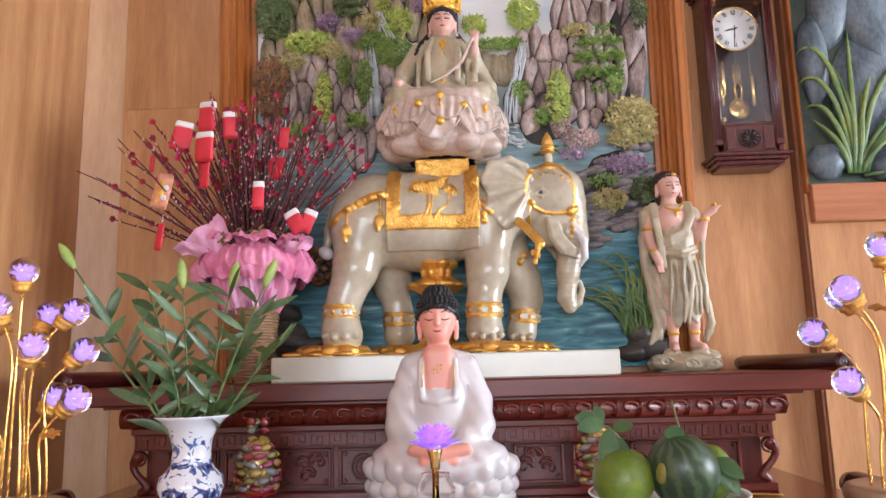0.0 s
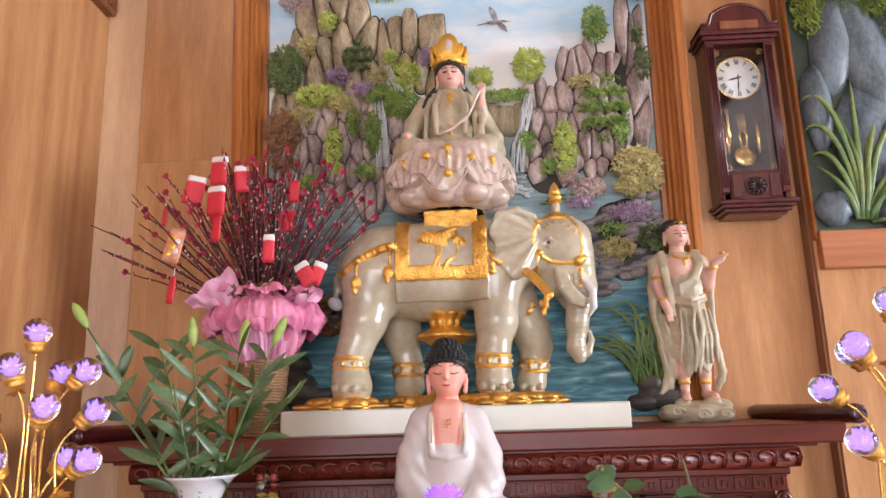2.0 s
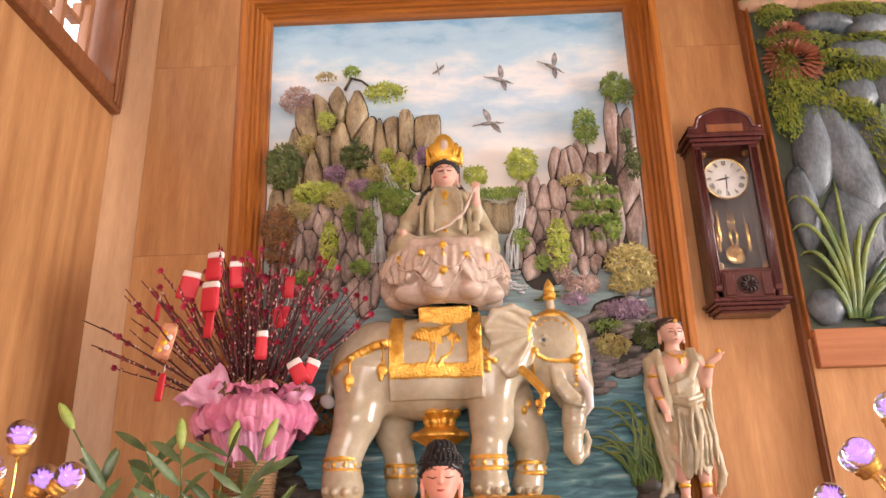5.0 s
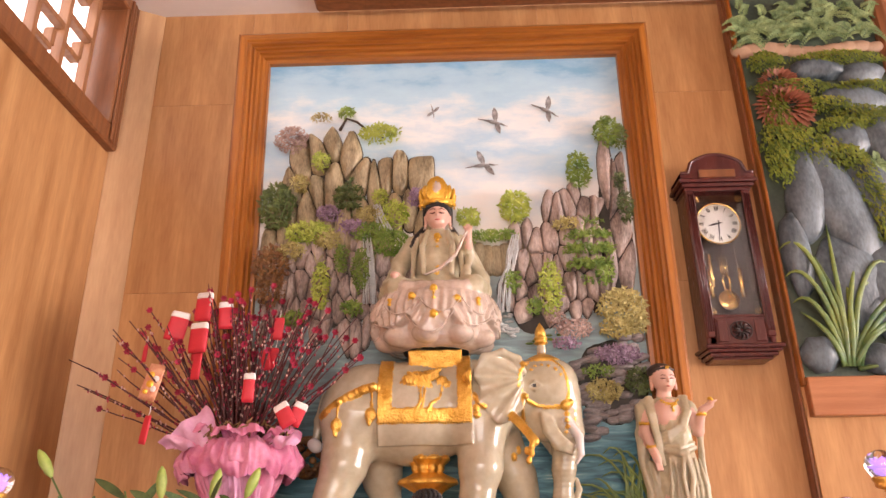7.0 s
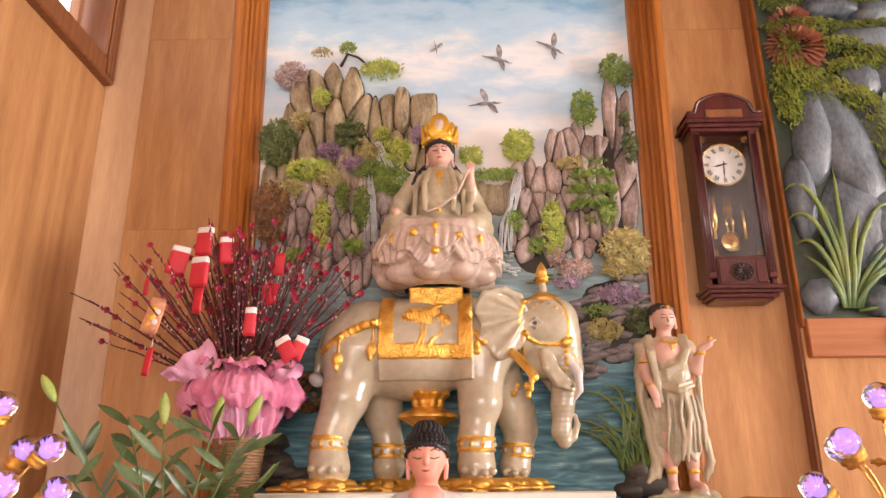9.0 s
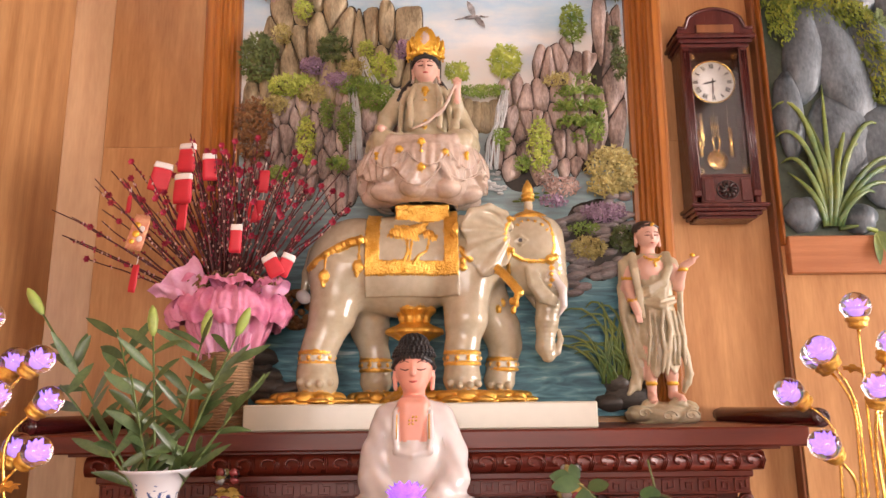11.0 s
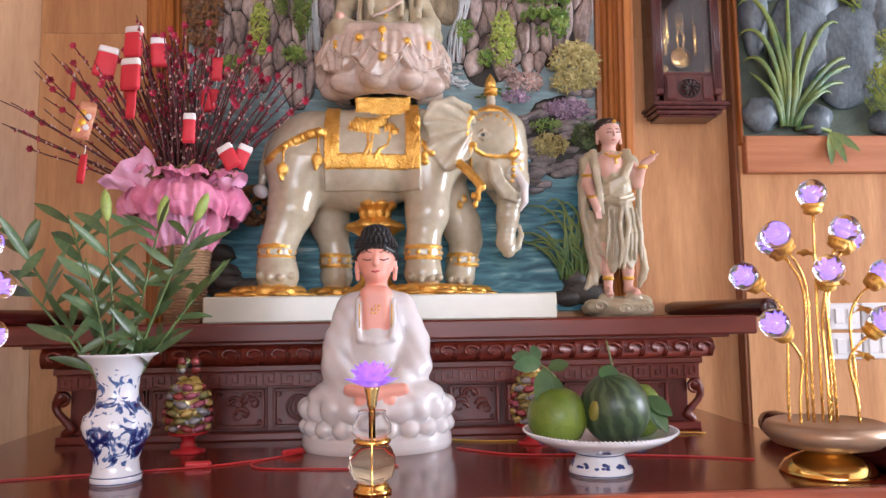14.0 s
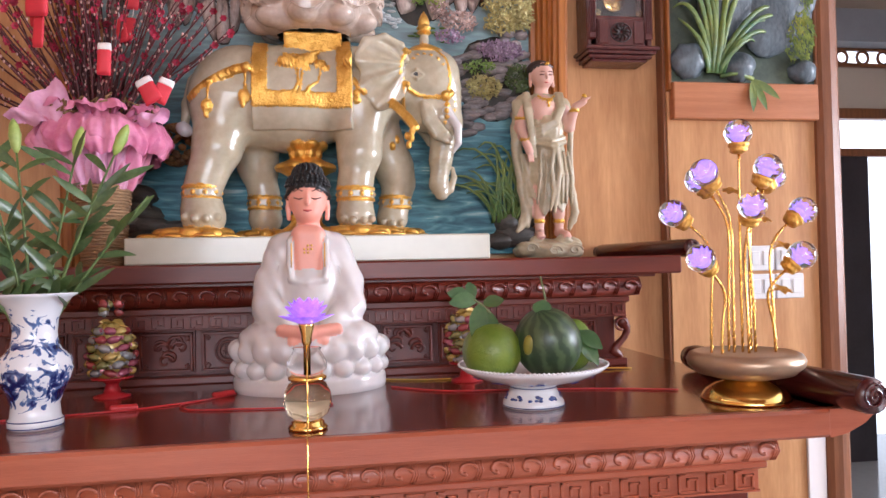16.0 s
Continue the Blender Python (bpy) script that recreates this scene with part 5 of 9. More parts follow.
# ---- standing attendant ----
def attendant():
    y0 = 2.74
    c = Clay((0.56, y0 - 0.14, 1.572), (0.86, y0 + 0.10, 2.235), 0.0033)
    J, F, K, G, R, L = 0, 1, 2, 3, 4, 5
    p = lambda x, z, d=0.0: (x, y0 - d, z)
    # cloud base: lumps with curled ridges
    swirl = lambda x, y, z: 0.0025 * np.sin(70 * (x - 0.7) + 4 * np.sin(z * 70)) + 0.002 * np.sin(120 * z + 25 * x)
    c.ball(p(0.697, 1.600), (0.112, 0.082, 0.040), R, 0.01, relief=swirl)
    for x, z, d, r in ((0.622, 1.606, 0.045, 0.036), (0.765, 1.598, 0.045, 0.038), (0.690, 1.596, 0.060, 0.040), (0.735, 1.628, 0.040, 0.028), (0.650, 1.630, 0.030, 0.026), (0.782, 1.624, 0.01, 0.026)):
        c.ball(p(x, z, d), (r, r * 0.8, r * 0.72), R, 0.006, relief=swirl)
    for x, z, d, r in ((0.622, 1.607, 0.078, 0.022), (0.765, 1.600, 0.079, 0.024), (0.692, 1.598, 0.095, 0.024)):
        c.line([p(x + r * (1 - q / 15) * math.cos(q * 0.62), z + 0.75 * r * (1 - q / 15) * math.sin(q * 0.62), d) for q in range(13)], 0.0032, R)
    # legs and feet
    for x, fx in ((0.669, 0.660), (0.734, 0.746)):
        c.limb([p(x, 1.80, 0.008), p(x, 1.72, 0.012), p(x, 1.672, 0.012)], [0.024, 0.019, 0.014], F, 0.006)
        c.limb([p(x, 1.658, 0.008), p(fx, 1.648, 0.050)], [0.015, 0.013], F, 0.006)
        for t in (-2, -1, 0, 1, 2):
            c.ball(p(fx + 0.0048 * t, 1.644, 0.062 - 0.001 * abs(t)), 0.0042, F, 0.002)
        c.turned(p(x, 1.694, 0.012), [(0.0185, -0.004), (0.0195, 0), (0.0185, 0.004)], G, 0.0)
    # skirt with hanging pleats and a pointed hem
    hem = lambda x: 1.742 + 0.020 * np.sin((x - 0.70) * 95 + 0.6) - 0.015 * np.cos((x - 0.70) * 40)
    pleat = lambda x, y, z: 0.0040 * np.abs(np.sin((x - 0.70) * 88 + 10 * (z - 1.9) + 1.5 * np.sin(z * 24))) - 0.002 + 0.0012 * np.sin((x - 0.7) * 230 + z * 40)
    skirt = lambda x, y, z: pleat(x, y, z) - 5 * np.maximum(0, hem(x) - z)
    c.turned(p(0.704, 1.70), [(0.066, 0), (0.068, 0.05), (0.066, 0.12), (0.060, 0.20), (0.056, 0.25)], J, 0.004, flat=0.62, relief=skirt)
    # torso, belly, shoulders
    c.limb([p(0.703, 1.92, 0.004), p(0.700, 1.99, 0.008), p(0.692, 2.055, 0.0)], [0.050, 0.050, 0.050], J, 0.012, pleat)
    c.limb([p(0.645, 2.075, -0.004), p(0.738, 2.078, -0.004)], [0.028, 0.028], J, 0.02)
    c.ball(p(0.684, 2.050, 0.022), (0.046, 0.036, 0.050), F, 0.003)
    c.ball(p(0.700, 1.985, 0.034), (0.034, 0.024, 0.028), J, 0.012)
    c.limb([p(0.688, 2.11, 0.0), p(0.689, 2.135, 0.004)], [0.024, 0.022], F, 0.006)
    # robe edges: over the far shoulder, across the belly, to the hip
    for o in (0.0, 0.012, 0.024):
        c.limb([p(0.735 + o * 0.6, 2.105, 0.012), p(0.732 + o * 0.5, 2.055, 0.048), p(0.712 + o * 0.3, 2.012 - o * 0.4, 0.060), p(0.672, 1.993 - o, 0.054), p(0.648, 1.985 - o, 0.038)], [0.009, 0.009, 0.009, 0.008, 0.006], J, 0.003)
        c.limb([p(0.640 - o * 0.4, 2.105, 0.010), p(0.636 - o * 0.4, 2.05, 0.040), p(0.643 - o * 0.3, 1.98, 0.046), p(0.652 - o * 0.3, 1.90, 0.040)], [0.008, 0.009, 0.008, 0.006], J, 0.003)
    # sash and its knot, with falling ends
    c.limb([p(0.652, 1.945, 0.034), p(0.700, 1.930, 0.060), p(0.752, 1.948, 0.034)], [0.008, 0.010, 0.008], J, 0.003)
    c.limb([p(0.655, 1.958, 0.036), p(0.700, 1.945, 0.058), p(0.750, 1.962, 0.036)], [0.006, 0.007, 0.006], J, 0.002)
    c.ball(p(0.713, 1.930, 0.060), (0.014, 0.010, 0.011), J, 0.003)
    c.limb([p(0.715, 1.925, 0.060), p(0.728, 1.86, 0.056), p(0.718, 1.80, 0.056), p(0.708, 1.722, 0.052)], [0.008, 0.007, 0.010, 0.005], J, 0.003)
    c.limb([p(0.708, 1.925, 0.060), p(0.700, 1.86, 0.056), p(0.706, 1.79, 0.056), p(0.694, 1.728, 0.052)], [0.007, 0.006, 0.008, 0.005], J, 0.003)
    for x, x2, r in ((0.668, 0.655, 0.006), (0.684, 0.678, 0.005), (0.742, 0.752, 0.006), (0.756, 0.770, 0.006), (0.730, 0.738, 0.005)):
        c.limb([p(x, 1.915, 0.046), p((x + x2) / 2 + 0.004, 1.84, 0.048), p(x2, 1.752, 0.040)], [r * 0.6, r, r * 0.7], J, 0.004)
    # hanging arm on one side, raised forearm with a pearl on the other
    c.limb([p(0.628, 2.055, 0.004), p(0.616, 1.998, 0.010), p(0.622, 1.945, 0.036)], [0.022, 0.018, 0.013], F, 0.006)
    c.limb([p(0.623, 1.938, 0.042), p(0.630, 1.912, 0.052)], [0.013, 0.012], F, 0.004)
    for t in (-1, 0, 1):
        c.limb([p(0.630 + 0.006 * t, 1.908, 0.054), p(0.634 + 0.007 * t, 1.882, 0.056)], [0.0048, 0.0036], F, 0.001)
    c.limb([p(0.622, 2.075, -0.006), p(0.608, 2.00, -0.012), p(0.604, 1.92, -0.006)], [0.028, 0.020, 0.014], J, 0.010, pleat)
    c.limb([p(0.757, 2.060, 0.0), p(0.776, 2.002, 0.010), p(0.786, 2.052, 0.040)], [0.023, 0.019, 0.013], F, 0.006)
    c.limb([p(0.755, 2.072, -0.006), p(0.768, 2.028, -0.006)], [0.028, 0.026], J, 0.008, pleat)
    c.limb([p(0.788, 2.060, 0.044), p(0.812, 2.074, 0.054)], [0.012, 0.011], F, 0.005)
    for t in (-1, 0, 1):
        c.limb([p(0.812, 2.074 + 0.002 * t, 0.054 + 0.008 * t), p(0.829, 2.086, 0.056 + 0.007 * t)], [0.005, 0.0035], F, 0.001)
    c.ball(p(0.813, 2.091, 0.056), 0.0085, G, 0.0)
    for x, z, d, r in ((0.6215, 1.952, 0.034, 0.0165), (0.785, 2.047, 0.038, 0.0165), (0.6205, 2.025, 0.010, 0.0235)):
        c.turned(p(x, z, d), [(r, -0.0035), (r + 0.001, 0), (r, 0.0024)], G, 0.0)
    # long veils at both sides, curling out at the foot
    c.limb([p(0.603, 1.98, -0.010), p(0.604, 1.90, -0.004), p(0.616, 1.80, 0.0), p(0.628, 1.735, 0.004), p(0.618, 1.690, 0.006), p(0.598, 1.664, 0.010)], [0.016, 0.014, 0.014, 0.015, 0.013, 0.007], J, 0.008, pleat)
    c.limb([p(0.632, 1.90, -0.004), p(0.640, 1.80, 0.0), p(0.642, 1.72, 0.004), p(0.632, 1.68, 0.006)], [0.014, 0.012, 0.010, 0.006], J, 0.008, pleat)
    c.limb([p(0.786, 2.04, 0.010), p(0.780, 1.94, 0.008), p(0.776, 1.86, 0.006), p(0.786, 1.78, 0.006), p(0.792, 1.725, 0.008), p(0.782, 1.695, 0.010), p(0.770, 1.672, 0.010)], [0.006, 0.009, 0.010, 0.012, 0.013, 0.011, 0.006], J, 0.006, pleat)
    # necklace
    for t in np.linspace(-1, 1, 9):
        c.ball(p(0.690 + 0.026 * t, 2.092 - 0.012 * (1 - t * t), 0.046 + 0.010 * (1 - t * t)), 0.0040, G, 0.0)
    for x, z in ((0.693, 2.070), (0.700, 2.076), (0.706, 2.078), (0.694, 2.060)):
        c.ball(p(x, z, 0.057), 0.0048, G, 0.0)
    # head turned a little to one side
    c.ball(p(0.690, 2.168, 0.006), (0.0365, 0.040, 0.043), F, 0.004)
    c.ball(p(0.692, 2.146, 0.014), (0.027, 0.030, 0.022), F, 0.008)
    c.ball(p(0.686, 2.190, -0.008), (0.041, 0.041, 0.030), K, 0.0)
    c.limb([p(0.653, 2.180, 0.012), p(0.664, 2.191, 0.030), p(0.694, 2.198, 0.041), p(0.720, 2.191, 0.028)], [0.004, 0.004, 0.004, 0.004], K, 0.003)
    c.ball(p(0.698, 2.197, 0.045), (0.006, 0.005, 0.006), G, 0.0)
    for q in (-1, 1):
        c.limb([p(0.690 + q * 0.037, 2.168, 0.0), p(0.690 + q * 0.038, 2.135, 0.003)], [0.0055, 0.0058], F, 0.002)
        c.line([p(0.694 + q * 0.007, 2.160, 0.0470), p(0.694 + q * 0.014, 2.161, 0.0455), p(0.694 + q * 0.021, 2.161, 0.0410)], [0.0014, 0.0018, 0.0013], L)
        c.line([p(0.694 + q * 0.006, 2.170, 0.0470), p(0.694 + q * 0.014, 2.172, 0.0450), p(0.694 + q * 0.023, 2.170, 0.0385)], [0.0011, 0.0013, 0.001], L)
    c.limb([p(0.694, 2.166, 0.046), p(0.695, 2.150, 0.052)], [0.003, 0.0045], F, 0.004)
    c.line([p(0.688, 2.1365, 0.0440), p(0.694, 2.1360, 0.0455), p(0.700, 2.1365, 0.0440)], [0.0014, 0.0022, 0.0014], 6)
    return c.mesh("attendant_statue")


HAIR_BROWN = material("dark_brown_hair_paint", (0.045, 0.03, 0.026), 0.45, var=0.2, scale=30)
solo("attendant_statue", attendant(), [JADE_GREEN, SKIN_PALE, HAIR_BROWN, GOLD_TRACE, JADE_GREEN, BROW, LIP_PAINT],
     "greenish jade standing attendant holding a pearl on a cloud base", "statue")


# ---- wall clock ----
BRASS = material("brass", (0.80, 0.58, 0.22), 0.2, 1.0, var=0.08, scale=20)
DIAL = material("white_dial_enamel", (0.80, 0.79, 0.76), 0.35, var=0.02)
INK = material("black_print", (0.012, 0.012, 0.014), 0.5)
INSIDE = material("dark_case_lining", (0.025, 0.012, 0.01), 0.45, var=0.3)
PANE = material("clock_pane", (1, 1, 1), 0.0, var=0, transmission=1.0, rough_var=0)
clock = thing("wall_clock", (0.985, 2.892, 2.24), "dark mahogany pendulum wall clock with roman dial", "clock")
C = lambda *a: Shape().box(*a)
# case: back, sides, head, base, so that the glazed front is hollow
part("case_back", C((0, -0.006, 0.33), (0.228, 0.012, 0.58), 0.003), INSIDE, clock, "dark lining of the case")
for sx in (-1, 1):
    part("case_side", C((sx * 0.107, -0.050, 0.33), (0.018, 0.100, 0.58), 0.004), CLOCK_WOOD, clock)
    s = Shape().box((sx * 0.100, -0.106, 0.345), (0.030, 0.014, 0.55), 0.004)
    for o in (-0.008, 0, 0.008):
        s.tube([(sx * 0.100 + o, -0.114, 0.09), (sx * 0.100 + o, -0.114, 0.60)], 0.0028, 6)
    part("door_stile", s, CLOCK_WOOD, clock)
part("case_floor", C((0, -0.055, 0.145), (0.20, 0.10, 0.012), 0.002), CLOCK_WOOD, clock)
lp = Shape().box((0, -0.100, 0.093), (0.172, 0.022, 0.098), 0.004)
for sx in (-1, 1):
    lp.box((sx * 0.062, -0.113, 0.093), (0.034, 0.006, 0.078), 0.002)
part("lower_panel", lp, CLOCK_WOOD, clock)
orn = Shape()
for i in range(10):
    a = 2 * math.pi * i / 10
    orn.tube([(0.007 * math.cos(a), -0.114, 0.093 + 0.007 * math.sin(a)), (0.022 * math.cos(a + 0.4), -0.118, 0.093 + 0.022 * math.sin(a + 0.4)),
              (0.030 * math.cos(a + 0.1), -0.114, 0.093 + 0.030 * math.sin(a + 0.1))], [0.004, 0.005, 0.002], 5)
orn.tube([(0.036 * math.cos(a), -0.113, 0.093 + 0.032 * math.sin(a)) for a in np.linspace(0, 2 * math.pi, 25)], 0.0022, 5)
part("carved_rosette", orn, INSIDE, clock, "pierced dark rosette")
# stepped base and cornice
base = Shape()
for w, d, z, h in ((0.262, 0.132, 0.038, 0.014), (0.246, 0.122, 0.026, 0.012), (0.226, 0.108, 0.014, 0.014), (0.200, 0.094, 0.0035, 0.010)):
    base.box((0, -d / 2, z), (w, d, h), 0.004)
part("base_moulding", base, CLOCK_WOOD, clock)
corn = Shape()
for w, d, z, h in ((0.240, 0.120, 0.618, 0.014), (0.258, 0.130, 0.631, 0.014), (0.280, 0.140, 0.646, 0.016)):
    corn.box((0, -d / 2, z), (w, d, h), 0.004)
part("cornice", corn, CLOCK_WOOD, clock)
arch = Shape()
n = 21
outer = []
for i in range(n):
    t = -1 + 2 * i / (n - 1)
    h = 0.02 + 0.075 * max(0.0, math.cos(t * math.pi / 2)) ** 0.75 if abs(t) < 0.8 else 0.022
    outer.append((t * 0.132, 0.654 + h))
vs = [(x, y, z) for y in (-0.132, -0.01) for x, z in outer] + [(x, y, 0.653) for y in (-0.132, -0.01) for x, _ in outer]
fs = []
for i in range(n - 1):
    fs += [(i, i + 1, n + i + 1, n + i), (i, 2 * n + i, 2 * n + i + 1, i + 1), (n + i, n + i + 1, 3 * n + i + 1, 3 * n + i)]
arch.add(vs, fs, 0, False)
for r, d in ((0.006, -0.133), (0.004, -0.128)):
    arch.tube([(x * (0.99 if r > 0.005 else 0.86), d, z - (0 if r > 0.005 else 0.016)) for x, z in outer], r, 6)
part("arched_hood", arch, CLOCK_WOOD, clock)
part("hood_field", C((0, -0.134, 0.672), (0.13, 0.004, 0.03), 0.001), DARK_WOOD, clock, "lighter veneer field")
dial = part("dial", Shape().lathe([(0.0, 0), (0.078, 0), (0.078, 0.006)], seg=48), DIAL, clock, "round white dial")
dial.matrix_local = pose(0, -0.060, 0.502, 90, 0, 0)
bz = Shape()
bz.tube([(0.079 * math.cos(a), -0.068, 0.502 + 0.079 * math.sin(a)) for a in np.linspace(0, 2 * math.pi, 49)], 0.0035, 6)
part("bezel", bz, BRASS, dial and clock, "thin brass rim")
rom = ["XII", "I", "II", "III", "IIII", "V", "VI", "VII", "VIII", "IX", "X", "XI"]


def stroke(s, p, q, w):
    p, q = Vector((p[0], 0, p[1])), Vector((q[0], 0, q[1]))
    d = (q - p).normalized()
    side = Vector((-d.z, 0, d.x)) * w / 2
    v = [p + side, q + side, q - side, p - side]
    s.add([tuple(a) for a in v] + [(a.x, -0.0012, a.z) for a in v], [(0, 1, 2, 3), (4, 5, 6, 7)], 0, False)


for i, txt in enumerate(rom):
    s = Shape()
    a = math.pi / 2 - i * math.pi / 6
    w = {"I": 0.0042, "V": 0.0085, "X": 0.0085}
    x = -sum(w[q] for q in txt) / 2
    for ch in txt:
        h = 0.0085
        if ch == "I":
            stroke(s, (x + w[ch] / 2, -h), (x + w[ch] / 2, h), 0.0021)
        elif ch == "V":
            stroke(s, (x + 0.001, h), (x + w[ch] / 2, -h), 0.0022)
            stroke(s, (x + w[ch] - 0.001, h), (x + w[ch] / 2, -h), 0.0014)
        else:
            stroke(s, (x + 0.001, h), (x + w[ch] - 0.001, -h), 0.0022)
            stroke(s, (x + w[ch] - 0.001, h), (x + 0.001, -h), 0.0014)
        x += w[ch]
    num = part("numeral", s, INK, clock, "black roman numeral")
    num.matrix_local = Matrix.Translation((0.060 * math.cos(a), -0.0675, 0.502 + 0.060 * math.sin(a))) @ pose(0, 0, 0, 0, -math.degrees(a) + 90, 0)


def hand_bar(angle, length, w, y):
    s = Shape()
    s.add([(-w, 0, -0.012), (w, 0, -0.012), (w * 1.5, 0, length * 0.55), (0, 0, length), (-w * 1.5, 0, length * 0.55)], [(0, 1, 2, 3, 4)], 0, False)
    s.add([(-w, -0.001, -0.012), (w, -0.001, -0.012), (w * 1.5, -0.001, length * 0.55), (0, -0.001, length), (-w * 1.5, -0.001, length * 0.55)], [(0, 1, 2, 3, 4)], 0, False)
    o = part("clock_pointer", s, INK, clock, "slim black pointer")
    o.matrix_local = Matrix.Translation((0, y, 0.502)) @ pose(0, 0, 0, 0, angle, 0)


hand_bar(257, 0.040, 0.0022, -0.0690)
hand_bar(184, 0.058, 0.0016, -0.0710)
# movement: rods, weights, pendulum
mv = Shape()
for x in (-0.060, 0.0, 0.048):
    mv.tube([(x, -0.05, 0.42), (x, -0.05, 0.30)], 0.0009, 5)
part("chains", mv, BRASS, clock)
for x in (-0.058, 0.050):
    part("weight", Shape().lathe([(0.0, 0), (0.009, 0.001), (0.009, 0.105), (0.003, 0.110), (0.0, 0.115)], (x, -0.055, 0.225), 16), BRASS, clock, "pale brass weight")
pen = Shape()
pen.lathe([(0.0, -0.003), (0.035, -0.003), (0.037, 0), (0.035, 0.003), (0.0, 0.003)], (0, 0, 0), 32, matrix=pose(-0.004, -0.062, 0.215, 90, 0, 0))
pen.tube([(0.019 * math.cos(a) - 0.004, -0.067, 0.215 + 0.022 * math.sin(a)) for a in np.linspace(0, 2 * math.pi, 21)], 0.002, 5)
for o in (-0.008, 0.008):
    pen.tube([(-0.004 + o, -0.062, 0.25), (-0.004 + o * 1.6, -0.062, 0.29), (-0.004 + o * 0.5, -0.062, 0.31)], 0.0046, 6)
for o in (-0.012, -0.006, 0, 0.006, 0.012):
    pen.tube([(-0.004 + o, -0.06, 0.31), (-0.004 + o, -0.06, 0.375)], 0.0016, 5)
part("weight_tube", Shape().tube([(-0.052, -0.060, 0.262), (-0.052, -0.060, 0.264), (-0.052, -0.060, 0.386), (-0.052, -0.060, 0.388)], [0.004, 0.0085, 0.0085, 0.004], 16), BRASS, clock, "pale brass weight tube")
part("pendulum", pen, BRASS, clock, "round gilt pendulum with lyre")
for sx in (-1, 1):
    for z in (0.165, 0.588):
        s = Shape()
        s.tube([(sx * 0.076 + 0.010 * math.cos(a), -0.092, z + 0.010 * math.sin(a)) for a in np.linspace(0, 2 * math.pi, 13)], 0.0016, 5)
        s.tube([(sx * 0.076 - 0.010, -0.092, z), (sx * 0.076 + 0.010, -0.092, z)], 0.0014, 5)
        part("corner_ornament", s, BRASS, clock)
gl = part("glass_pane", C((0, -0.098, 0.375), (0.175, 0.003, 0.45), 0.0005), PANE, clock, "clear glass door")
gl.visible_shadow = False

# ---- right-hand relief panel ----
BAYM = thing("garden_relief", (1.46, BAY_Y - 0.002, 2.18), "painted garden relief with rocks, moss and reeds over a pine sill", "mural")
DARK_PAINT = material("dark_green_paint", (0.022, 0.036, 0.032), 0.5, scale=9, color2=(0.085, 0.12, 0.08), bump=0.5, bump_scale=30)
BLUE_ROCK = material("blue_grey_rock_paint", (0.018, 0.030, 0.038), 0.4, scale=7, color2=(0.18, 0.225, 0.26), bump=0.8, bump_scale=22, stretch=(1.6, 1, 0.8), per_object=0.15)
MOSS_PAINT = material("moss_paint", (0.035, 0.085, 0.018), 0.6, scale=26, color2=(0.32, 0.38, 0.05), per_object=0.35)
LIME_MOSS = material("lime_moss_paint", (0.12, 0.15, 0.02), 0.6, scale=26, color2=(0.40, 0.40, 0.05), per_object=0.3)
FERN_PAINT = material("fern_paint", (0.05, 0.11, 0.04), 0.5, scale=22, color2=(0.32, 0.42, 0.18), per_object=0.3)
REED_PAINT = material("reed_paint", (0.03, 0.11, 0.05), 0.4, scale=7, color2=(0.24, 0.29, 0.055), per_object=0.25)
RUST_PAINT = material("rust_flower_paint", (0.30, 0.075, 0.04), 0.5, scale=18, color2=(0.58, 0.26, 0.17), per_object=0.3)
SAND_PAINT = material("sand_path_paint", (0.45, 0.29, 0.19), 0.6, var=0.15, scale=10)
PINK_PAINT = material("lilac_petal_paint", (0.35, 0.28, 0.38), 0.5, var=0.2, scale=10, per_object=0.2)
part("painted_ground", Shape().box((0, 0, 0.81), (0.555, 0.012, 1.62), 0.001), DARK_PAINT, BAYM, "dark painted ground")
part("sill_board", Shape().box((0.0, -0.012, -0.066), (0.555, 0.036, 0.128), 0.004), SILL_WOOD, BAYM, "orange-brown pine sill")
part("frame_strip", Shape().box((-0.283, -0.008, 0.80), (0.012, 0.024, 1.66), 0.003), FRAME_WOOD, BAYM, "thin orange pine edge")
part("frame_strip", Shape().box((0.283, -0.006, 0.80), (0.012, 0.020, 1.66), 0.003), DARK_WOOD, BAYM, "thin brown edge")


def rock(name, c, r, mat, parent, rough=0.25, rot=(0, 0, 0)):
    return part(name, Shape().ball(c, r, 18, 12, 0, rough, rot=rot), mat, parent)


def flakes(n, c, size, leaf, parent, mat, name="bush", lift=0.02, shape="ball", aim=None):
    """A clump of many small leaves with a ragged outline."""
    s = Shape()
    for _ in range(n):
        while True:
            x, z = random.uniform(-1, 1), random.uniform(-1, 1)
            if x * x + z * z < 1.0 - 0.25 * random.random():
                break
        if shape == "tiers":
            z = (round((z + 1) * 2) / 2 - 1) + random.uniform(-0.13, 0.13)
        dep = lift * math.sqrt(max(0.05, 1 - x * x - z * z)) * random.uniform(0.4, 1.1)
        p = (c[0] + x * size[0], c[1] - dep, c[2] + z * size[1])
        a = random.uniform(0, 2 * math.pi) if aim is None else aim + random.uniform(-0.6, 0.6)
        w = (math.cos(a), -random.uniform(0.1, 0.7), math.sin(a))
        s.leaf(p, w, leaf * random.uniform(0.6, 1.3), leaf * random.uniform(0.35, 0.6), (0, -1, 0.3), 0.1, n=2, fold=0.35)
    return part(name, s, mat, parent)


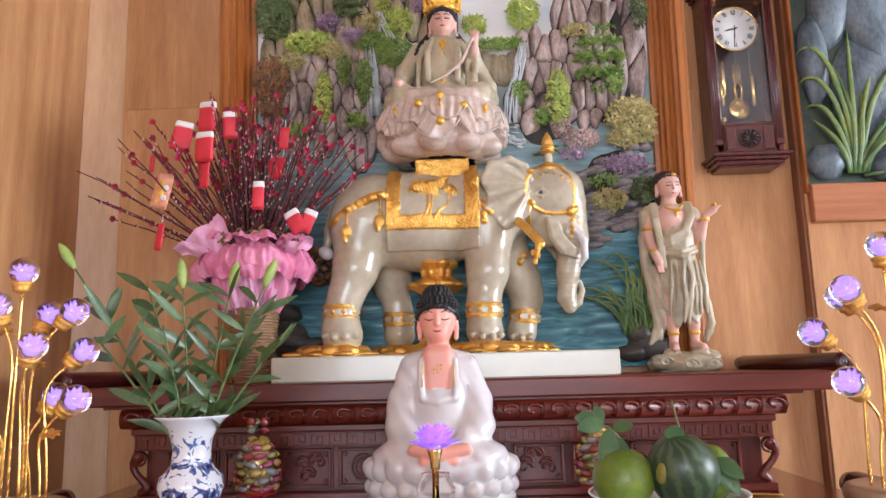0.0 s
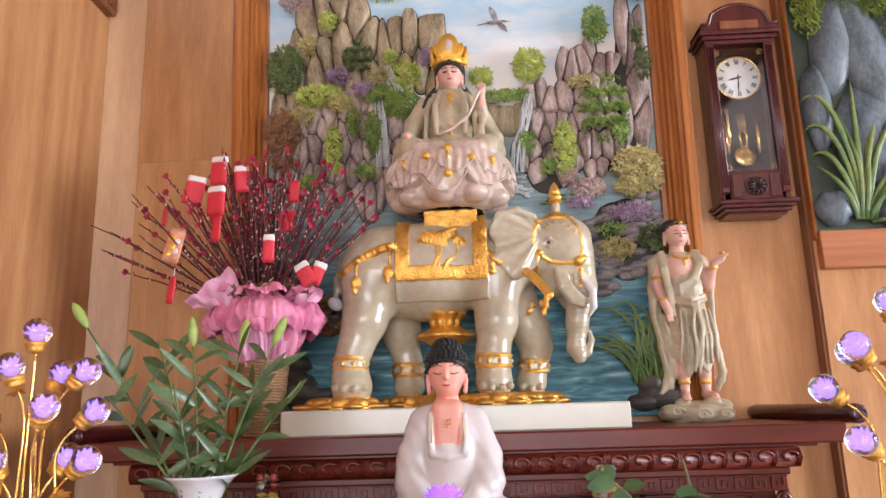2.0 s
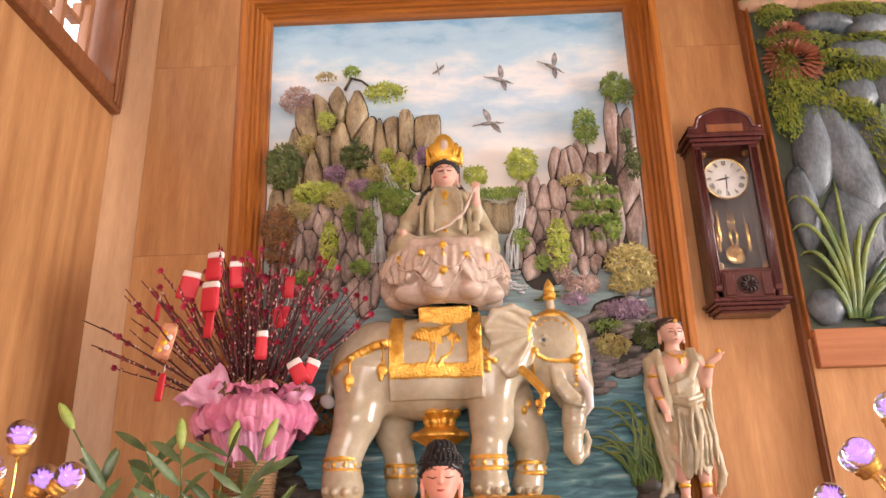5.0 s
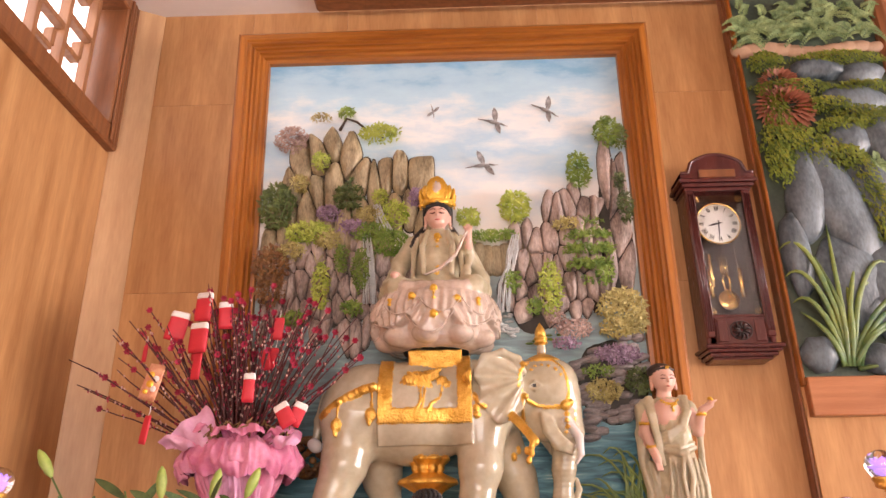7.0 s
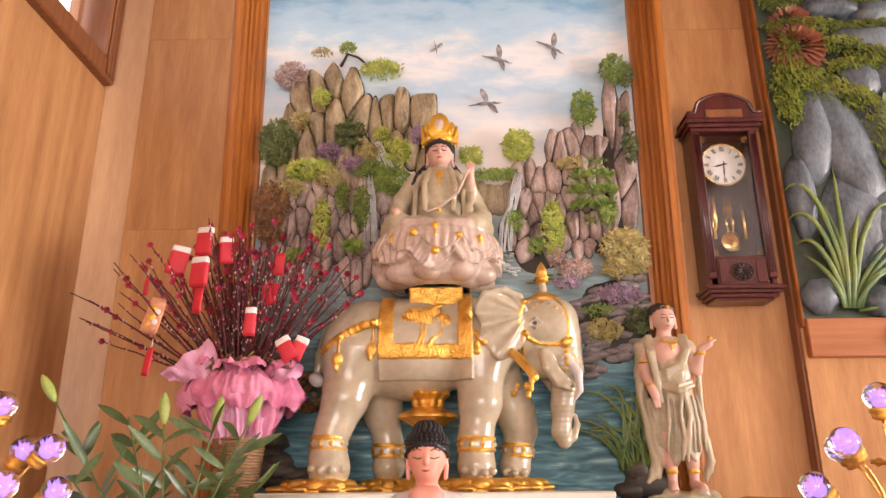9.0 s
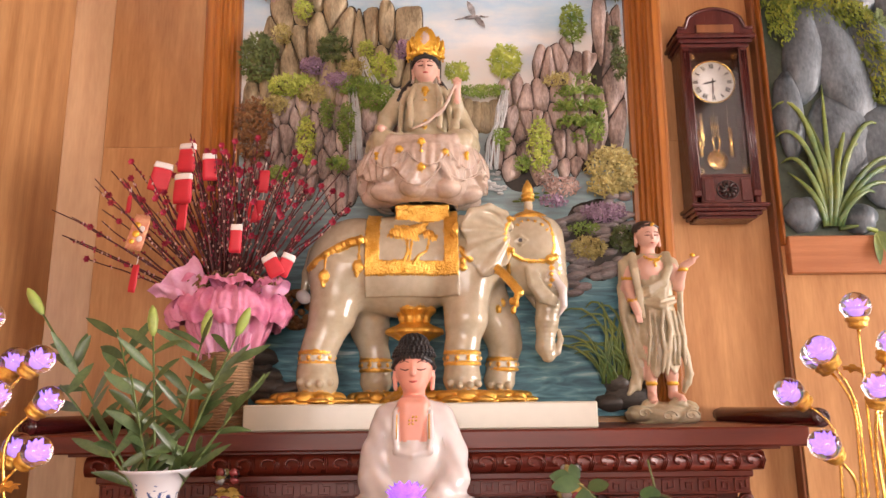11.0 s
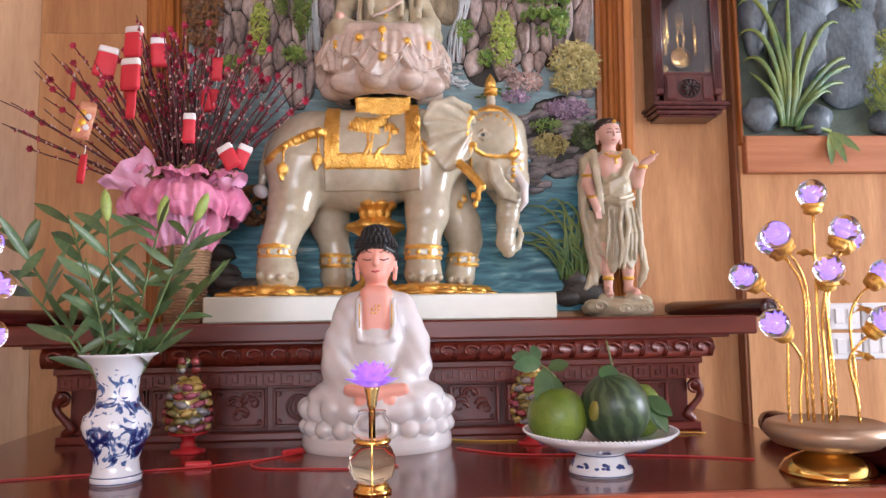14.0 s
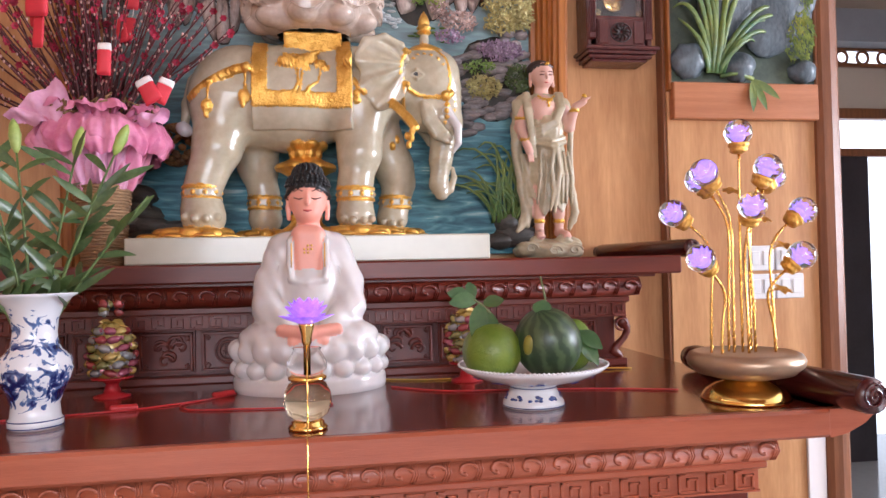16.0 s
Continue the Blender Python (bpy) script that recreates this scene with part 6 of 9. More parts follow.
L0 = lambda x, z: (x - 1.46, -0.012, z - 2.18)
for x, z, rx, rz, tilt in ((1.32, 2.86, 0.075, 0.20, 10), (1.43, 2.82, 0.095, 0.27, -14), (1.60, 2.80, 0.09, 0.22, -22), (1.58, 2.47, 0.16, 0.19, 8), (1.40, 2.50, 0.12, 0.17, 0),
                           (1.69, 2.62, 0.06, 0.22, 0), (1.47, 3.385, 0.115, 0.045, 4), (1.63, 3.36, 0.09, 0.05, -3), (1.58, 3.24, 0.13, 0.065, 10), (1.52, 3.06, 0.085, 0.085, 20),
                           (1.25, 2.255, 0.07, 0.062, -12), (1.44, 2.235, 0.06, 0.05, 0), (1.685, 2.225, 0.05, 0.045, 0), (1.24, 2.62, 0.05, 0.16, 0), (1.66, 3.05, 0.08, 0.12, -15)):
    rock("rock", L0(x, z), (rx, 0.045, rz), BLUE_ROCK, BAYM, 0.22, (0, tilt, 0))
path = Shape()
for k in range(11):
    path.ball((-0.26 + 0.052 * k, -0.010, 1.305 + 0.012 * math.sin(k * 0.9)), (0.05, 0.014, 0.034 - 0.001 * k), 14, 8, 0, 0.15)
tagged(part("sand_path", path, SAND_PAINT, BAYM), kind="stuff")
for x, z, w, h, n in ((1.30, 3.06, 0.11, 0.09, 190), (1.42, 3.01, 0.09, 0.08, 130), (1.60, 3.17, 0.12, 0.045, 120), (1.35, 3.30, 0.15, 0.04, 150), (1.55, 3.43, 0.17, 0.035, 150), (1.54, 2.90, 0.045, 0.12, 120),
                      (1.58, 2.72, 0.05, 0.10, 100), (1.27, 3.42, 0.07, 0.05, 90), (1.50, 3.13, 0.1, 0.03, 80), (1.66, 2.36, 0.06, 0.09, 140), (1.68, 2.50, 0.035, 0.06, 60), (1.47, 3.22, 0.11, 0.035, 110), (1.62, 3.30, 0.12, 0.022, 90), (1.27, 3.18, 0.05, 0.10, 120), (1.50, 3.00, 0.06, 0.05, 90), (1.57, 2.82, 0.04, 0.09, 110), (1.25, 2.98, 0.05, 0.09, 110)):
    flakes(int(n * 3.0), L0(x, z), (w * 1.15, h * 1.15), 0.017, BAYM, MOSS_PAINT, "moss", 0.052, aim=-1.57)
    flakes(int(n * 1.1), L0(x - 0.15 * w, z + 0.25 * h), (w * 0.8, h * 0.7), 0.014, BAYM, LIME_MOSS, "moss", 0.058, aim=-1.57)
for x, z, w, h, n in ((1.28, 3.62, 0.09, 0.07, 120), (1.45, 3.62, 0.10, 0.07, 120), (1.63, 3.62, 0.10, 0.07, 120), (1.63, 3.12, 0.06, 0.07, 70), (1.64, 2.92, 0.05, 0.07, 70), (1.36, 3.55, 0.12, 0.03, 60), (1.56, 3.55, 0.12, 0.03, 60), (1.66, 2.62, 0.04, 0.06, 50)):
    s = Shape()
    for i in range(n // 5):
        bx, bz = x - 1.46 + random.uniform(-w, w), z - 2.18 + random.uniform(-h, h)
        ang = random.uniform(-0.5, 3.6)
        for j in range(12):
            t = j / 12
            p = (bx + 0.09 * t * math.cos(ang), -0.02 - 0.012 * math.sin(3.14 * t), bz + 0.09 * t * math.sin(ang) - 0.04 * t * t)
            for q in (-1, 1):
                s.leaf(p, (math.cos(ang + q * 0.9), -0.25, math.sin(ang + q * 0.9)), 0.028 * (1 - 0.7 * t), 0.009, (0, -1, 0), 0.1, n=2)
    tagged(part("fern", s, FERN_PAINT, BAYM), kind="stuff")
fl = Shape()
for cx, cz, r, n in ((1.305, 3.315, 0.078, 90), (1.310, 3.215, 0.100, 130)):
    for i in range(n):
        a, e = i * 2.39996, math.acos(1 - 0.92 * (i + 0.5) / n)
        w = Vector((math.cos(a) * math.sin(e), -math.cos(e) * 0.55, math.sin(a) * math.sin(e)))
        p = Vector((cx - 1.46, -0.012, cz - 2.18)) + Vector((w.x * r * 0.72, w.y * 0.06, w.z * r * 0.62))
        q = p + Vector((w.x, w.y * 1.3, w.z - 0.25)) * r * random.uniform(0.24, 0.36)
        fl.leaf(tuple(p), tuple(q - p), r * random.uniform(0.42, 0.58), r * 0.17, (0, -1, 0.3), 0.12, n=4, fold=0.45)
part("spiky_flower", fl, RUST_PAINT, BAYM, "rust-red spiky flower head")
# reeds that rise and arch
for i, (x0, top, lean, z1) in enumerate(((1.33, 2.66, -0.15, 0), (1.325, 2.70, -0.08, 0), (1.335, 2.72, 0.02, 0), (1.345, 2.66, 0.10, 0), (1.35, 2.58, 0.20, 0), (1.35, 2.45, 0.26, 0), (1.355, 2.40, 0.22, 0),
                                         (1.32, 2.55, -0.14, 0), (1.315, 2.45, -0.13, 0), (1.31, 2.40, -0.11, 0), (1.36, 2.36, 0.20, 0), (1.36, 2.33, 0.14, 0), (1.33, 2.60, -0.03, 0), (1.34, 2.55, 0.06, 0),
                                         (1.345, 2.50, 0.14, 0), (1.365, 2.42, 0.27, 0))):
    pts = []
    h = top - 2.21
    arch_over = abs(lean) > 0.12
    for k in range(11):
        t = k / 10
        zz = h * (math.sin(t * 1.9) / math.sin(1.57) if arch_over else t)
        pts.append((x0 - 1.46 + lean * (t ** 1.8 if not arch_over else t ** 1.3) + 0.006 * math.sin(5 * t + i), -0.03 - 0.03 * math.sin(math.pi * t), 0.03 + zz * (0.98 if arch_over else 1)))
    s = Shape().tube(pts, [0.008, 0.0085, 0.009, 0.0095, 0.0095, 0.009, 0.0085, 0.0075, 0.006, 0.0045, 0.0015], 6, flat=0.5, up=(0, -1, 0))
    part("reed", s, REED_PAINT, BAYM)
lv = Shape()
for ang in (-1.2, -1.7, -0.6):
    lv.leaf((0.02, -0.03, 0.01), (math.cos(ang), -0.2, math.sin(ang)), 0.11, 0.03, (0, -1, 0), 0.1)
lv.tube([(-0.10, -0.03, 0.02), (-0.04, -0.035, 0.03), (0.02, -0.035, 0.01)], 0.008, 6)
part("trailing_leaf", lv, REED_PAINT, BAYM)
pt = Shape()
for i in range(7):
    pt.leaf((0.23 + random.uniform(-0.02, 0.03), -0.03, 0.66 + random.uniform(-0.05, 0.05)), (random.uniform(-1, 1), -0.5, random.uniform(-1, 1)), 0.05, 0.03, (0, -1, 0), 0)
part("pale_blossom", pt, PINK_PAINT, BAYM)


# ---- relief on the large panel ----
def zl(z):
    return z - 1.60


OLIVE_ROCK = material("olive_cliff_paint", (0.085, 0.062, 0.030), 0.5, scale=10, color2=(0.56, 0.46, 0.29), bump=0.7, bump_scale=26, stretch=(2.2, 1, 0.7), per_object=0.22)
PLUM_ROCK = material("plum_grey_cliff_paint", (0.075, 0.048, 0.042), 0.5, scale=10, color2=(0.62, 0.50, 0.45), bump=0.7, bump_scale=26, stretch=(2.2, 1, 0.7), per_object=0.22)
GREY_STONE = material("lilac_grey_stone_paint", (0.10, 0.085, 0.085), 0.5, scale=11, color2=(0.42, 0.37, 0.37), bump=0.6, bump_scale=30, stretch=(0.8, 1, 2.0), per_object=0.25)
DARK_ROCK = material("dark_shore_rock_paint", (0.018, 0.016, 0.014), 0.5, scale=9, color2=(0.11, 0.09, 0.075), bump=0.7, bump_scale=20, stretch=(0.8, 1, 2.0), per_object=0.2)
LEAF_DARK = material("dark_leaf_paint", (0.014, 0.035, 0.010), 0.5, scale=30, color2=(0.16, 0.21, 0.06), per_object=0.4)
LEAF_MID = material("leaf_paint", (0.035, 0.11, 0.010), 0.5, scale=30, color2=(0.32, 0.44, 0.09), per_object=0.35)
LEAF_LIGHT = material("lime_leaf_paint", (0.16, 0.26, 0.015), 0.5, scale=30, color2=(0.62, 0.68, 0.16), per_object=0.3)
LEAF_YELLOW = material("ochre_leaf_paint", (0.20, 0.15, 0.03), 0.5, scale=30, color2=(0.62, 0.56, 0.24), per_object=0.3)
LEAF_PLUM = material("plum_leaf_paint", (0.11, 0.055, 0.11), 0.5, scale=30, color2=(0.48, 0.34, 0.46), per_object=0.3)
LEAF_PINK = material("dusty_pink_leaf_paint", (0.25, 0.15, 0.14), 0.5, scale=30, color2=(0.66, 0.50, 0.44), per_object=0.3)
LEAF_RUST = material("rust_leaf_paint", (0.10, 0.035, 0.015), 0.5, scale=30, color2=(0.33, 0.17, 0.06), per_object=0.35)
BARK_PAINT = material("bark_paint", (0.05, 0.032, 0.022), 0.6, var=0.3, scale=20)
FALL_PAINT = material("white_water_paint", (0.42, 0.46, 0.48), 0.4, scale=20, color2=(0.72, 0.74, 0.74))
BIRD_PAINT = material("grey_bird_paint", (0.05, 0.05, 0.055), 0.5, scale=60, color2=(0.45, 0.45, 0.46))


def column(x, z0, z1, w, mat, deep=0.03):
    h = (z1 - z0) / 2
    s = Shape()
    seg, rings = 12, 9
    vs, fs = [], []
    o = random.random() * 90
    for i in range(rings + 1):
        t = -math.cos(math.pi * i / rings)
        q = max(0.0, 1 - abs(t) ** 4) ** 0.5
        for k in range(seg):
            a = math.pi * (1 + k / (seg - 1))
            d = 1 + 0.30 * noise.noise(Vector((x * 9 + math.cos(a) * 1.2, t * 1.6 + o, math.sin(a))))
            vs.append((x + w * q * d * math.cos(a), deep * q * d * math.sin(a), zl(z0) + h + h * t))
    for i in range(rings):
        for k in range(seg - 1):
            a = i * seg + k
            fs.append((a, a + 1, a + seg + 1, a + seg))
    s.add(vs, fs, 0, True)
    return part("rock", s, mat, MURAL)


random.seed(11)
# dark sheets behind the boulders: shade of the clefts put in as colour
CLEFT_SHADE = material("painted_cleft_shade", (0.012, 0.010, 0.008), 0.6, scale=20, color2=(0.05, 0.04, 0.03))
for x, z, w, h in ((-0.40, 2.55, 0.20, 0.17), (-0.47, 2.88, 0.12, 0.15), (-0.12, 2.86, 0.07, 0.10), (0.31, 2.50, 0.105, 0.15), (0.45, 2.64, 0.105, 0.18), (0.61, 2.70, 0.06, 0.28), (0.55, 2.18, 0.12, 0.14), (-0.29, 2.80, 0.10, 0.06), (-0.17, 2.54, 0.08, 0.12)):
    part("cleft_ground", Shape().ball((x, 0.002, zl(z)), (w, 0.012, h), 24, 14, 0, 0.12), CLEFT_SHADE, MURAL)
def cell(seed, others, reach):
    """The convex patch of points nearer to one seed than to the others."""
    poly = [(seed[0] + reach * x, seed[1] + reach * z) for x, z in ((-1, -1), (1, -1), (1, 1), (-1, 1))]
    for o in others:
        nx, nz = o[0] - seed[0], o[1] - seed[1]
        lim = (o[0] ** 2 + o[1] ** 2 - seed[0] ** 2 - seed[1] ** 2) / 2
        out = []
        for k in range(len(poly)):
            a, b = poly[k - 1], poly[k]
            da, db = a[0] * nx + a[1] * nz - lim, b[0] * nx + b[1] * nz - lim
            if (da < 0) != (db < 0):
                t = da / (da - db)
                out.append((a[0] + (b[0] - a[0]) * t, a[1] + (b[1] - a[1]) * t))
            if db < 0:
                out.append(b)
        poly = out
        if len(poly) < 3:
            return []
    return poly


def cliff(x0, x1, z0, top, w, h, mat, deep, low=None):
    """Weathered boulders fitted side by side under a skyline, with shade painted dark in the clefts between them."""
    k = w / h
    seeds = []
    zmax = max(z for _, z in top) + h
    rows = int((zmax - z0) / h) + 2
    for j in range(-1, rows):
        for i in range(-1, int((x1 - x0) / w) + 2):
            if random.random() < 0.86:
                seeds.append((x0 + (i + 0.5 * (j % 2) + random.uniform(-0.42, 0.42)) * w, (z0 + (j + random.uniform(-0.42, 0.42)) * h) * k))
    tx, tz = [q[0] for q in top], [q[1] for q in top]
    for n, sd in enumerate(seeds):
        x, z = sd[0], sd[1] / k
        floor_z = np.interp(x, [q[0] for q in low], [q[1] for q in low]) if low else z0
        if not (x0 <= x <= x1 and floor_z <= z <= np.interp(x, tx, tz) - 0.15 * h):
            continue
        near = [o for m, o in enumerate(seeds) if m != n and abs(o[0] - sd[0]) < 3 * w and abs(o[1] - sd[1]) < 3 * w]
        poly = cell(sd, near, 1.1 * w)
        if len(poly) < 3:
            continue
        for cutoff in (0.16, 0.3):
            poly = [q for a, b in zip(poly, poly[1:] + poly[:1]) for q in (((1 - cutoff) * a[0] + cutoff * b[0], (1 - cutoff) * a[1] + cutoff * b[1]), (cutoff * a[0] + (1 - cutoff) * b[0], cutoff * a[1] + (1 - cutoff) * b[1]))]
        cxm, czm = sum(q[0] for q in poly) / len(poly), sum(q[1] for q in poly) / len(poly)
        d0 = deep * random.uniform(0.7, 1.25)
        seg = len(poly)
        vs = []
        for f, d in ((1.06, 0.05), (0.985, 0.08), (0.955, 0.55), (0.86, 0.82), (0.58, 0.96), (0.25, 1.0)):
            for px, pz in poly:
                ux, uz = cxm + (px - cxm) * f, (czm + (pz - czm) * f) / k
                wob = 1 + (0.42 * noise.noise(Vector((ux * 60, uz * 14, n))) + 0.22 * noise.noise(Vector((ux * 170, uz * 50, n))) if d > 0.3 else 0)
                vs.append((ux, -d0 * d * wob - 0.0006 * (n % 5), zl(uz)))
        fs, slots = [], []
        sh = Shape()
        for r in range(5):
            ring = [(r * seg + i, r * seg + (i + 1) % seg, (r + 1) * seg + (i + 1) % seg, (r + 1) * seg + i) for i in range(seg)]
            fs.append(ring)
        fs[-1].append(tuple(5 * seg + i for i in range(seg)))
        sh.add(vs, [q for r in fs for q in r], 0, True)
        # outermost ring of each boulder is coloured dark as cleft shade
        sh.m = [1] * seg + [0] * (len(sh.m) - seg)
        part("rock", sh, [mat, CLEFT_SHADE], MURAL)


# olive cliff, upper left
cliff(-0.645, -0.02, 2.64, ((-0.70, 2.90), (-0.63, 2.94), (-0.60, 3.05), (-0.535, 3.07), (-0.515, 3.15), (-0.42, 3.16), (-0.355, 3.15), (-0.340, 3.08), (-0.30, 3.05), (-0.285, 2.98), (-0.278, 3.07), (-0.235, 3.07), (-0.215, 2.96), (-0.20, 2.96), (-0.19, 3.09), (-0.15, 3.12), (-0.07, 3.12), (-0.02, 2.98)),
      0.062, 0.150, OLIVE_ROCK, 0.034)
# plum boulders, left middle
cliff(-0.65, -0.10, 2.365, ((-0.69, 2.70), (-0.40, 2.73), (-0.20, 2.71), (-0.10, 2.66)), 0.036, 0.082, PLUM_ROCK, 0.030)
# right cliffs
cliff(0.205, 0.56, 2.36, ((0.205, 2.64), (0.24, 2.75), (0.32, 2.78), (0.335, 2.82), (0.345, 2.93), (0.485, 2.95), (0.51, 2.89), (0.56, 2.82)), 0.044, 0.086, PLUM_ROCK, 0.032, low=((0.2, 2.46), (0.26, 2.37), (0.40, 2.40), (0.56, 2.44)))
cliff(0.560, 0.655, 2.42, ((0.555, 3.04), (0.60, 3.07), (0.70, 3.07)), 0.038, 0.170, PLUM_ROCK, 0.032)
# flat stones of the right shore
for i in range(70):
    x = random.uniform(0.40, 0.665)
    z = random.uniform(2.0, 2.34)
    if x < 0.40 + (z - 2.0) * 0.1 or (z < 2.10 and x < 0.46):
        continue
    w = random.uniform(0.022, 0.05)
    part("stone", Shape().ball((x, 0, zl(z)), (w, random.uniform(0.015, 0.035), random.uniform(0.011, 0.019)), 12, 8, 0, 0.25, rot=(0, random.uniform(-14, 6), 0)), GREY_STONE, MURAL)
for x, z, w, h in ((0.63, 1.66, 0.08, 0.05), (0.575, 1.64, 0.06, 0.03), (0.66, 1.73, 0.05, 0.06), (0.46, 2.03, 0.028, 0.013), (0.60, 1.70, 0.05, 0.04)):
    part("stone", Shape().ball((x, 0, zl(z)), (w, 0.04, h), 16, 10, 0, 0.25), GREY_STONE if z > 2 else DARK_ROCK, MURAL)
# dark shore, lower left
for i in range(22):
    x, z = random.uniform(-0.66, -0.44), random.uniform(1.64, 1.90)
    if x > -0.44 - (z - 1.64) * 0.5:
        continue
    part("stone", Shape().ball((x, 0, zl(z)), (random.uniform(0.05, 0.09), 0.04, random.uniform(0.015, 0.04)), 14, 8, 0, 0.25, rot=(0, random.uniform(-10, 20), 0)), DARK_ROCK, MURAL)
for i in range(12):
    x, z = random.uniform(-0.40, -0.18), random.uniform(2.34, 2.40)
    part("stone", Shape().ball((x, 0, zl(z)), (random.uniform(0.02, 0.05), 0.02, random.uniform(0.01, 0.02)), 12, 8, 0, 0.25), GREY_STONE, MURAL)
# cone with overlapping scales
cone = Shape()
for i in range(80):
    t = i / 80
    a = i * 2.4
    e = math.pi * t
    w = (math.sin(e) * math.cos(a), -abs(math.sin(e) * math.sin(a)), math.cos(e))
    cone.ball((-0.465 + w[0] * 0.06, -0.01 + w[1] * 0.035, zl(1.955) + w[2] * 0.06), (0.012, 0.008, 0.010), 8, 5)
part("pine_cone", cone, LEAF_RUST, MURAL, "brown scaly cone")
# waterfalls
for pts in (((-0.245, 2.83), (-0.235, 2.78), (-0.21, 2.73)), ((-0.28, 2.72), (-0.27, 2.62), (-0.265, 2.46)), ((0.245, 2.70), (0.235, 2.64), (0.225, 2.58), (0.20, 2.52), (0.195, 2.42))):
    for k in range(12):
        o = (k - 5.5) * 0.0042
        bend = [(x + o * (0.5 + 0.5 * j / (len(pts) - 1)) + random.uniform(-0.006, 0.006), -0.044 - 0.005 * (k % 2), zl(z)) for j, (x, z) in enumerate(pts)]
        part("water_strand", Shape().tube(bend, [0.0012] + [random.uniform(0.0014, 0.0032) for _ in pts[1:]], 5), FALL_PAINT, MURAL, "white painted waterfall")
foam = Shape()
for i in range(60):
    x = random.choice((random.uniform(-0.36, -0.18), random.uniform(0.14, 0.24)))
    foam.ball((x, -0.006, zl(random.uniform(2.34, 2.42))), (random.uniform(0.008, 0.02), 0.006, random.uniform(0.003, 0.007)), 8, 5)
tagged(part("foam", foam, FALL_PAINT, MURAL), kind="stuff")
# green hill behind the figure
for i in range(9):
    column(0.02 + 0.032 * i, 2.56, 2.69 + 0.012 * math.sin(i), 0.03, OLIVE_ROCK, 0.015)


def trunk(pts, r):
    return part("tree_trunk", Shape().tube([(x, -0.012, zl(z)) for x, z in pts], [r * (1 - 0.5 * k / (len(pts) - 1)) for k in range(len(pts))], 6), BARK_PAINT, MURAL)


trunk(((0.255, 2.66), (0.252, 2.74), (0.25, 2.80)), 0.008)
trunk(((0.085, 2.68), (0.083, 2.74)), 0.005)
trunk(((0.495, 2.83), (0.492, 2.90), (0.49, 2.98)), 0.005)
trunk(((0.615, 3.01), (0.612, 3.06), (0.61, 3.12)), 0.006)
trunk(((0.515, 2.42), (0.51, 2.50), (0.50, 2.66)), 0.009)
trunk(((-0.35, 2.72), (-0.352, 2.80), (-0.35, 2.90)), 0.006)
trunk(((-0.395, 3.15), (-0.37, 3.20), (-0.33, 3.185), (-0.27, 3.13), (-0.22, 3.11)), 0.006)
trunk(((-0.61, 2.72), (-0.61, 2.80)), 0.008)
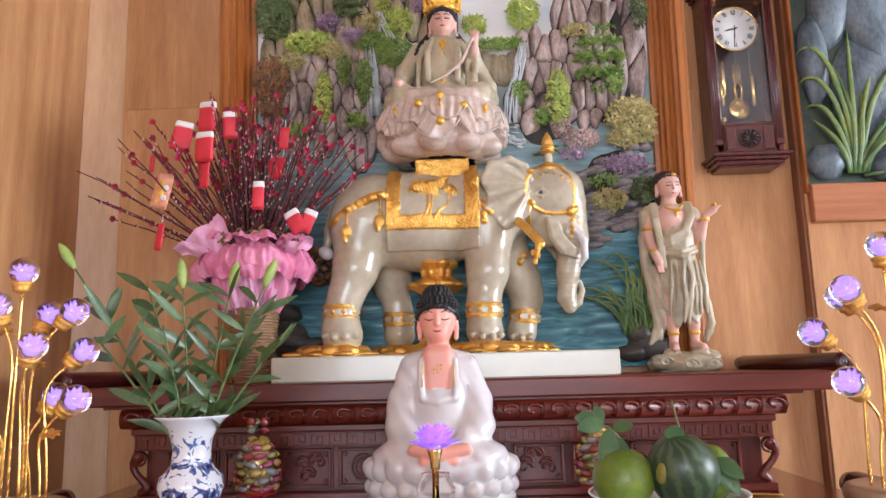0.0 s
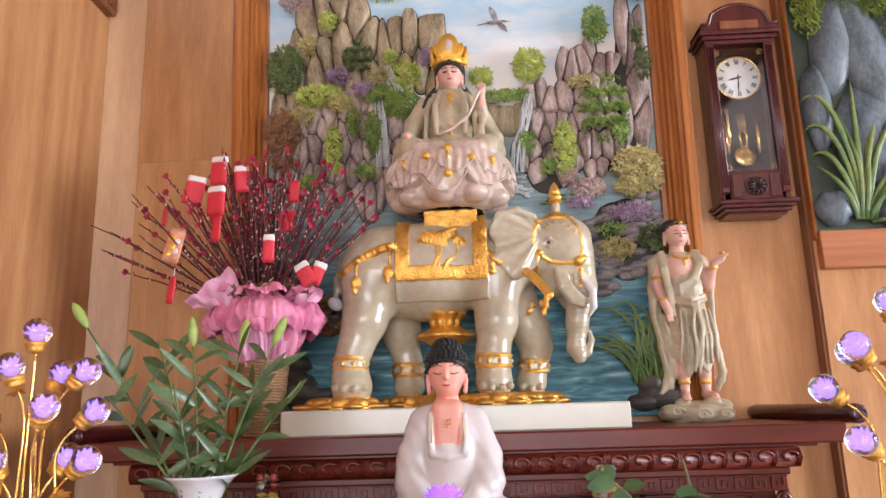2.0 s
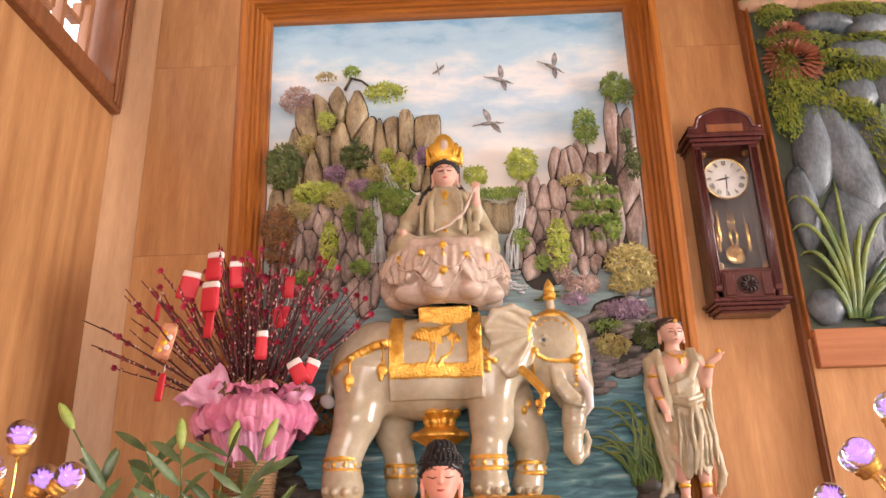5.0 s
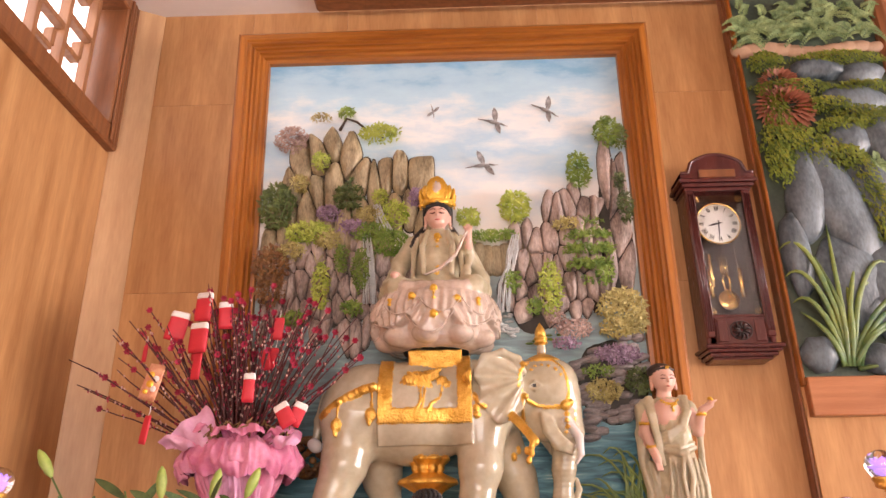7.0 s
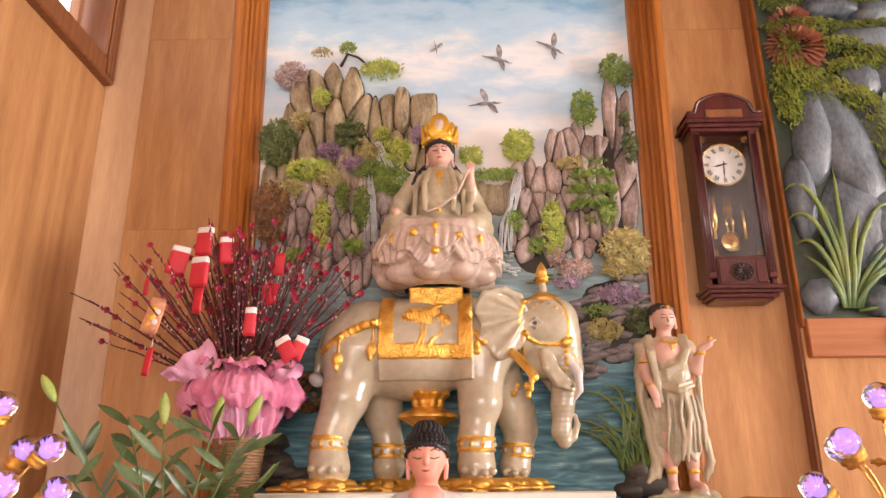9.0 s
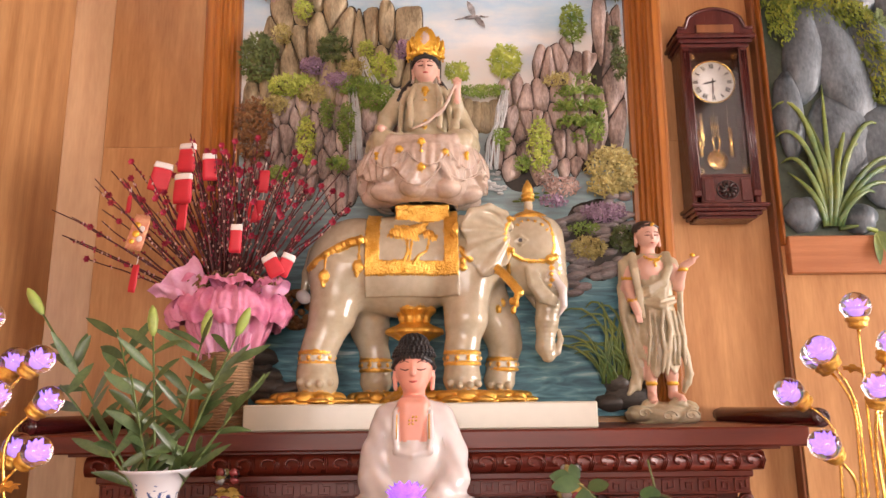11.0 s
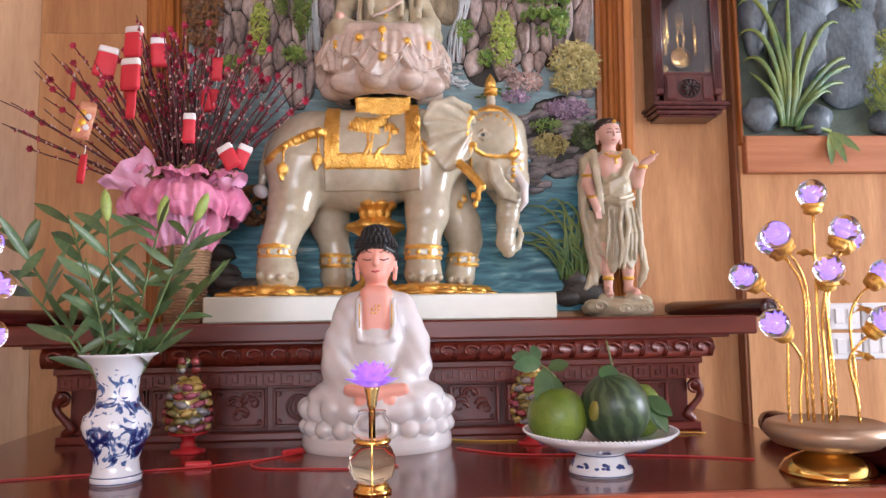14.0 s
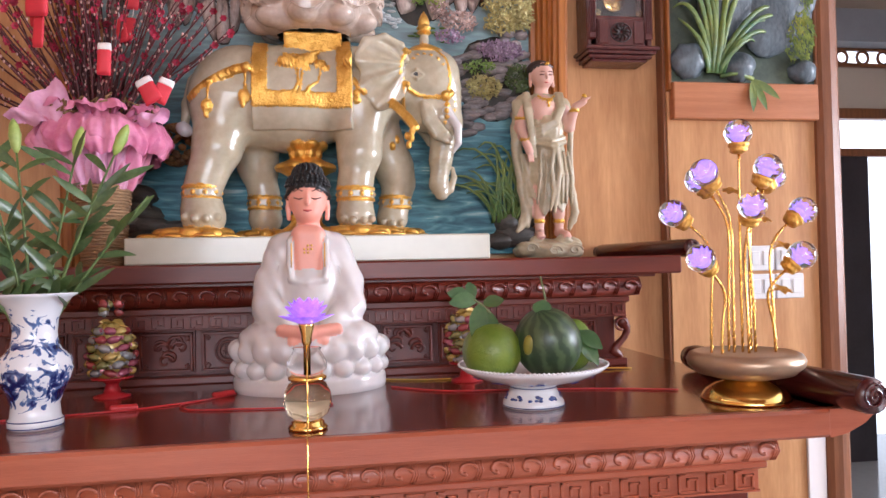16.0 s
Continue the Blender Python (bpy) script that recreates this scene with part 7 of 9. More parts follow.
for x, z, w, h, n, leaf, mat, dep, sh in (
        (0.25, 2.815, 0.052, 0.058, 260, 0.018, LEAF_LIGHT, 0.03, "ball"), (0.083, 2.775, 0.04, 0.036, 160, 0.016, LEAF_LIGHT, 0.025, "ball"), (0.49, 2.955, 0.042, 0.07, 190, 0.017, LEAF_MID, 0.03, "ball"),
        (0.61, 3.105, 0.05, 0.058, 190, 0.017, LEAF_MID, 0.03, "ball"), (0.655, 3.085, 0.025, 0.045, 80, 0.016, LEAF_DARK, 0.03, "ball"), (0.645, 2.80, 0.028, 0.06, 120, 0.015, LEAF_DARK, 0.05, "ball"),
        (0.505, 2.64, 0.085, 0.10, 420, 0.018, LEAF_MID, 0.06, "tiers"), (0.36, 2.50, 0.038, 0.10, 260, 0.016, LEAF_LIGHT, 0.055, "ball"), (0.60, 2.43, 0.08, 0.065, 380, 0.018, LEAF_YELLOW, 0.05, "ball"),
        (0.645, 2.38, 0.03, 0.04, 120, 0.017, LEAF_YELLOW, 0.05, "ball"), (0.17, 2.705, 0.09, 0.022, 190, 0.014, LEAF_MID, 0.02, "ball"), (0.57, 2.27, 0.075, 0.030, 260, 0.013, LEAF_PLUM, 0.045, "ball"),
        (0.43, 2.36, 0.06, 0.032, 190, 0.014, LEAF_PINK, 0.045, "ball"), (0.37, 2.40, 0.03, 0.03, 80, 0.014, LEAF_PINK, 0.045, "ball"), (0.635, 2.18, 0.045, 0.045, 230, 0.013, LEAF_DARK, 0.045, "ball"),
        (0.515, 2.15, 0.055, 0.035, 230, 0.014, LEAF_YELLOW, 0.04, "ball"), (0.50, 2.215, 0.05, 0.018, 90, 0.013, LEAF_MID, 0.04, "ball"), (0.23, 2.53, 0.03, 0.04, 100, 0.014, LEAF_MID, 0.05, "ball"),
        (0.43, 2.74, 0.045, 0.02, 90, 0.014, LEAF_YELLOW, 0.055, "ball"), (-0.61, 2.835, 0.065, 0.085, 420, 0.017, LEAF_DARK, 0.05, "ball"), (-0.57, 3.105, 0.06, 0.05, 260, 0.014, LEAF_PINK, 0.04, "ball"),
        (-0.35, 2.86, 0.052, 0.062, 300, 0.016, LEAF_DARK, 0.045, "tiers"), (-0.24, 3.125, 0.075, 0.032, 200, 0.017, LEAF_LIGHT, 0.03, "tiers"), (-0.365, 3.215, 0.03, 0.018, 70, 0.015, LEAF_MID, 0.025, "ball"),
        (-0.455, 3.01, 0.032, 0.032, 130, 0.014, LEAF_LIGHT, 0.055, "ball"), (-0.49, 2.73, 0.085, 0.04, 300, 0.016, LEAF_LIGHT, 0.05, "ball"), (-0.195, 2.685, 0.065, 0.045, 260, 0.015, LEAF_MID, 0.05, "ball"),
        (-0.10, 2.855, 0.03, 0.035, 130, 0.014, LEAF_PLUM, 0.055, "ball"), (-0.275, 2.79, 0.045, 0.032, 160, 0.014, LEAF_YELLOW, 0.05, "ball"), (-0.18, 2.79, 0.05, 0.055, 240, 0.014, LEAF_LIGHT, 0.05, "ball"),
        (-0.62, 2.61, 0.06, 0.075, 330, 0.016, LEAF_RUST, 0.055, "ball"), (-0.62, 2.52, 0.05, 0.06, 200, 0.016, LEAF_RUST, 0.055, "ball"), (-0.44, 2.53, 0.028, 0.085, 220, 0.014, LEAF_LIGHT, 0.06, "ball"),
        (-0.30, 2.59, 0.03, 0.08, 220, 0.014, LEAF_MID, 0.06, "ball"), (-0.53, 2.415, 0.04, 0.028, 110, 0.014, LEAF_MID, 0.05, "ball"), (-0.33, 2.45, 0.035, 0.025, 100, 0.014, LEAF_MID, 0.05, "ball"),
        (-0.42, 2.80, 0.045, 0.03, 150, 0.014, LEAF_PLUM, 0.05, "ball"), (-0.53, 2.92, 0.035, 0.035, 110, 0.014, LEAF_YELLOW, 0.05, "ball"), (-0.46, 3.19, 0.04, 0.014, 60, 0.012, LEAF_YELLOW, 0.045, "ball"),
        (-0.27, 2.725, 0.07, 0.035, 260, 0.014, LEAF_MID, 0.05, "ball"), (-0.33, 2.745, 0.05, 0.028, 170, 0.014, LEAF_PLUM, 0.05, "ball"), (-0.42, 2.70, 0.05, 0.03, 170, 0.014, LEAF_YELLOW, 0.05, "ball"),
        (-0.235, 2.86, 0.025, 0.03, 90, 0.013, LEAF_LIGHT, 0.045, "ball"), (-0.37, 2.63, 0.022, 0.05, 120, 0.013, LEAF_MID, 0.055, "ball"), (-0.55, 2.66, 0.05, 0.03, 150, 0.014, LEAF_YELLOW, 0.055, "ball"),
        (0.30, 2.44, 0.025, 0.03, 80, 0.013, LEAF_MID, 0.05, "ball"), (0.58, 2.36, 0.06, 0.03, 200, 0.015, LEAF_YELLOW, 0.05, "ball"), (0.40, 2.31, 0.045, 0.02, 110, 0.013, LEAF_PLUM, 0.045, "ball"),
        (0.55, 2.55, 0.03, 0.04, 110, 0.014, LEAF_MID, 0.06, "ball"), (0.63, 2.90, 0.022, 0.03, 70, 0.013, LEAF_DARK, 0.055, "ball"), (0.47, 2.03, 0.0, 0.0, 0, 0, LEAF_MID, 0, "ball")):
    if n:
        flakes(int(n * 1.8), (x, -0.020, zl(z)), (w * 1.08, h * 1.08), leaf * 0.92, MURAL, mat, "tree_crown" if sh == "tiers" or mat is LEAF_LIGHT and z > 2.75 else "bush", dep, sh)
# reeds at the water's edge
for i in range(40):
    x0 = 0.60 + random.uniform(-0.06, 0.05)
    top = random.uniform(0.10, 0.27)
    lean = random.uniform(-0.22, 0.05) if i < 30 else random.uniform(0.0, 0.07)
    pts = [(x0 + lean * t ** 1.4, -0.025 - 0.02 * math.sin(3.1 * t), zl(1.70) + top * math.sin(t * (1.57 if lean > -0.1 else 1.95))) for t in np.linspace(0, 1, 8)]
    part("reed", Shape().tube(pts, [0.004, 0.0045, 0.005, 0.005, 0.0045, 0.004, 0.003, 0.001], 5, flat=0.5, up=(0, -1, 0)), REED_PAINT, MURAL)
pads = Shape()
for i in range(14):
    pads.ball((random.uniform(0.28, 0.40), -0.003, zl(random.uniform(2.30, 2.35))), (random.uniform(0.008, 0.018), 0.004, 0.004), 8, 5)
tagged(part("lily_pad", pads, LEAF_MID, MURAL), kind="stuff")
# birds
for x, z, tilt, sc in ((0.19, 3.17, 18, 1.0), (0.39, 3.215, 30, 1.0), (0.14, 2.99, -4, 1.05), (-0.04, 3.225, 80, 0.55)):
    s = Shape()
    s.ball((0, -0.006, 0), (0.030, 0.006, 0.007), 10, 6)
    s.tube([(0.026, -0.006, 0.002), (0.042, -0.006, -0.002), (0.056, -0.006, -0.002)], [0.004, 0.0025, 0.001], 5)
    s.tube([(-0.028, -0.006, 0), (-0.060, -0.006, -0.004)], [0.003, 0.001], 5)
    s.leaf((0.008, -0.008, 0), (-0.35, -0.3, 0.9), 0.062, 0.022, (0, -1, 0), 0.1)
    s.leaf((0.008, -0.008, 0), (0.55, -0.3, -0.8), 0.055, 0.020, (0, -1, 0), 0.1)
    b = part("bird", s, BIRD_PAINT, MURAL, "grey flying crane")
    b.matrix_local = Matrix.Translation((x, -0.002, zl(z))) @ pose(0, 0, 0, 0, tilt, 0) @ Matrix.Scale(sc, 4)


# ---- things on the offering altar ----
TZ = 1.27


def blue_pattern():
    """White porcelain with cobalt brushwork: lotus flowers, leaves and a dark pond band, by height."""
    m = bpy.data.materials.new("blue_and_white_porcelain")
    m.use_nodes = True
    n, l = m.node_tree.nodes, m.node_tree.links
    b = n["Principled BSDF"]
    b.inputs["Roughness"].default_value = 0.1
    b.inputs["Coat Weight"].default_value = 0.6
    tc = n.new("ShaderNodeTexCoord")
    nz = n.new("ShaderNodeTexNoise")
    nz.inputs["Scale"].default_value = 40
    nz.inputs["Detail"].default_value = 3
    nz.inputs["Distortion"].default_value = 1.4
    l.new(tc.outputs["Object"], nz.inputs["Vector"])
    sep = n.new("ShaderNodeSeparateXYZ")
    l.new(tc.outputs["Object"], sep.inputs[0])
    band = n.new("ShaderNodeValToRGB")
    e = band.color_ramp.elements
    e[0].position, e[0].color = 0.0, (0.0, 0.0, 0.0, 1)
    e[1].position, e[1].color = 1.0, (0.0, 0.0, 0.0, 1)
    for pos, v in ((0.05, 0.0), (0.13, 0.08), (0.20, 0.33), (0.34, 0.42), (0.42, 0.28), (0.52, 0.20), (0.62, 0.32), (0.70, 0.20), (0.84, 0.24), (0.92, 0.0)):
        q = e.new(pos)
        q.color = (v, v, v, 1)
    mr = n.new("ShaderNodeMapRange")
    mr.inputs["From Max"].default_value = 0.25
    l.new(sep.outputs["Z"], mr.inputs["Value"])
    l.new(mr.outputs[0], band.inputs["Fac"])
    add = n.new("ShaderNodeMath")
    add.operation = "ADD"
    l.new(nz.outputs["Fac"], add.inputs[0])
    l.new(band.outputs["Color"], add.inputs[1])
    thr = n.new("ShaderNodeMapRange")
    thr.inputs["From Min"].default_value, thr.inputs["From Max"].default_value = 0.765, 0.795
    l.new(add.outputs[0], thr.inputs["Value"])
    tone = n.new("ShaderNodeValToRGB")
    tone.color_ramp.elements[0].color = (0.16, 0.26, 0.52, 1)
    tone.color_ramp.elements[1].color = (0.008, 0.014, 0.10, 1)
    tone.color_ramp.elements[0].position, tone.color_ramp.elements[1].position = 0.74, 0.92
    l.new(add.outputs[0], tone.inputs["Fac"])
    mx = n.new("ShaderNodeMix")
    mx.data_type = "RGBA"
    l.new(thr.outputs[0], mx.inputs["Factor"])
    mx.inputs["A"].default_value = (0.74, 0.76, 0.80, 1)
    l.new(tone.outputs["Color"], mx.inputs["B"])
    l.new(mx.outputs["Result"], b.inputs["Base Color"])
    return m


BLUE_WHITE = blue_pattern()
STEM_GREEN = material("lily_stem_green", (0.10, 0.16, 0.04), 0.45, var=0.2, scale=20)
LILY_LEAF = material("lily_leaf_green", (0.028, 0.062, 0.018), 0.4, scale=14, color2=(0.115, 0.175, 0.06), per_object=0.35, coat=0.15)
LILY_BUD = material("lily_bud_green", (0.22, 0.32, 0.06), 0.4, scale=12, color2=(0.42, 0.50, 0.14), per_object=0.2)

vase = thing("porcelain_vase", (-0.556, 1.965, TZ), "blue and white porcelain vase on the offering altar", "vase")
vp = [(0.0, 0.002), (0.044, 0.0), (0.048, 0.004), (0.0485, 0.016), (0.044, 0.022), (0.042, 0.045), (0.050, 0.068), (0.062, 0.092), (0.066, 0.112), (0.062, 0.132), (0.048, 0.146), (0.041, 0.156),
      (0.0385, 0.180), (0.041, 0.205), (0.050, 0.228), (0.066, 0.245), (0.0755, 0.251), (0.0755, 0.2535), (0.064, 0.248), (0.046, 0.226), (0.036, 0.200), (0.034, 0.17)]
part("body", Shape().lathe(vp, seg=48), BLUE_WHITE, vase)
ringm = Shape()
for z, r in ((0.017, 0.0487), (0.005, 0.0482)):
    ringm.tube([(r * math.cos(a), r * math.sin(a), z) for a in np.linspace(0, 2 * math.pi, 41)], 0.0012, 5)
part("painted_ring", ringm, BLUE_GLAZE, vase)

random.seed(5)
lilies = thing("lily_bunch", (-0.556, 1.965, TZ + 0.22), "green lily stems with closed buds in the porcelain vase", "flowers")
tips = [(-0.25, -0.03, 0.345, True), (-0.13, 0.05, 0.32, False), (-0.03, 0.0, 0.30, True), (0.055, 0.06, 0.30, True), (0.14, 0.02, 0.30, True), (0.20, 0.03, 0.22, False), (-0.19, -0.05, 0.20, False),
        (0.09, 0.07, 0.23, False), (-0.05, -0.05, 0.22, False)]
for dx, dy, h, bud in tips:
    pts = []
    for k in range(9):
        t = k / 8
        pts.append((dx * (0.12 + 0.88 * t ** 1.15), dy * (0.2 + 0.8 * t), -0.04 + (h + 0.04) * t))
    st = part("stem", Shape().tube(pts, [0.0034 - 0.0014 * k / 8 for k in range(9)], 7), STEM_GREEN, lilies)
    for j in range(11):
        t = random.uniform(0.15, 0.97)
        i = min(7, int(t * 8))
        p = Vector(pts[i]).lerp(Vector(pts[i + 1]), t * 8 - i)
        a = random.uniform(0, 2 * math.pi)
        up = random.uniform(0.25, 1.3)
        w = Vector((math.cos(a) + dx * 1.5, math.sin(a) * 0.8, up))
        part("leaf", Shape().leaf(p, w, random.uniform(0.065, 0.115), random.uniform(0.014, 0.023), (random.uniform(-0.7, 0.7), -1, 0.5), random.uniform(-0.05, 0.30), n=6, fold=0.3), LILY_LEAF, st)
    if bud:
        e, d = Vector(pts[-1]), (Vector(pts[-1]) - Vector(pts[-3])).normalized()
        s = Shape().tube([e, e + d * 0.012, e + d * 0.035, e + d * 0.055, e + d * 0.066], [0.003, 0.0085, 0.0115, 0.008, 0.002], 10)
        part("bud", s, LILY_BUD, st, "pale green closed lily bud")

# footed fruit dish
dish = thing("footed_dish", (0.405, 1.925, TZ), "white porcelain footed dish with blue brushwork", "dish")
dp = [(0.0, 0.004), (0.060, 0.0), (0.064, 0.003), (0.062, 0.012), (0.050, 0.030), (0.047, 0.042), (0.075, 0.050), (0.115, 0.060), (0.142, 0.074), (0.152, 0.083), (0.151, 0.086), (0.140, 0.081), (0.110, 0.069), (0.07, 0.060), (0.0, 0.056)]
part("bowl", Shape().lathe(dp, seg=56), PORCELAIN, dish)
rim = Shape()
for i in range(110):
    a = 2 * math.pi * i / 110
    rim.ball((0.1515 * math.cos(a), 0.1515 * math.sin(a), 0.0855), 0.0026, 6, 4)
part("beaded_rim", rim, PORCELAIN, dish)
for i in range(9):
    a = 2 * math.pi * i / 9 + 0.3
    s = Shape()
    for j in range(7):
        s.ball((random.uniform(-0.012, 0.012), 0, random.uniform(-0.005, 0.005)), (0.005, 0.0012, 0.003), 8, 5)
    o = part("brushed_mark", s, BLUE_GLAZE, dish, "blue brushed flower mark")
    o.matrix_local = Matrix.Translation((0.118 * math.cos(a), 0.118 * math.sin(a), 0.0595)) @ pose(0, 0, 0, 0, 0, math.degrees(a) + 90) @ pose(0, 0, 0, 68, 0, 0)
    o2 = part("brushed_mark", s.mesh("mark"), BLUE_GLAZE, dish, "blue brushed flower mark")
    o2.matrix_local = Matrix.Translation((0.0555 * math.cos(a), 0.0555 * math.sin(a), 0.022)) @ pose(0, 0, 0, 0, 0, math.degrees(a) + 90) @ pose(0, 0, 0, -25, 0, 0)
fr = Shape()
for z, r in ((0.004, 0.0638), (0.040, 0.0480)):
    fr.tube([(r * math.cos(a), r * math.sin(a), z) for a in np.linspace(0, 2 * math.pi, 41)], 0.0011, 5)
part("painted_ring", fr, BLUE_GLAZE, dish)

POMELO = material("pomelo_rind", (0.085, 0.15, 0.012), 0.38, scale=7, color2=(0.20, 0.27, 0.03), bump=0.35, bump_scale=180, coat=0.1)
FRUIT_STEM = material("dry_green_stem", (0.16, 0.18, 0.07), 0.6, var=0.25, scale=30)


def melon_skin():
    m = material("watermelon_rind", (0.020, 0.042, 0.018), 0.38, scale=9, color2=(0.075, 0.115, 0.05), coat=0.08)
    n, l = m.node_tree.nodes, m.node_tree.links
    tc = [x for x in n if x.type == "TEX_COORD"][0]
    ramp = [x for x in n if x.type == "VALTORGB"][0]
    sep = n.new("ShaderNodeSeparateXYZ")
    l.new(tc.outputs["Object"], sep.inputs[0])
    at2 = n.new("ShaderNodeMath")
    at2.operation = "ARCTAN2"
    l.new(sep.outputs["Y"], at2.inputs[0])
    l.new(sep.outputs["X"], at2.inputs[1])
    nz = n.new("ShaderNodeTexNoise")
    nz.inputs["Scale"].default_value = 45
    l.new(tc.outputs["Object"], nz.inputs["Vector"])
    ad = n.new("ShaderNodeMath")
    ad.operation = "MULTIPLY_ADD"
    ad.inputs[1].default_value = 0.55
    l.new(nz.outputs["Fac"], ad.inputs[0])
    l.new(at2.outputs[0], ad.inputs[2])
    ml = n.new("ShaderNodeMath")
    ml.operation = "MULTIPLY"
    ml.inputs[1].default_value = 13
    l.new(ad.outputs[0], ml.inputs[0])
    sn = n.new("ShaderNodeMath")
    sn.operation = "SINE"
    l.new(ml.outputs[0], sn.inputs[0])
    rg = n.new("ShaderNodeMapRange")
    rg.inputs["From Min"].default_value, rg.inputs["From Max"].default_value = -0.6, 0.9
    rg.inputs["To Min"].default_value, rg.inputs["To Max"].default_value = 0.35, 0.62
    l.new(sn.outputs[0], rg.inputs["Value"])
    l.new(rg.outputs[0], ramp.inputs["Fac"])
    return m


MELON = melon_skin()
YELLOW_SPOT = material("yellow_ground_spot", (0.22, 0.20, 0.03), 0.4, var=0.15, scale=20)
FRUIT_LEAF = material("citrus_leaf", (0.025, 0.075, 0.02), 0.35, scale=14, color2=(0.07, 0.14, 0.04), coat=0.2, per_object=0.2)
pom = thing("pomelo", (0.318, 1.915, TZ + 0.060), "round green pomelo with stem and leaves on the dish", "fruit")
part("fruit", Shape().lathe([(0.0, 0.001), (0.022, 0.0), (0.046, 0.014), (0.058, 0.038), (0.060, 0.058), (0.055, 0.080), (0.040, 0.100), (0.020, 0.110), (0.0, 0.111)], seg=36), POMELO, pom)
tw = part("twig", Shape().tube([(0.005, 0, 0.108), (0.0, 0.0, 0.13), (-0.02, 0, 0.15), (-0.045, 0, 0.165)], [0.003, 0.0028, 0.0024, 0.002], 7), FRUIT_STEM, pom)
for p, w, ln, wd in (((-0.02, 0, 0.15), (-0.25, -0.3, -0.9), 0.072, 0.040), ((-0.005, 0, 0.135), (0.12, -0.4, -0.8), 0.075, 0.030), ((-0.03, 0, 0.158), (-0.9, -0.3, 0.1), 0.062, 0.034),
                     ((-0.045, 0, 0.165), (-0.8, -0.2, 0.3), 0.05, 0.03), ((-0.015, 0, 0.15), (0.6, -0.3, 0.25), 0.045, 0.026), ((-0.035, 0, 0.163), (-0.2, 0.2, 0.8), 0.04, 0.024)):
    part("leaf", Shape().leaf(p, w, ln, wd, (0.1, -1, 0.3), 0.15, n=7, fold=0.2), FRUIT_LEAF, tw)
mel = thing("watermelon", (0.432, 1.905, TZ + 0.058), "dark green striped watermelon on the dish", "fruit")
mf = part("fruit", Shape().ball((0, 0, 0), (0.068, 0.066, 0.073), 36, 22), MELON, mel)
mf.matrix_local = pose(0, 0, 0.071, 14, -20, 0)
part("ground_spot", Shape().ball((-0.052, -0.040, 0.072), (0.012, 0.006, 0.020), 12, 8, rot=(0, 10, -52)), YELLOW_SPOT, mel, "yellow ground spot")
part("top_leaf", Shape().leaf((-0.02, -0.02, 0.128), (0.1, -0.2, 1), 0.04, 0.04, (0, -1, 0.2), 0.2, n=6, fold=0.15), FRUIT_LEAF, mel)
part("top_leaf", Shape().leaf((-0.035, -0.01, 0.12), (0.8, -0.2, 0.5), 0.05, 0.035, (0, -1, 0.4), 0.2, n=6, fold=0.15), FRUIT_LEAF, mel)
part("stem", Shape().tube([(0.0, 0.0, 0.135), (-0.004, 0, 0.165), (-0.012, 0.0, 0.205)], [0.003, 0.0024, 0.002], 7), FRUIT_STEM, mel)
gua = thing("green_fruit", (0.500, 1.955, TZ + 0.062), "smaller green fruit behind the watermelon", "fruit")
part("fruit", Shape().ball((0, 0, 0.055), (0.045, 0.045, 0.055), 26, 16, 0, 0.06), POMELO, gua)
for w, ln in (((0.45, -0.4, -0.8), 0.07), ((0.3, -0.5, -0.9), 0.06), ((0.7, -0.3, -0.4), 0.055)):
    part("leaf", Shape().leaf((0.0, -0.040, 0.085), w, ln, 0.036, (0.3, -1, 0.3), 0.15, n=6, fold=0.2), FRUIT_LEAF, gua)

# ---- crystal lotus lamps ----
URN = material("champagne_lacquer", (0.42, 0.29, 0.19), 0.32, 0.55, var=0.08, scale=8)
CRYSTAL_GLOW = material("violet_led_core", (0.4, 0.2, 0.9), 0.4, var=0.1, emit=(0.50, 0.32, 1.0), emit_strength=0.95)


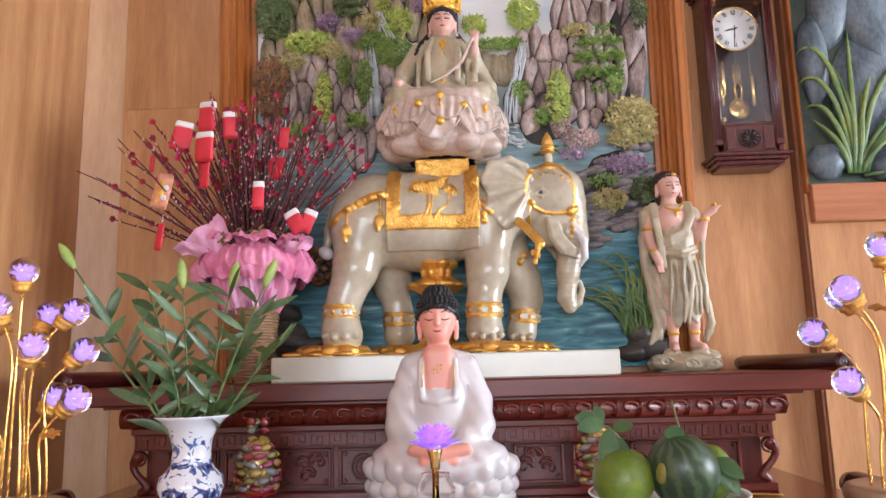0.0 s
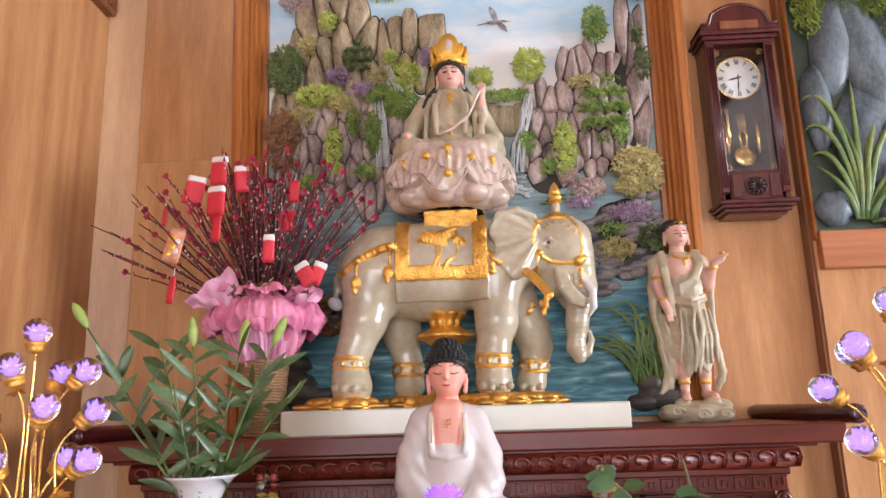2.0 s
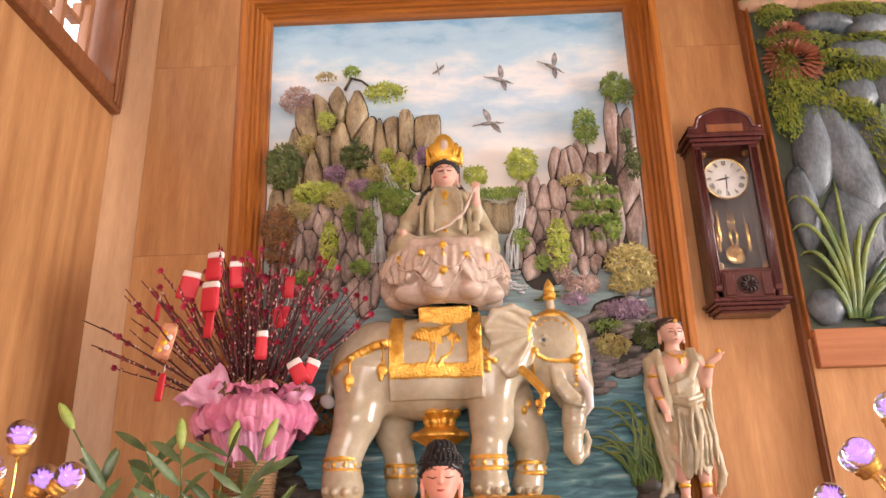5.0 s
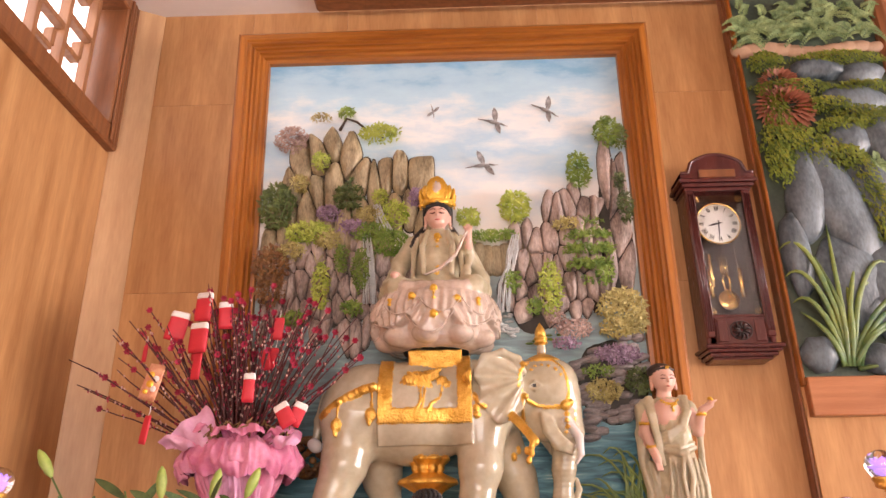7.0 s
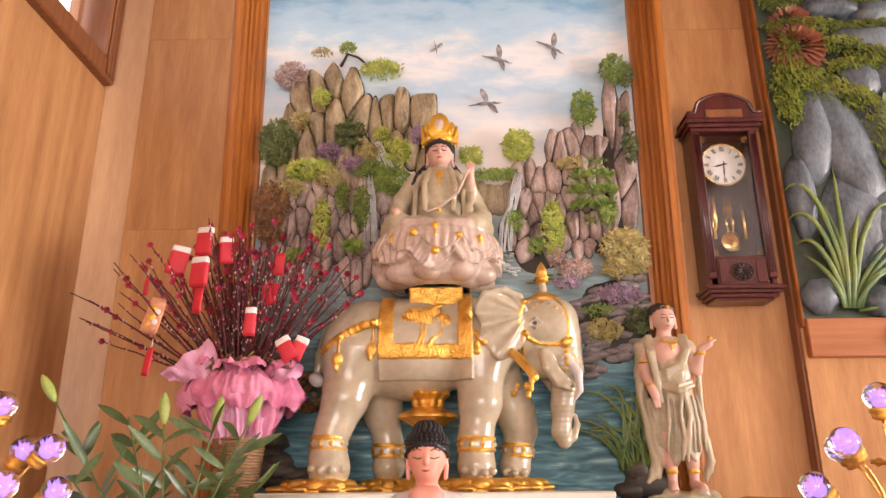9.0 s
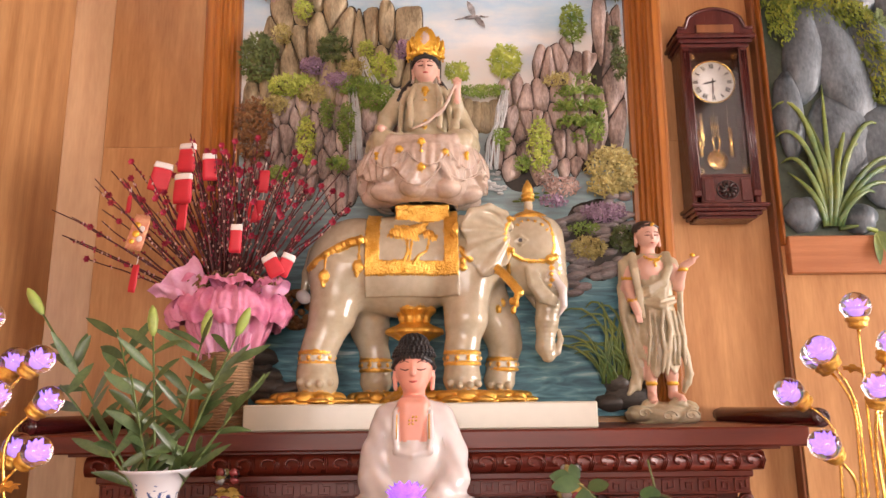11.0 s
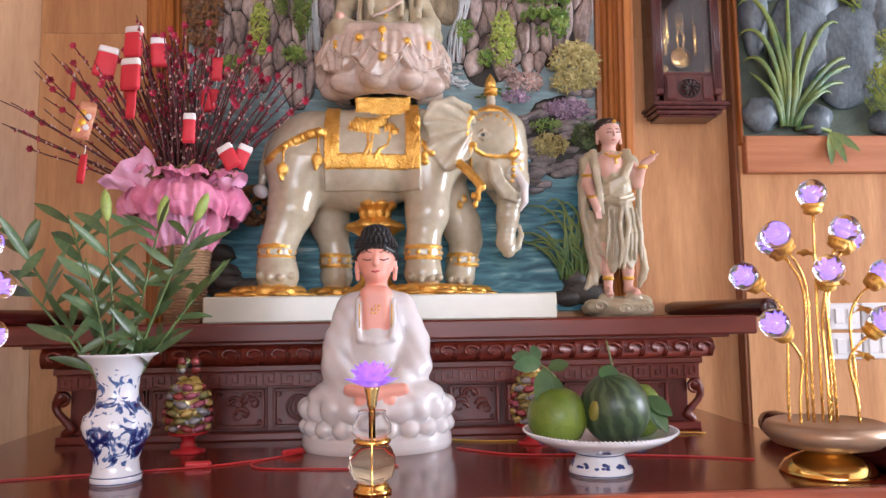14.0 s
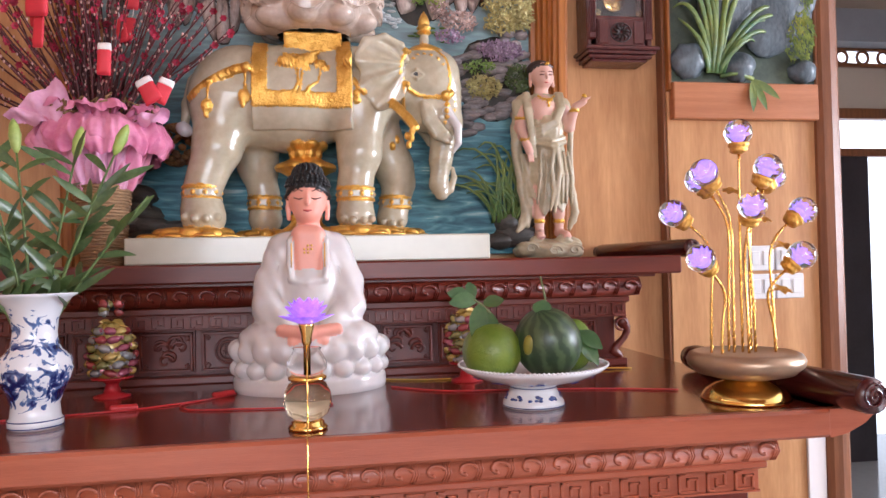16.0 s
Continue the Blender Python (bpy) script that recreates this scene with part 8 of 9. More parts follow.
def crystal_lamp(m, balls, label):
    lamp = thing("crystal_lamp", m, label, "lamp", "crystal lamps beside the altar")
    foot = part("foot", Shape().lathe([(0.0, 0.0), (0.088, 0.0), (0.090, 0.004), (0.086, 0.010), (0.078, 0.022), (0.060, 0.034), (0.042, 0.040), (0.038, 0.046)], seg=40), GOLD_SMOOTH, lamp, "polished gold foot")
    part("bowl", Shape().lathe([(0.038, 0.044), (0.055, 0.046), (0.095, 0.056), (0.113, 0.072), (0.116, 0.084), (0.110, 0.096), (0.100, 0.100), (0.096, 0.097), (0.0, 0.095)], seg=44), URN, lamp, "champagne lacquer bowl")
    n = len(balls)
    for i, (bx, by, bz) in enumerate(balls):
        tip = Vector((bx, by, bz))
        way = Vector((bx * 0.9, by * 0.9, 0.10)).normalized() if abs(bx) + abs(by) > 0.02 else Vector((0, 0, 1))
        neck = tip - way * 0.045
        rootx = bx * (0.30 if bz > 0.40 else 0.52) + 0.004 * (i % 3 - 1)
        root = Vector((rootx, by * 0.4, 0.098))
        rise = neck.z - 0.098
        c1, c2 = root + Vector((0, 0, rise * 0.72)), neck - way * 0.085
        pts = []
        for k in range(15):
            t = k / 14
            pts.append(root * (1 - t) ** 3 + c1 * (3 * t * (1 - t) ** 2) + c2 * (3 * t * t * (1 - t)) + neck * t ** 3)
        st = part("stem", Shape().tube(pts, 0.0027, 8), GOLD_SMOOTH, lamp, "twisted gold stem")
        tw = Shape()
        L = len(pts) - 1
        for off in (0, math.pi):
            hel = []
            for k in range(97):
                t = k / 96 * L
                j = min(L - 1, int(t))
                p = pts[j].lerp(pts[j + 1], t - j)
                a = k * 1.15 + off
                hel.append(p + Vector((math.cos(a), math.sin(a), 0)) * 0.0025)
            tw.tube(hel, 0.0012, 4)
        part("twist", tw, GOLD_SMOOTH, st)
        q = (tip - neck).normalized().to_track_quat("Z", "Y").to_matrix().to_4x4()
        cup = part("cup", Shape().lathe([(0.006, 0.0), (0.016, 0.004), (0.018, 0.010), (0.016, 0.012), (0.020, 0.016), (0.021, 0.022), (0.018, 0.024)], seg=18, wave=lambda a, i: 1 + 0.05 * math.cos(9 * a)), GOLD, lamp, "fluted gold cup")
        cup.matrix_local = Matrix.Translation(neck) @ q
        ball = part("crystal_ball", Shape().ball((0, 0, 0), 0.0285, 32, 20), GLASS, lamp, "clear crystal ball lit violet from within")
        ball.location = tip
        core = Shape()
        for tilt, ln, n in ((0.35, 0.017, 9), (1.1, 0.019, 8), (3.0, 0.017, 5)):
            for k in range(n):
                a = 2 * math.pi * (k + tilt) / n
                core.leaf((0.002 * math.cos(a), 0.002 * math.sin(a), -0.008), (math.cos(a), math.sin(a), tilt), ln, 0.011, (0, 0, 1), -0.1, n=3)
        core.ball((0, 0, -0.006), (0.010, 0.010, 0.008), 10, 6)
        co = part("light_flower", core, CRYSTAL_GLOW, ball, "glowing violet flower")
        co.matrix_local = q
        if i % 2 == 0 and i != 4:
            le = Shape()
            q0 = pts[9]
            sway = 1 if bx > 0 else -1
            le.tube([q0, q0 + Vector((sway * 0.012, -0.004, 0.006)), q0 + Vector((sway * 0.024, -0.008, 0.006))], 0.0013, 5)
            for k in range(6):
                a = 2 * math.pi * k / 6
                le.leaf(q0 + Vector((sway * 0.024, -0.008, 0.006)), (math.cos(a) + sway * 0.3, math.sin(a) * 0.7 - 0.2, 0.35 * math.sin(a) + 0.1), 0.022, 0.014, (0, -0.4, 1), 0.15, n=4, fold=0.3)
            part("gold_leaf", le, GOLD, lamp, "small gold flower leaf")
    return lamp


RB = [(0.0, 0.0, 0.553), (-0.085, -0.01, 0.468), (0.052, -0.02, 0.478), (0.110, 0.055, 0.468), (-0.007, -0.055, 0.396), (-0.140, 0.02, 0.388), (0.142, 0.0, 0.390), (-0.116, -0.045, 0.293), (0.105, -0.045, 0.296), (-0.068, 0.045, 0.460)]
crystal_lamp((0.842, 1.868, TZ), RB, "gold lamp with clear violet-lit crystal balls in a bowl")
LB = [(0.0, 0.0, 0.553), (-0.032, -0.03, 0.482), (0.038, 0.04, 0.468), (0.098, 0.02, 0.470), (0.055, -0.045, 0.400), (0.118, 0.03, 0.390), (0.132, -0.02, 0.296), (0.055, 0.05, 0.300), (-0.04, -0.05, 0.302), (-0.10, 0.0, 0.40)]
crystal_lamp((-0.875, 1.868, TZ), LB, "gold lamp with violet-lit crystal balls beside the vase")

# ---- small oil lamp with a lit crystal lotus ----
THIN_GLASS = material("thin_blown_glass", (1, 1, 1), 0.0, var=0.0, transmission=1.0, rough_var=0)
THIN_GLASS.node_tree.nodes["Principled BSDF"].inputs["IOR"].default_value = 1.08
AMBER = material("pale_amber_glass", (1.0, 0.88, 0.62), 0.02, var=0.02, transmission=1.0)
AMBER.node_tree.nodes["Principled BSDF"].inputs["IOR"].default_value = 1.15
LOTUS_GLASS = material("violet_lit_crystal", (0.55, 0.25, 1.0), 0.04, var=0.45, scale=70, emit=(0.36, 0.16, 1.0), emit_strength=0.62, transmission=0.35)
oil = thing("lotus_lamp", (-0.046, 1.822, TZ), "small glass lamp topped by a glowing violet crystal lotus", "lamp")
part("base", Shape().lathe([(0.0, 0), (0.033, 0), (0.036, 0.003), (0.034, 0.007), (0.029, 0.010), (0.030, 0.014), (0.024, 0.018)], seg=32), GOLD_SMOOTH, oil, "gold base")
part("glass_body", Shape().lathe([(0.022, 0.017), (0.036, 0.028), (0.0425, 0.048), (0.041, 0.066), (0.033, 0.082), (0.026, 0.088)], seg=36, wave=lambda a, i: 1 + 0.035 * abs(math.sin(6 * a))), AMBER, oil, "lobed amber glass body")
part("collar", Shape().lathe([(0.026, 0.086), (0.034, 0.089), (0.035, 0.094), (0.028, 0.098)], seg=30), GOLD_SMOOTH, oil)
part("glass_chimney", Shape().lathe([(0.026, 0.098), (0.035, 0.108), (0.036, 0.120), (0.028, 0.134), (0.024, 0.142), (0.026, 0.146)], seg=36), THIN_GLASS, oil, "clear glass globe")
part("holder", Shape().lathe([(0.006, 0.100), (0.006, 0.150), (0.009, 0.155), (0.0095, 0.168), (0.014, 0.186), (0.014, 0.190)], seg=20), BRASS, oil, "brass holder")
for ring, (n, tilt, ln, w, z) in enumerate(((8, 0.25, 0.046, 0.024, 0.188), (8, 0.75, 0.044, 0.026, 0.190), (8, 1.3, 0.043, 0.026, 0.191), (7, 2.2, 0.042, 0.025, 0.192), (5, 4.0, 0.040, 0.022, 0.193))):
    for k in range(n):
        a = 2 * math.pi * (k + 0.5 * (ring % 2)) / n
        s = Shape().leaf((0.006 * math.cos(a), 0.006 * math.sin(a), z), (math.cos(a), math.sin(a), tilt), ln, w, (-math.cos(a) * tilt, -math.sin(a) * tilt, 1), -0.12, n=6, fold=0.5)
        part("petal", s, LOTUS_GLASS, oil)
part("cord", Shape().tube([(0.0, -0.010, 0.150), (0.001, -0.037, 0.120), (0.001, -0.0455, 0.06), (0.001, -0.040, 0.012), (0.001, -0.055, 0.0025), (0.001, -0.080, 0.0025), (0.001, -0.0865, -0.01), (0.001, -0.088, -0.1),
                           (0.001, -0.085, -0.6), (0.001, -0.085, -1.262)], 0.0016, 6), GOLD_SMOOTH, oil, "thin golden cord down the front")

# ---- sweet towers ----
WRAPS = [material("candy_wrap_%s" % n, c, 0.15, 0.25, var=0.25, scale=60, coat=0.6) for n, c in (("gold", (0.50, 0.36, 0.10)), ("red", (0.30, 0.05, 0.05)), ("green", (0.24, 0.22, 0.07)), ("silver", (0.30, 0.30, 0.30)), ("pink", (0.32, 0.08, 0.12)))]
RED_PLASTIC = material("red_plastic", (0.42, 0.015, 0.02), 0.3, var=0.1)
FILM = material("clear_film", (1, 1, 1), 0.05, var=0, transmission=1.0)
for tx, ty, grp in ((-0.505, 2.275, 1), (0.335, 2.275, 2)):
    tower = thing("sweet_tower", (tx, ty, TZ), "tower of wrapped sweets on a red foot with foil flowers", "offering", "sweet towers")
    part("foot", Shape().lathe([(0.0, 0), (0.040, 0), (0.041, 0.004), (0.020, 0.010), (0.014, 0.030), (0.022, 0.038), (0.046, 0.044), (0.046, 0.048)], seg=28), RED_PLASTIC, tower, "red plastic foot")
    for tier in range(6):
        r = (0.044, 0.050, 0.052, 0.049, 0.043, 0.034)[tier]
        for k in range(9):
            a = 2 * math.pi * k / 9 + tier * 0.4 + random.uniform(-0.1, 0.1)
            s = Shape().ball((0, 0, 0), (0.016, 0.010, 0.009), 10, 6, 0, 0.35)
            s.leaf((0.013, 0, 0), (1, 0, 0.2), 0.010, 0.012, (0, -1, 0), 0, n=2)
            s.leaf((-0.013, 0, 0), (-1, 0, 0.2), 0.010, 0.012, (0, -1, 0), 0, n=2)
            o = part("sweet", s, WRAPS[(tier + (k * 3) % 5 * (tier % 2 + 1)) % 5], tower)
            o.matrix_local = pose(r * math.cos(a), r * math.sin(a), 0.060 + tier * 0.019, random.uniform(-20, 20), random.uniform(-20, 20), math.degrees(a) + 90)
    part("core", Shape().lathe([(0.036, 0.048), (0.042, 0.09), (0.036, 0.14), (0.02, 0.17), (0.0, 0.175)], seg=16), WRAPS[0], tower)
    bow = Shape()
    for k in range(22):
        a = random.uniform(0, 6.28)
        bow.leaf((0, 0, 0.168), (math.cos(a), math.sin(a), random.uniform(0.3, 1.2)), random.uniform(0.025, 0.045), 0.012, (0, -1, 0), 0.5, n=4)
    part("foil_bow", bow, WRAPS[0], tower, "gold foil bow")
    for k in range(9):
        a = random.uniform(0, 6.28)
        part("foil_flower", Shape().ball((0.018 * math.cos(a), 0.018 * math.sin(a), 0.195 + 0.022 * random.random()), 0.011, 10, 7, 0, 0.4), [WRAPS[1], INK, WRAPS[3], WRAPS[2]][k % 4], tower)

# ---- cables ----
RED_CABLE = material("red_cable", (0.45, 0.02, 0.02), 0.4, var=0.1)
YELLOW_CABLE = material("yellow_cable", (0.55, 0.33, 0.03), 0.4, var=0.1)


def smooth_path(pts, n=8):
    out = []
    P = [Vector(pts[0])] + [Vector(p) for p in pts] + [Vector(pts[-1])]
    for i in range(1, len(P) - 2):
        for k in range(n):
            t = k / n
            a, b, c, d = P[i - 1], P[i], P[i + 1], P[i + 2]
            out.append(0.5 * ((2 * b) + (c - a) * t + (2 * a - 5 * b + 4 * c - d) * t * t + (3 * b - a - 3 * c + d) * t ** 3))
    return out + [P[-1]]


cab = thing("red_cable", (0, 0, TZ), "red electric cable with inline plugs across the altar top", "cable")
for pts in ([(-0.98, 1.95, 0.0024), (-0.80, 2.0, 0.0024), (-0.52, 2.06, 0.0024), (-0.40, 2.09, 0.0024), (-0.27, 2.17, 0.0024), (-0.22, 2.23, 0.0024)],
            [(-0.27, 2.17, 0.0024), (-0.32, 2.11, 0.0024), (-0.29, 2.05, 0.0024), (-0.18, 2.03, 0.0024), (-0.08, 2.02, 0.0024), (0.0, 2.04, 0.0024)],
            [(0.14, 2.22, 0.0024), (0.25, 2.13, 0.0024), (0.40, 2.10, 0.0024), (0.60, 2.06, 0.0024), (0.76, 2.00, 0.0024)]):
    part("wire", Shape().tube(smooth_path(pts), 0.0021, 6), RED_CABLE, cab)
for c, a in (((-0.43, 2.085, 0.008), 8), ((-0.245, 2.20, 0.008), 40)):
    o = part("inline_plug", Shape().box((0, 0, 0), (0.055, 0.014, 0.012), 0.004), RED_CABLE, cab)
    o.matrix_local = pose(*c, 0, 0, a)
ycab = thing("yellow_cable", (0, 0, TZ), "thin yellow cable along the foot of the rear altar", "cable")
part("wire", Shape().tube(smooth_path([(0.13, 2.34, 0.0025), (0.25, 2.30, 0.0025), (0.45, 2.32, 0.0025), (0.65, 2.345, 0.006), (0.80, 2.34, 0.0025)]), 0.002, 6), YELLOW_CABLE, ycab)

# ---- branch arrangement ----
random.seed(21)
RATTAN = material("woven_rattan", (0.30, 0.18, 0.09), 0.6, var=0.3, scale=30, bump=0.6, bump_scale=90)
TISSUE = material("pink_tissue", (0.58, 0.12, 0.26), 0.55, scale=9, color2=(0.76, 0.33, 0.47), sss=0.1)
TISSUE_LILAC = material("lilac_tissue", (0.60, 0.25, 0.42), 0.5, scale=9, color2=(0.78, 0.45, 0.60))
TWIG = material("dark_red_twig", (0.075, 0.012, 0.014), 0.5, var=0.35, scale=30)
BUD = material("pale_pink_bud", (0.50, 0.27, 0.24), 0.6, scale=60, color2=(0.66, 0.46, 0.40))
BLOSSOM = material("crimson_blossom", (0.24, 0.008, 0.03), 0.5, scale=40, color2=(0.42, 0.02, 0.07), per_object=0.3)
RED_PAPER = material("red_paper", (0.62, 0.03, 0.05), 0.5, var=0.08, scale=12)
WHITE_PAPER = material("white_fluff", (0.80, 0.76, 0.75), 0.8, var=0.05, scale=40, bump=0.5)
MOSS_DRY = material("dry_moss", (0.20, 0.11, 0.04), 0.8, scale=30, color2=(0.36, 0.23, 0.10))
PRINT = material("printed_card", (0.60, 0.16, 0.10), 0.5, scale=70, color2=(0.78, 0.48, 0.28))
BX, BY, BZ = -0.615, 2.60, 1.575
bq = thing("branch_arrangement", (BX, BY, BZ), "budding dark twigs with red charms in a tissue-wrapped rattan pot", "flowers")
for i in range(26):
    wv = Shape()
    z = 0.004 + i * 0.0085
    r = 0.050 + 0.022 * (i / 26)
    wv.tube([((r + 0.003 * math.sin(10 * a + i * math.pi)) * math.cos(a), (r + 0.003 * math.sin(10 * a + i * math.pi)) * math.sin(a), z) for a in np.linspace(0, 2 * math.pi, 33)], 0.0048, 5)
    part("pot_coil", wv, RATTAN, bq, "woven rattan coil")


def crumple(a0, a1, profile, mat, amp, seed, n=56, rows=14, label="crumpled pink tissue paper"):
    """A creased sheet swept round the pot between two angles along (radius, height) stations."""
    rs, zs = [q[0] for q in profile], [q[1] for q in profile]
    st = np.linspace(0, 1, len(profile))
    vs, fs = [], []
    for j in range(rows + 1):
        t = j / rows
        for i in range(n + 1):
            a = a0 + (a1 - a0) * i / n
            q = Vector((math.cos(a) * 2.2, math.sin(a) * 2.2, seed * 3.7))
            crease = 1 - 2 * abs(noise.noise(q * 2.6 + Vector((0, 0, t * 1.2))))
            fine = noise.noise(q * 6 + Vector((0, 0, t * 5)))
            r = float(np.interp(t, st, rs)) + amp * (0.3 + t) * (crease - 0.55) + amp * 0.4 * fine
            z = float(np.interp(t, st, zs)) + amp * 1.4 * t * noise.noise(q * 1.7 + Vector((7, 1, t))) + amp * 0.5 * noise.noise(q * 5 + Vector((3, 9, t * 4)))
            vs.append((r * math.cos(a), r * 0.85 * math.sin(a), z))
    for j in range(rows):
        for i in range(n):
            q = j * (n + 1) + i
            fs.append((q, q + 1, q + n + 2, q + n + 1))
    return part("tissue_sheet", Shape().add(vs, fs, 0, True), mat, bq, label)


for k in range(5):
    o = k * 1.257
    crumple(o - 0.3, o + 1.3, ((0.075, 0.375), (0.120, 0.410), (0.160, 0.385), (0.182, 0.340), (0.160, 0.305)), TISSUE, 0.022, k + 1)
    crumple(o + 0.2, o + 1.7, ((0.075, 0.370), (0.110, 0.390), (0.135, 0.350), (0.115, 0.290), (0.085, 0.230)), TISSUE_LILAC if k % 2 else TISSUE, 0.022, k + 11)
    crumple(o, o + 1.35, ((0.070, 0.360), (0.095, 0.340), (0.098, 0.285), (0.074, 0.215)), TISSUE_LILAC, 0.016, k + 21)
    crumple(o + 0.5, o + 1.6, ((0.080, 0.380), (0.105, 0.420), (0.140, 0.440), (0.160, 0.415)), TISSUE, 0.020, k + 31)
for x0, x1, zt, lean in ((-0.165, -0.05, 0.505, -0.01), (-0.19, -0.09, 0.44, -0.02), (0.09, 0.18, 0.425, 0.02)):
    vs, fs = [], []
    for j in range(9):
        t = j / 8
        for i in range(9):
            u = i / 8
            vs.append((x0 + (x1 - x0) * u + lean * t, -0.095 + 0.018 * math.sin(6 * u + 4 * t) + 0.008 * math.sin(15 * u), 0.375 + (zt - 0.375) * t * (1 - abs(u - 0.7) * 1.0) + 0.006 * math.sin(9 * u)))
    for j in range(8):
        for i in range(8):
            q = j * 9 + i
            fs.append((q, q + 1, q + 10, q + 9))
    part("tissue_sheet", Shape().add(vs, fs, 0, True), TISSUE_LILAC, bq, "lilac tissue corner")
ms = Shape()
for i in range(190):
    a, r = random.uniform(0, 6.28), random.uniform(0.02, 0.15)
    p = Vector((r * math.cos(a), r * math.sin(a) * 0.8, 0.395 + random.uniform(-0.015, 0.045)))
    ms.tube([p, p + Vector((random.uniform(-0.02, 0.02), random.uniform(-0.02, 0.02), 0.02)), p + Vector((random.uniform(-0.04, 0.04), random.uniform(-0.04, 0.02), 0.005))], 0.0026, 4)
tagged(part("dry_moss", ms, MOSS_DRY, bq, "dry curled brown moss"), kind="stuff")
ends = []
for i in range(108):
    a = -1.12 + 2.02 * ((i * 0.618) % 1.0) if i < 46 else random.gauss(-0.05, 0.36)
    a = max(-1.15, min(0.95, a))
    ln = random.uniform(0.36, 0.52) * (1.0 + 0.04 * abs(a))
    fw = random.uniform(-0.35, 0.45)
    w = Vector((math.sin(a), -fw * 0.5 - 0.1, math.cos(a))).normalized()
    root = Vector((0.05 * math.sin(a) + random.uniform(-0.03, 0.03), random.uniform(-0.04, 0.03), 0.365))
    bend = random.uniform(-0.05, 0.05)
    pts = []
    for k in range(8):
        t = k / 7
        pts.append(root + w * ln * t + Vector((bend * t * t, 0, -0.03 * abs(a) * t * t)) + Vector((random.uniform(-1, 1), 0, random.uniform(-1, 1))) * 0.003)
    if (pts[-1].y + BY) > 2.86:
        pts = [Vector((p.x, min(p.y, 0.24), p.z)) for p in pts]
    tg = part("twig", Shape().tube(pts, [0.0040 - 0.0024 * k / 7 for k in range(8)], 5), TWIG, bq)
    bs = Shape()
    for k in range(15):
        t = random.uniform(0.1, 0.98)
        j = min(6, int(t * 7))
        p = pts[j].lerp(pts[j + 1], t * 7 - j)
        o = Vector((random.uniform(-1, 1), random.uniform(-1, 0.4), random.uniform(-0.4, 1))).normalized() * 0.0045
        bs.ball(p + o, (0.0030, 0.0030, 0.0046), 6, 4, 0 if k % 2 else 1)
    tagged(part("bud_cluster", bs, [BUD, BLOSSOM], tg), kind="stuff")
    ends.append(pts)
for i in range(150):
    pts = random.choice(ends)
    p = pts[random.choice((4, 5, 6, 7, 7))]
    fs_ = Shape()
    for k in range(6):
        a = 2 * math.pi * k / 6
        fs_.leaf(p, (math.cos(a), -0.6, math.sin(a)), 0.013, 0.010, (0, -1, 0), 0, n=3)
    part("blossom", fs_, BLOSSOM, bq, "crimson blossom")
# red charms: flat pouches with white tops, folded tags and a printed card


def pouch(w, h, d):
    """A flat padded pouch, wider at the foot, its edges rounded."""
    vs, fs = [], []
    rows, seg = 6, 14
    for j in range(rows + 1):
        t = j / rows
        ww = w * (0.53 - 0.05 * t) * (0.93 if j in (0, rows) else 1)
        dd = d * (0.5 if j in (0, rows) else 1)
        for i in range(seg):
            a = 2 * math.pi * i / seg
            cx, cy = math.cos(a), math.sin(a)
            vs.append((ww * math.copysign(abs(cx) ** 0.55, cx), dd * math.copysign(abs(cy) ** 0.7, cy), h * (t - 0.5) + (0.03 * h * math.sin(3 * cx) if j == rows else 0)))
    for j in range(rows):
        for i in range(seg):
            k = (i + 1) % seg
            fs.append((j * seg + i, j * seg + k, (j + 1) * seg + k, (j + 1) * seg + i))
    fs += [tuple(range(seg))[::-1], tuple(rows * seg + i for i in range(seg))]
    return Shape().add(vs, fs, 0, True)


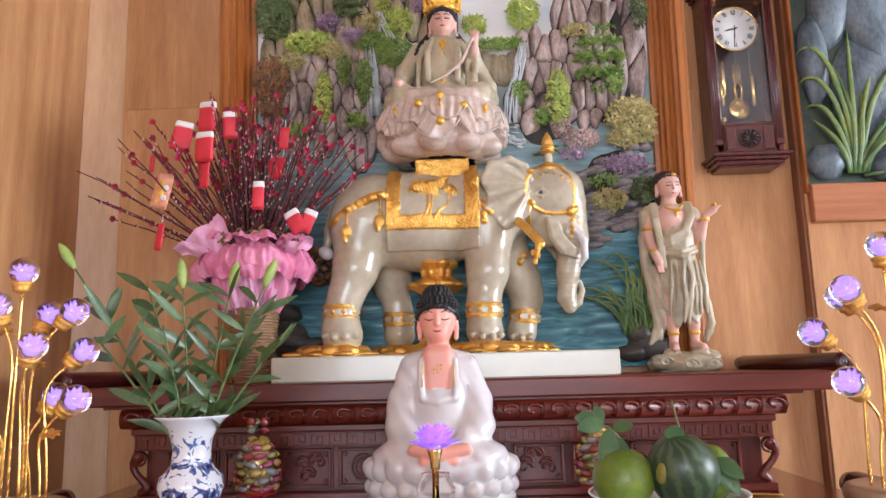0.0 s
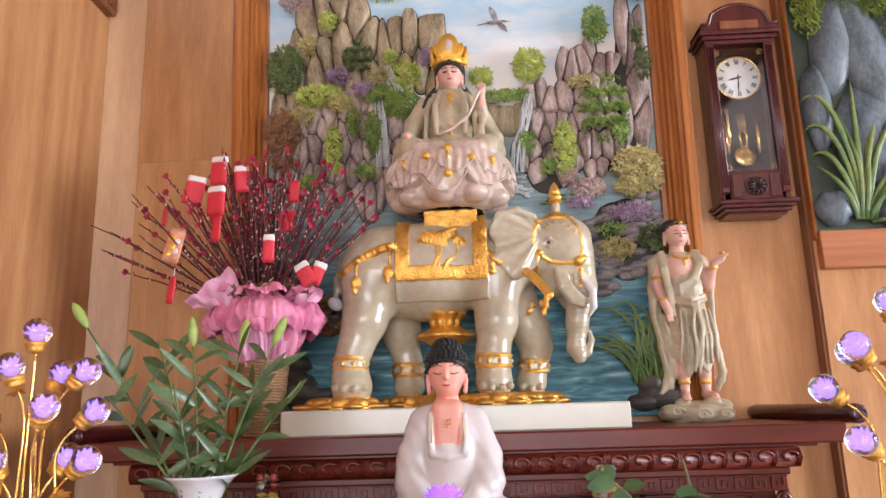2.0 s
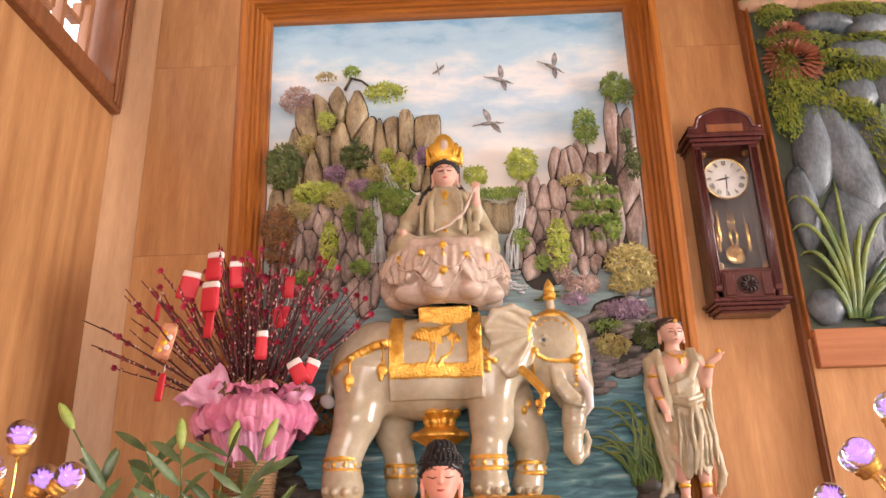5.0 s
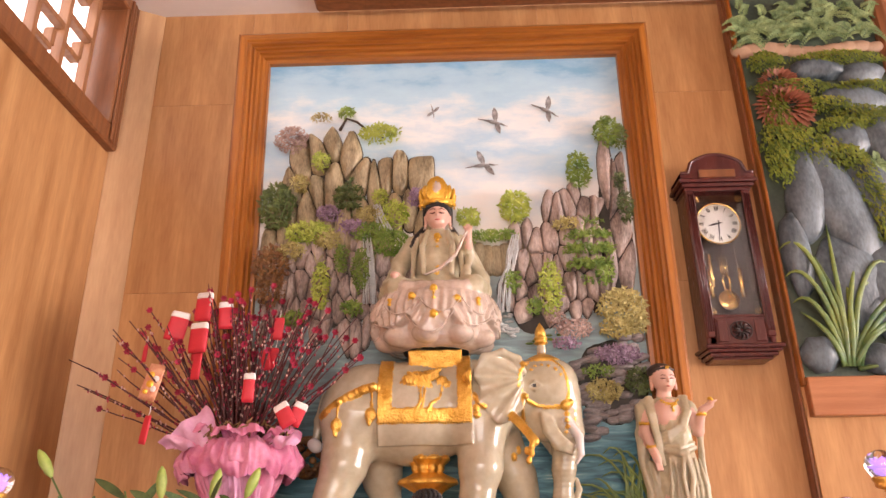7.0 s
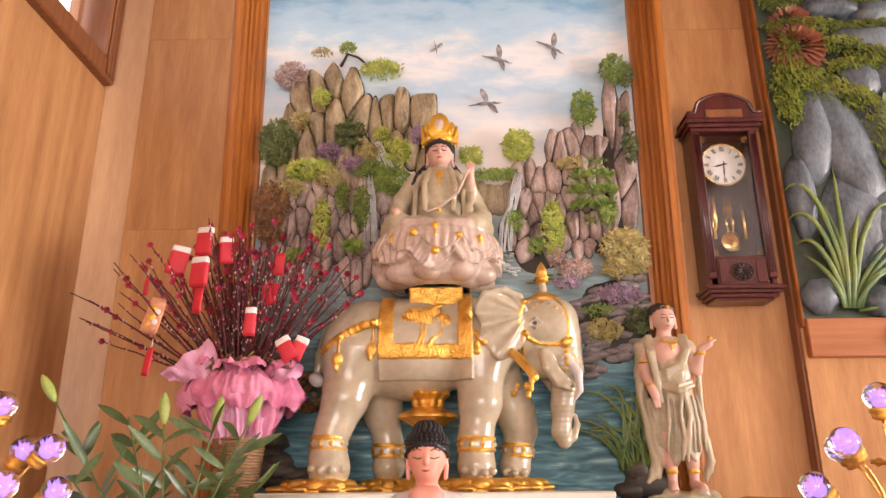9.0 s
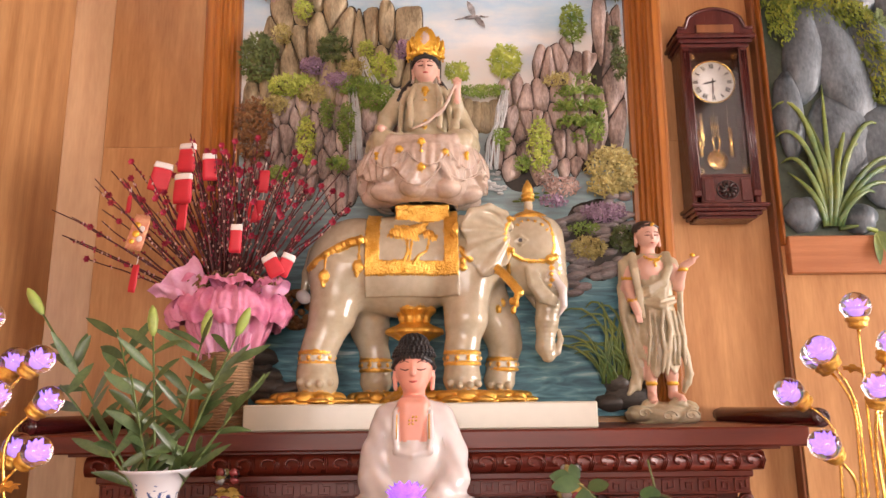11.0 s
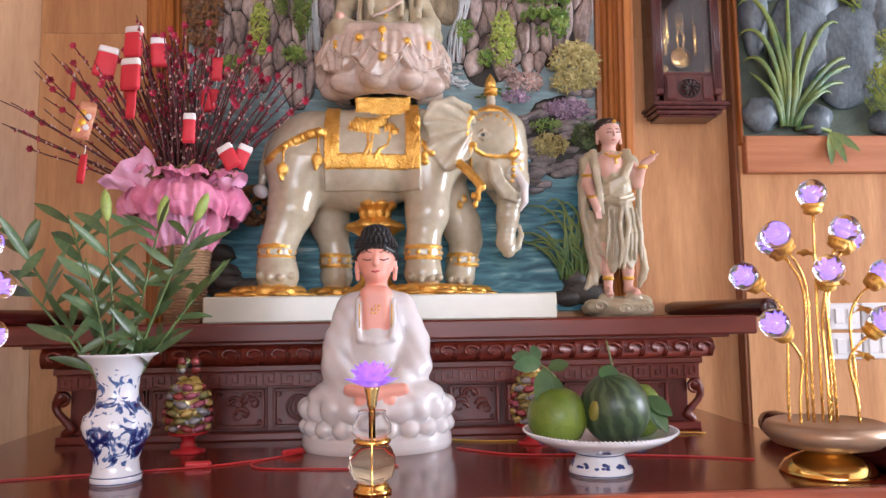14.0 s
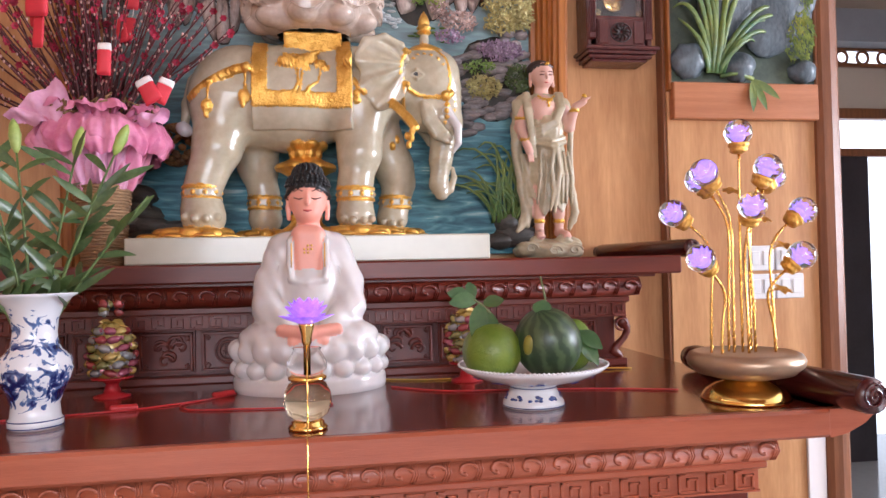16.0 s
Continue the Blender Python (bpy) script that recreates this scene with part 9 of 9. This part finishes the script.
for x, z, w, h, dy, turn in ((-0.115, 0.785, 0.054, 0.078, -0.12, 3), (-0.190, 0.726, 0.056, 0.080, -0.12, 12), (-0.114, 0.684, 0.058, 0.080, -0.14, 1), (-0.052, 0.762, 0.042, 0.074, -0.10, -4), (0.044, 0.535, 0.034, 0.074, -0.13, 2), (0.153, 0.458, 0.046, 0.060, -0.12, -28), (0.180, 0.462, 0.040, 0.060, -0.10, 24)):
    o = part("charm", pouch(w, h, 0.008), RED_PAPER, bq, "red felt pouch with white top")
    o.matrix_local = pose(x, dy, z, 0, turn, random.uniform(-16, 16))
    wt = pouch(w * 0.98, 0.020, 0.0095)
    part("white_top", wt, WHITE_PAPER, o, "white fluffy top").location = (0, 0, h * 0.5)
for x, z, w, h, dy, turn in ((0.096, 0.735, 0.036, 0.070, -0.05, 6), (0.074, 0.632, 0.030, 0.064, -0.08, -10), (0.092, 0.640, 0.026, 0.060, -0.07, 12), (-0.118, 0.612, 0.030, 0.086, -0.12, 4), (-0.136, 0.660, 0.022, 0.060, -0.10, -6), (-0.246, 0.428, 0.024, 0.080, -0.12, 9), (-0.285, 0.655, 0.013, 0.052, -0.10, 3)):
    o = part("charm", pouch(w, h, 0.004), RED_PAPER, bq, "folded red paper tag")
    o.matrix_local = pose(x, dy, z, 0, turn, random.uniform(-20, 20))
    part("cord", Shape().tube([(0, 0, h * 0.5), (0.002, 0, h * 0.5 + 0.012), (0, 0, h * 0.5 + 0.026)], 0.0012, 5), WHITE_PAPER, o, "short pale cord")
card = part("printed_charm", pouch(0.050, 0.105, 0.003), PRINT, bq, "printed red and gold card charm")
card.matrix_local = pose(-0.243, -0.12, 0.564, 0, 14, 0)
for k, (dx, dz, r) in enumerate(((-0.008, 0.020, 0.010), (0.009, 0.012, 0.009), (-0.004, -0.006, 0.011), (0.010, -0.018, 0.009), (-0.010, -0.030, 0.008))):
    part("printed_spot", Shape().ball((dx, -0.003, dz), (r, 0.0014, r), 12, 6), WHITE_PAPER if k % 2 else GOLD_TRACE, card)
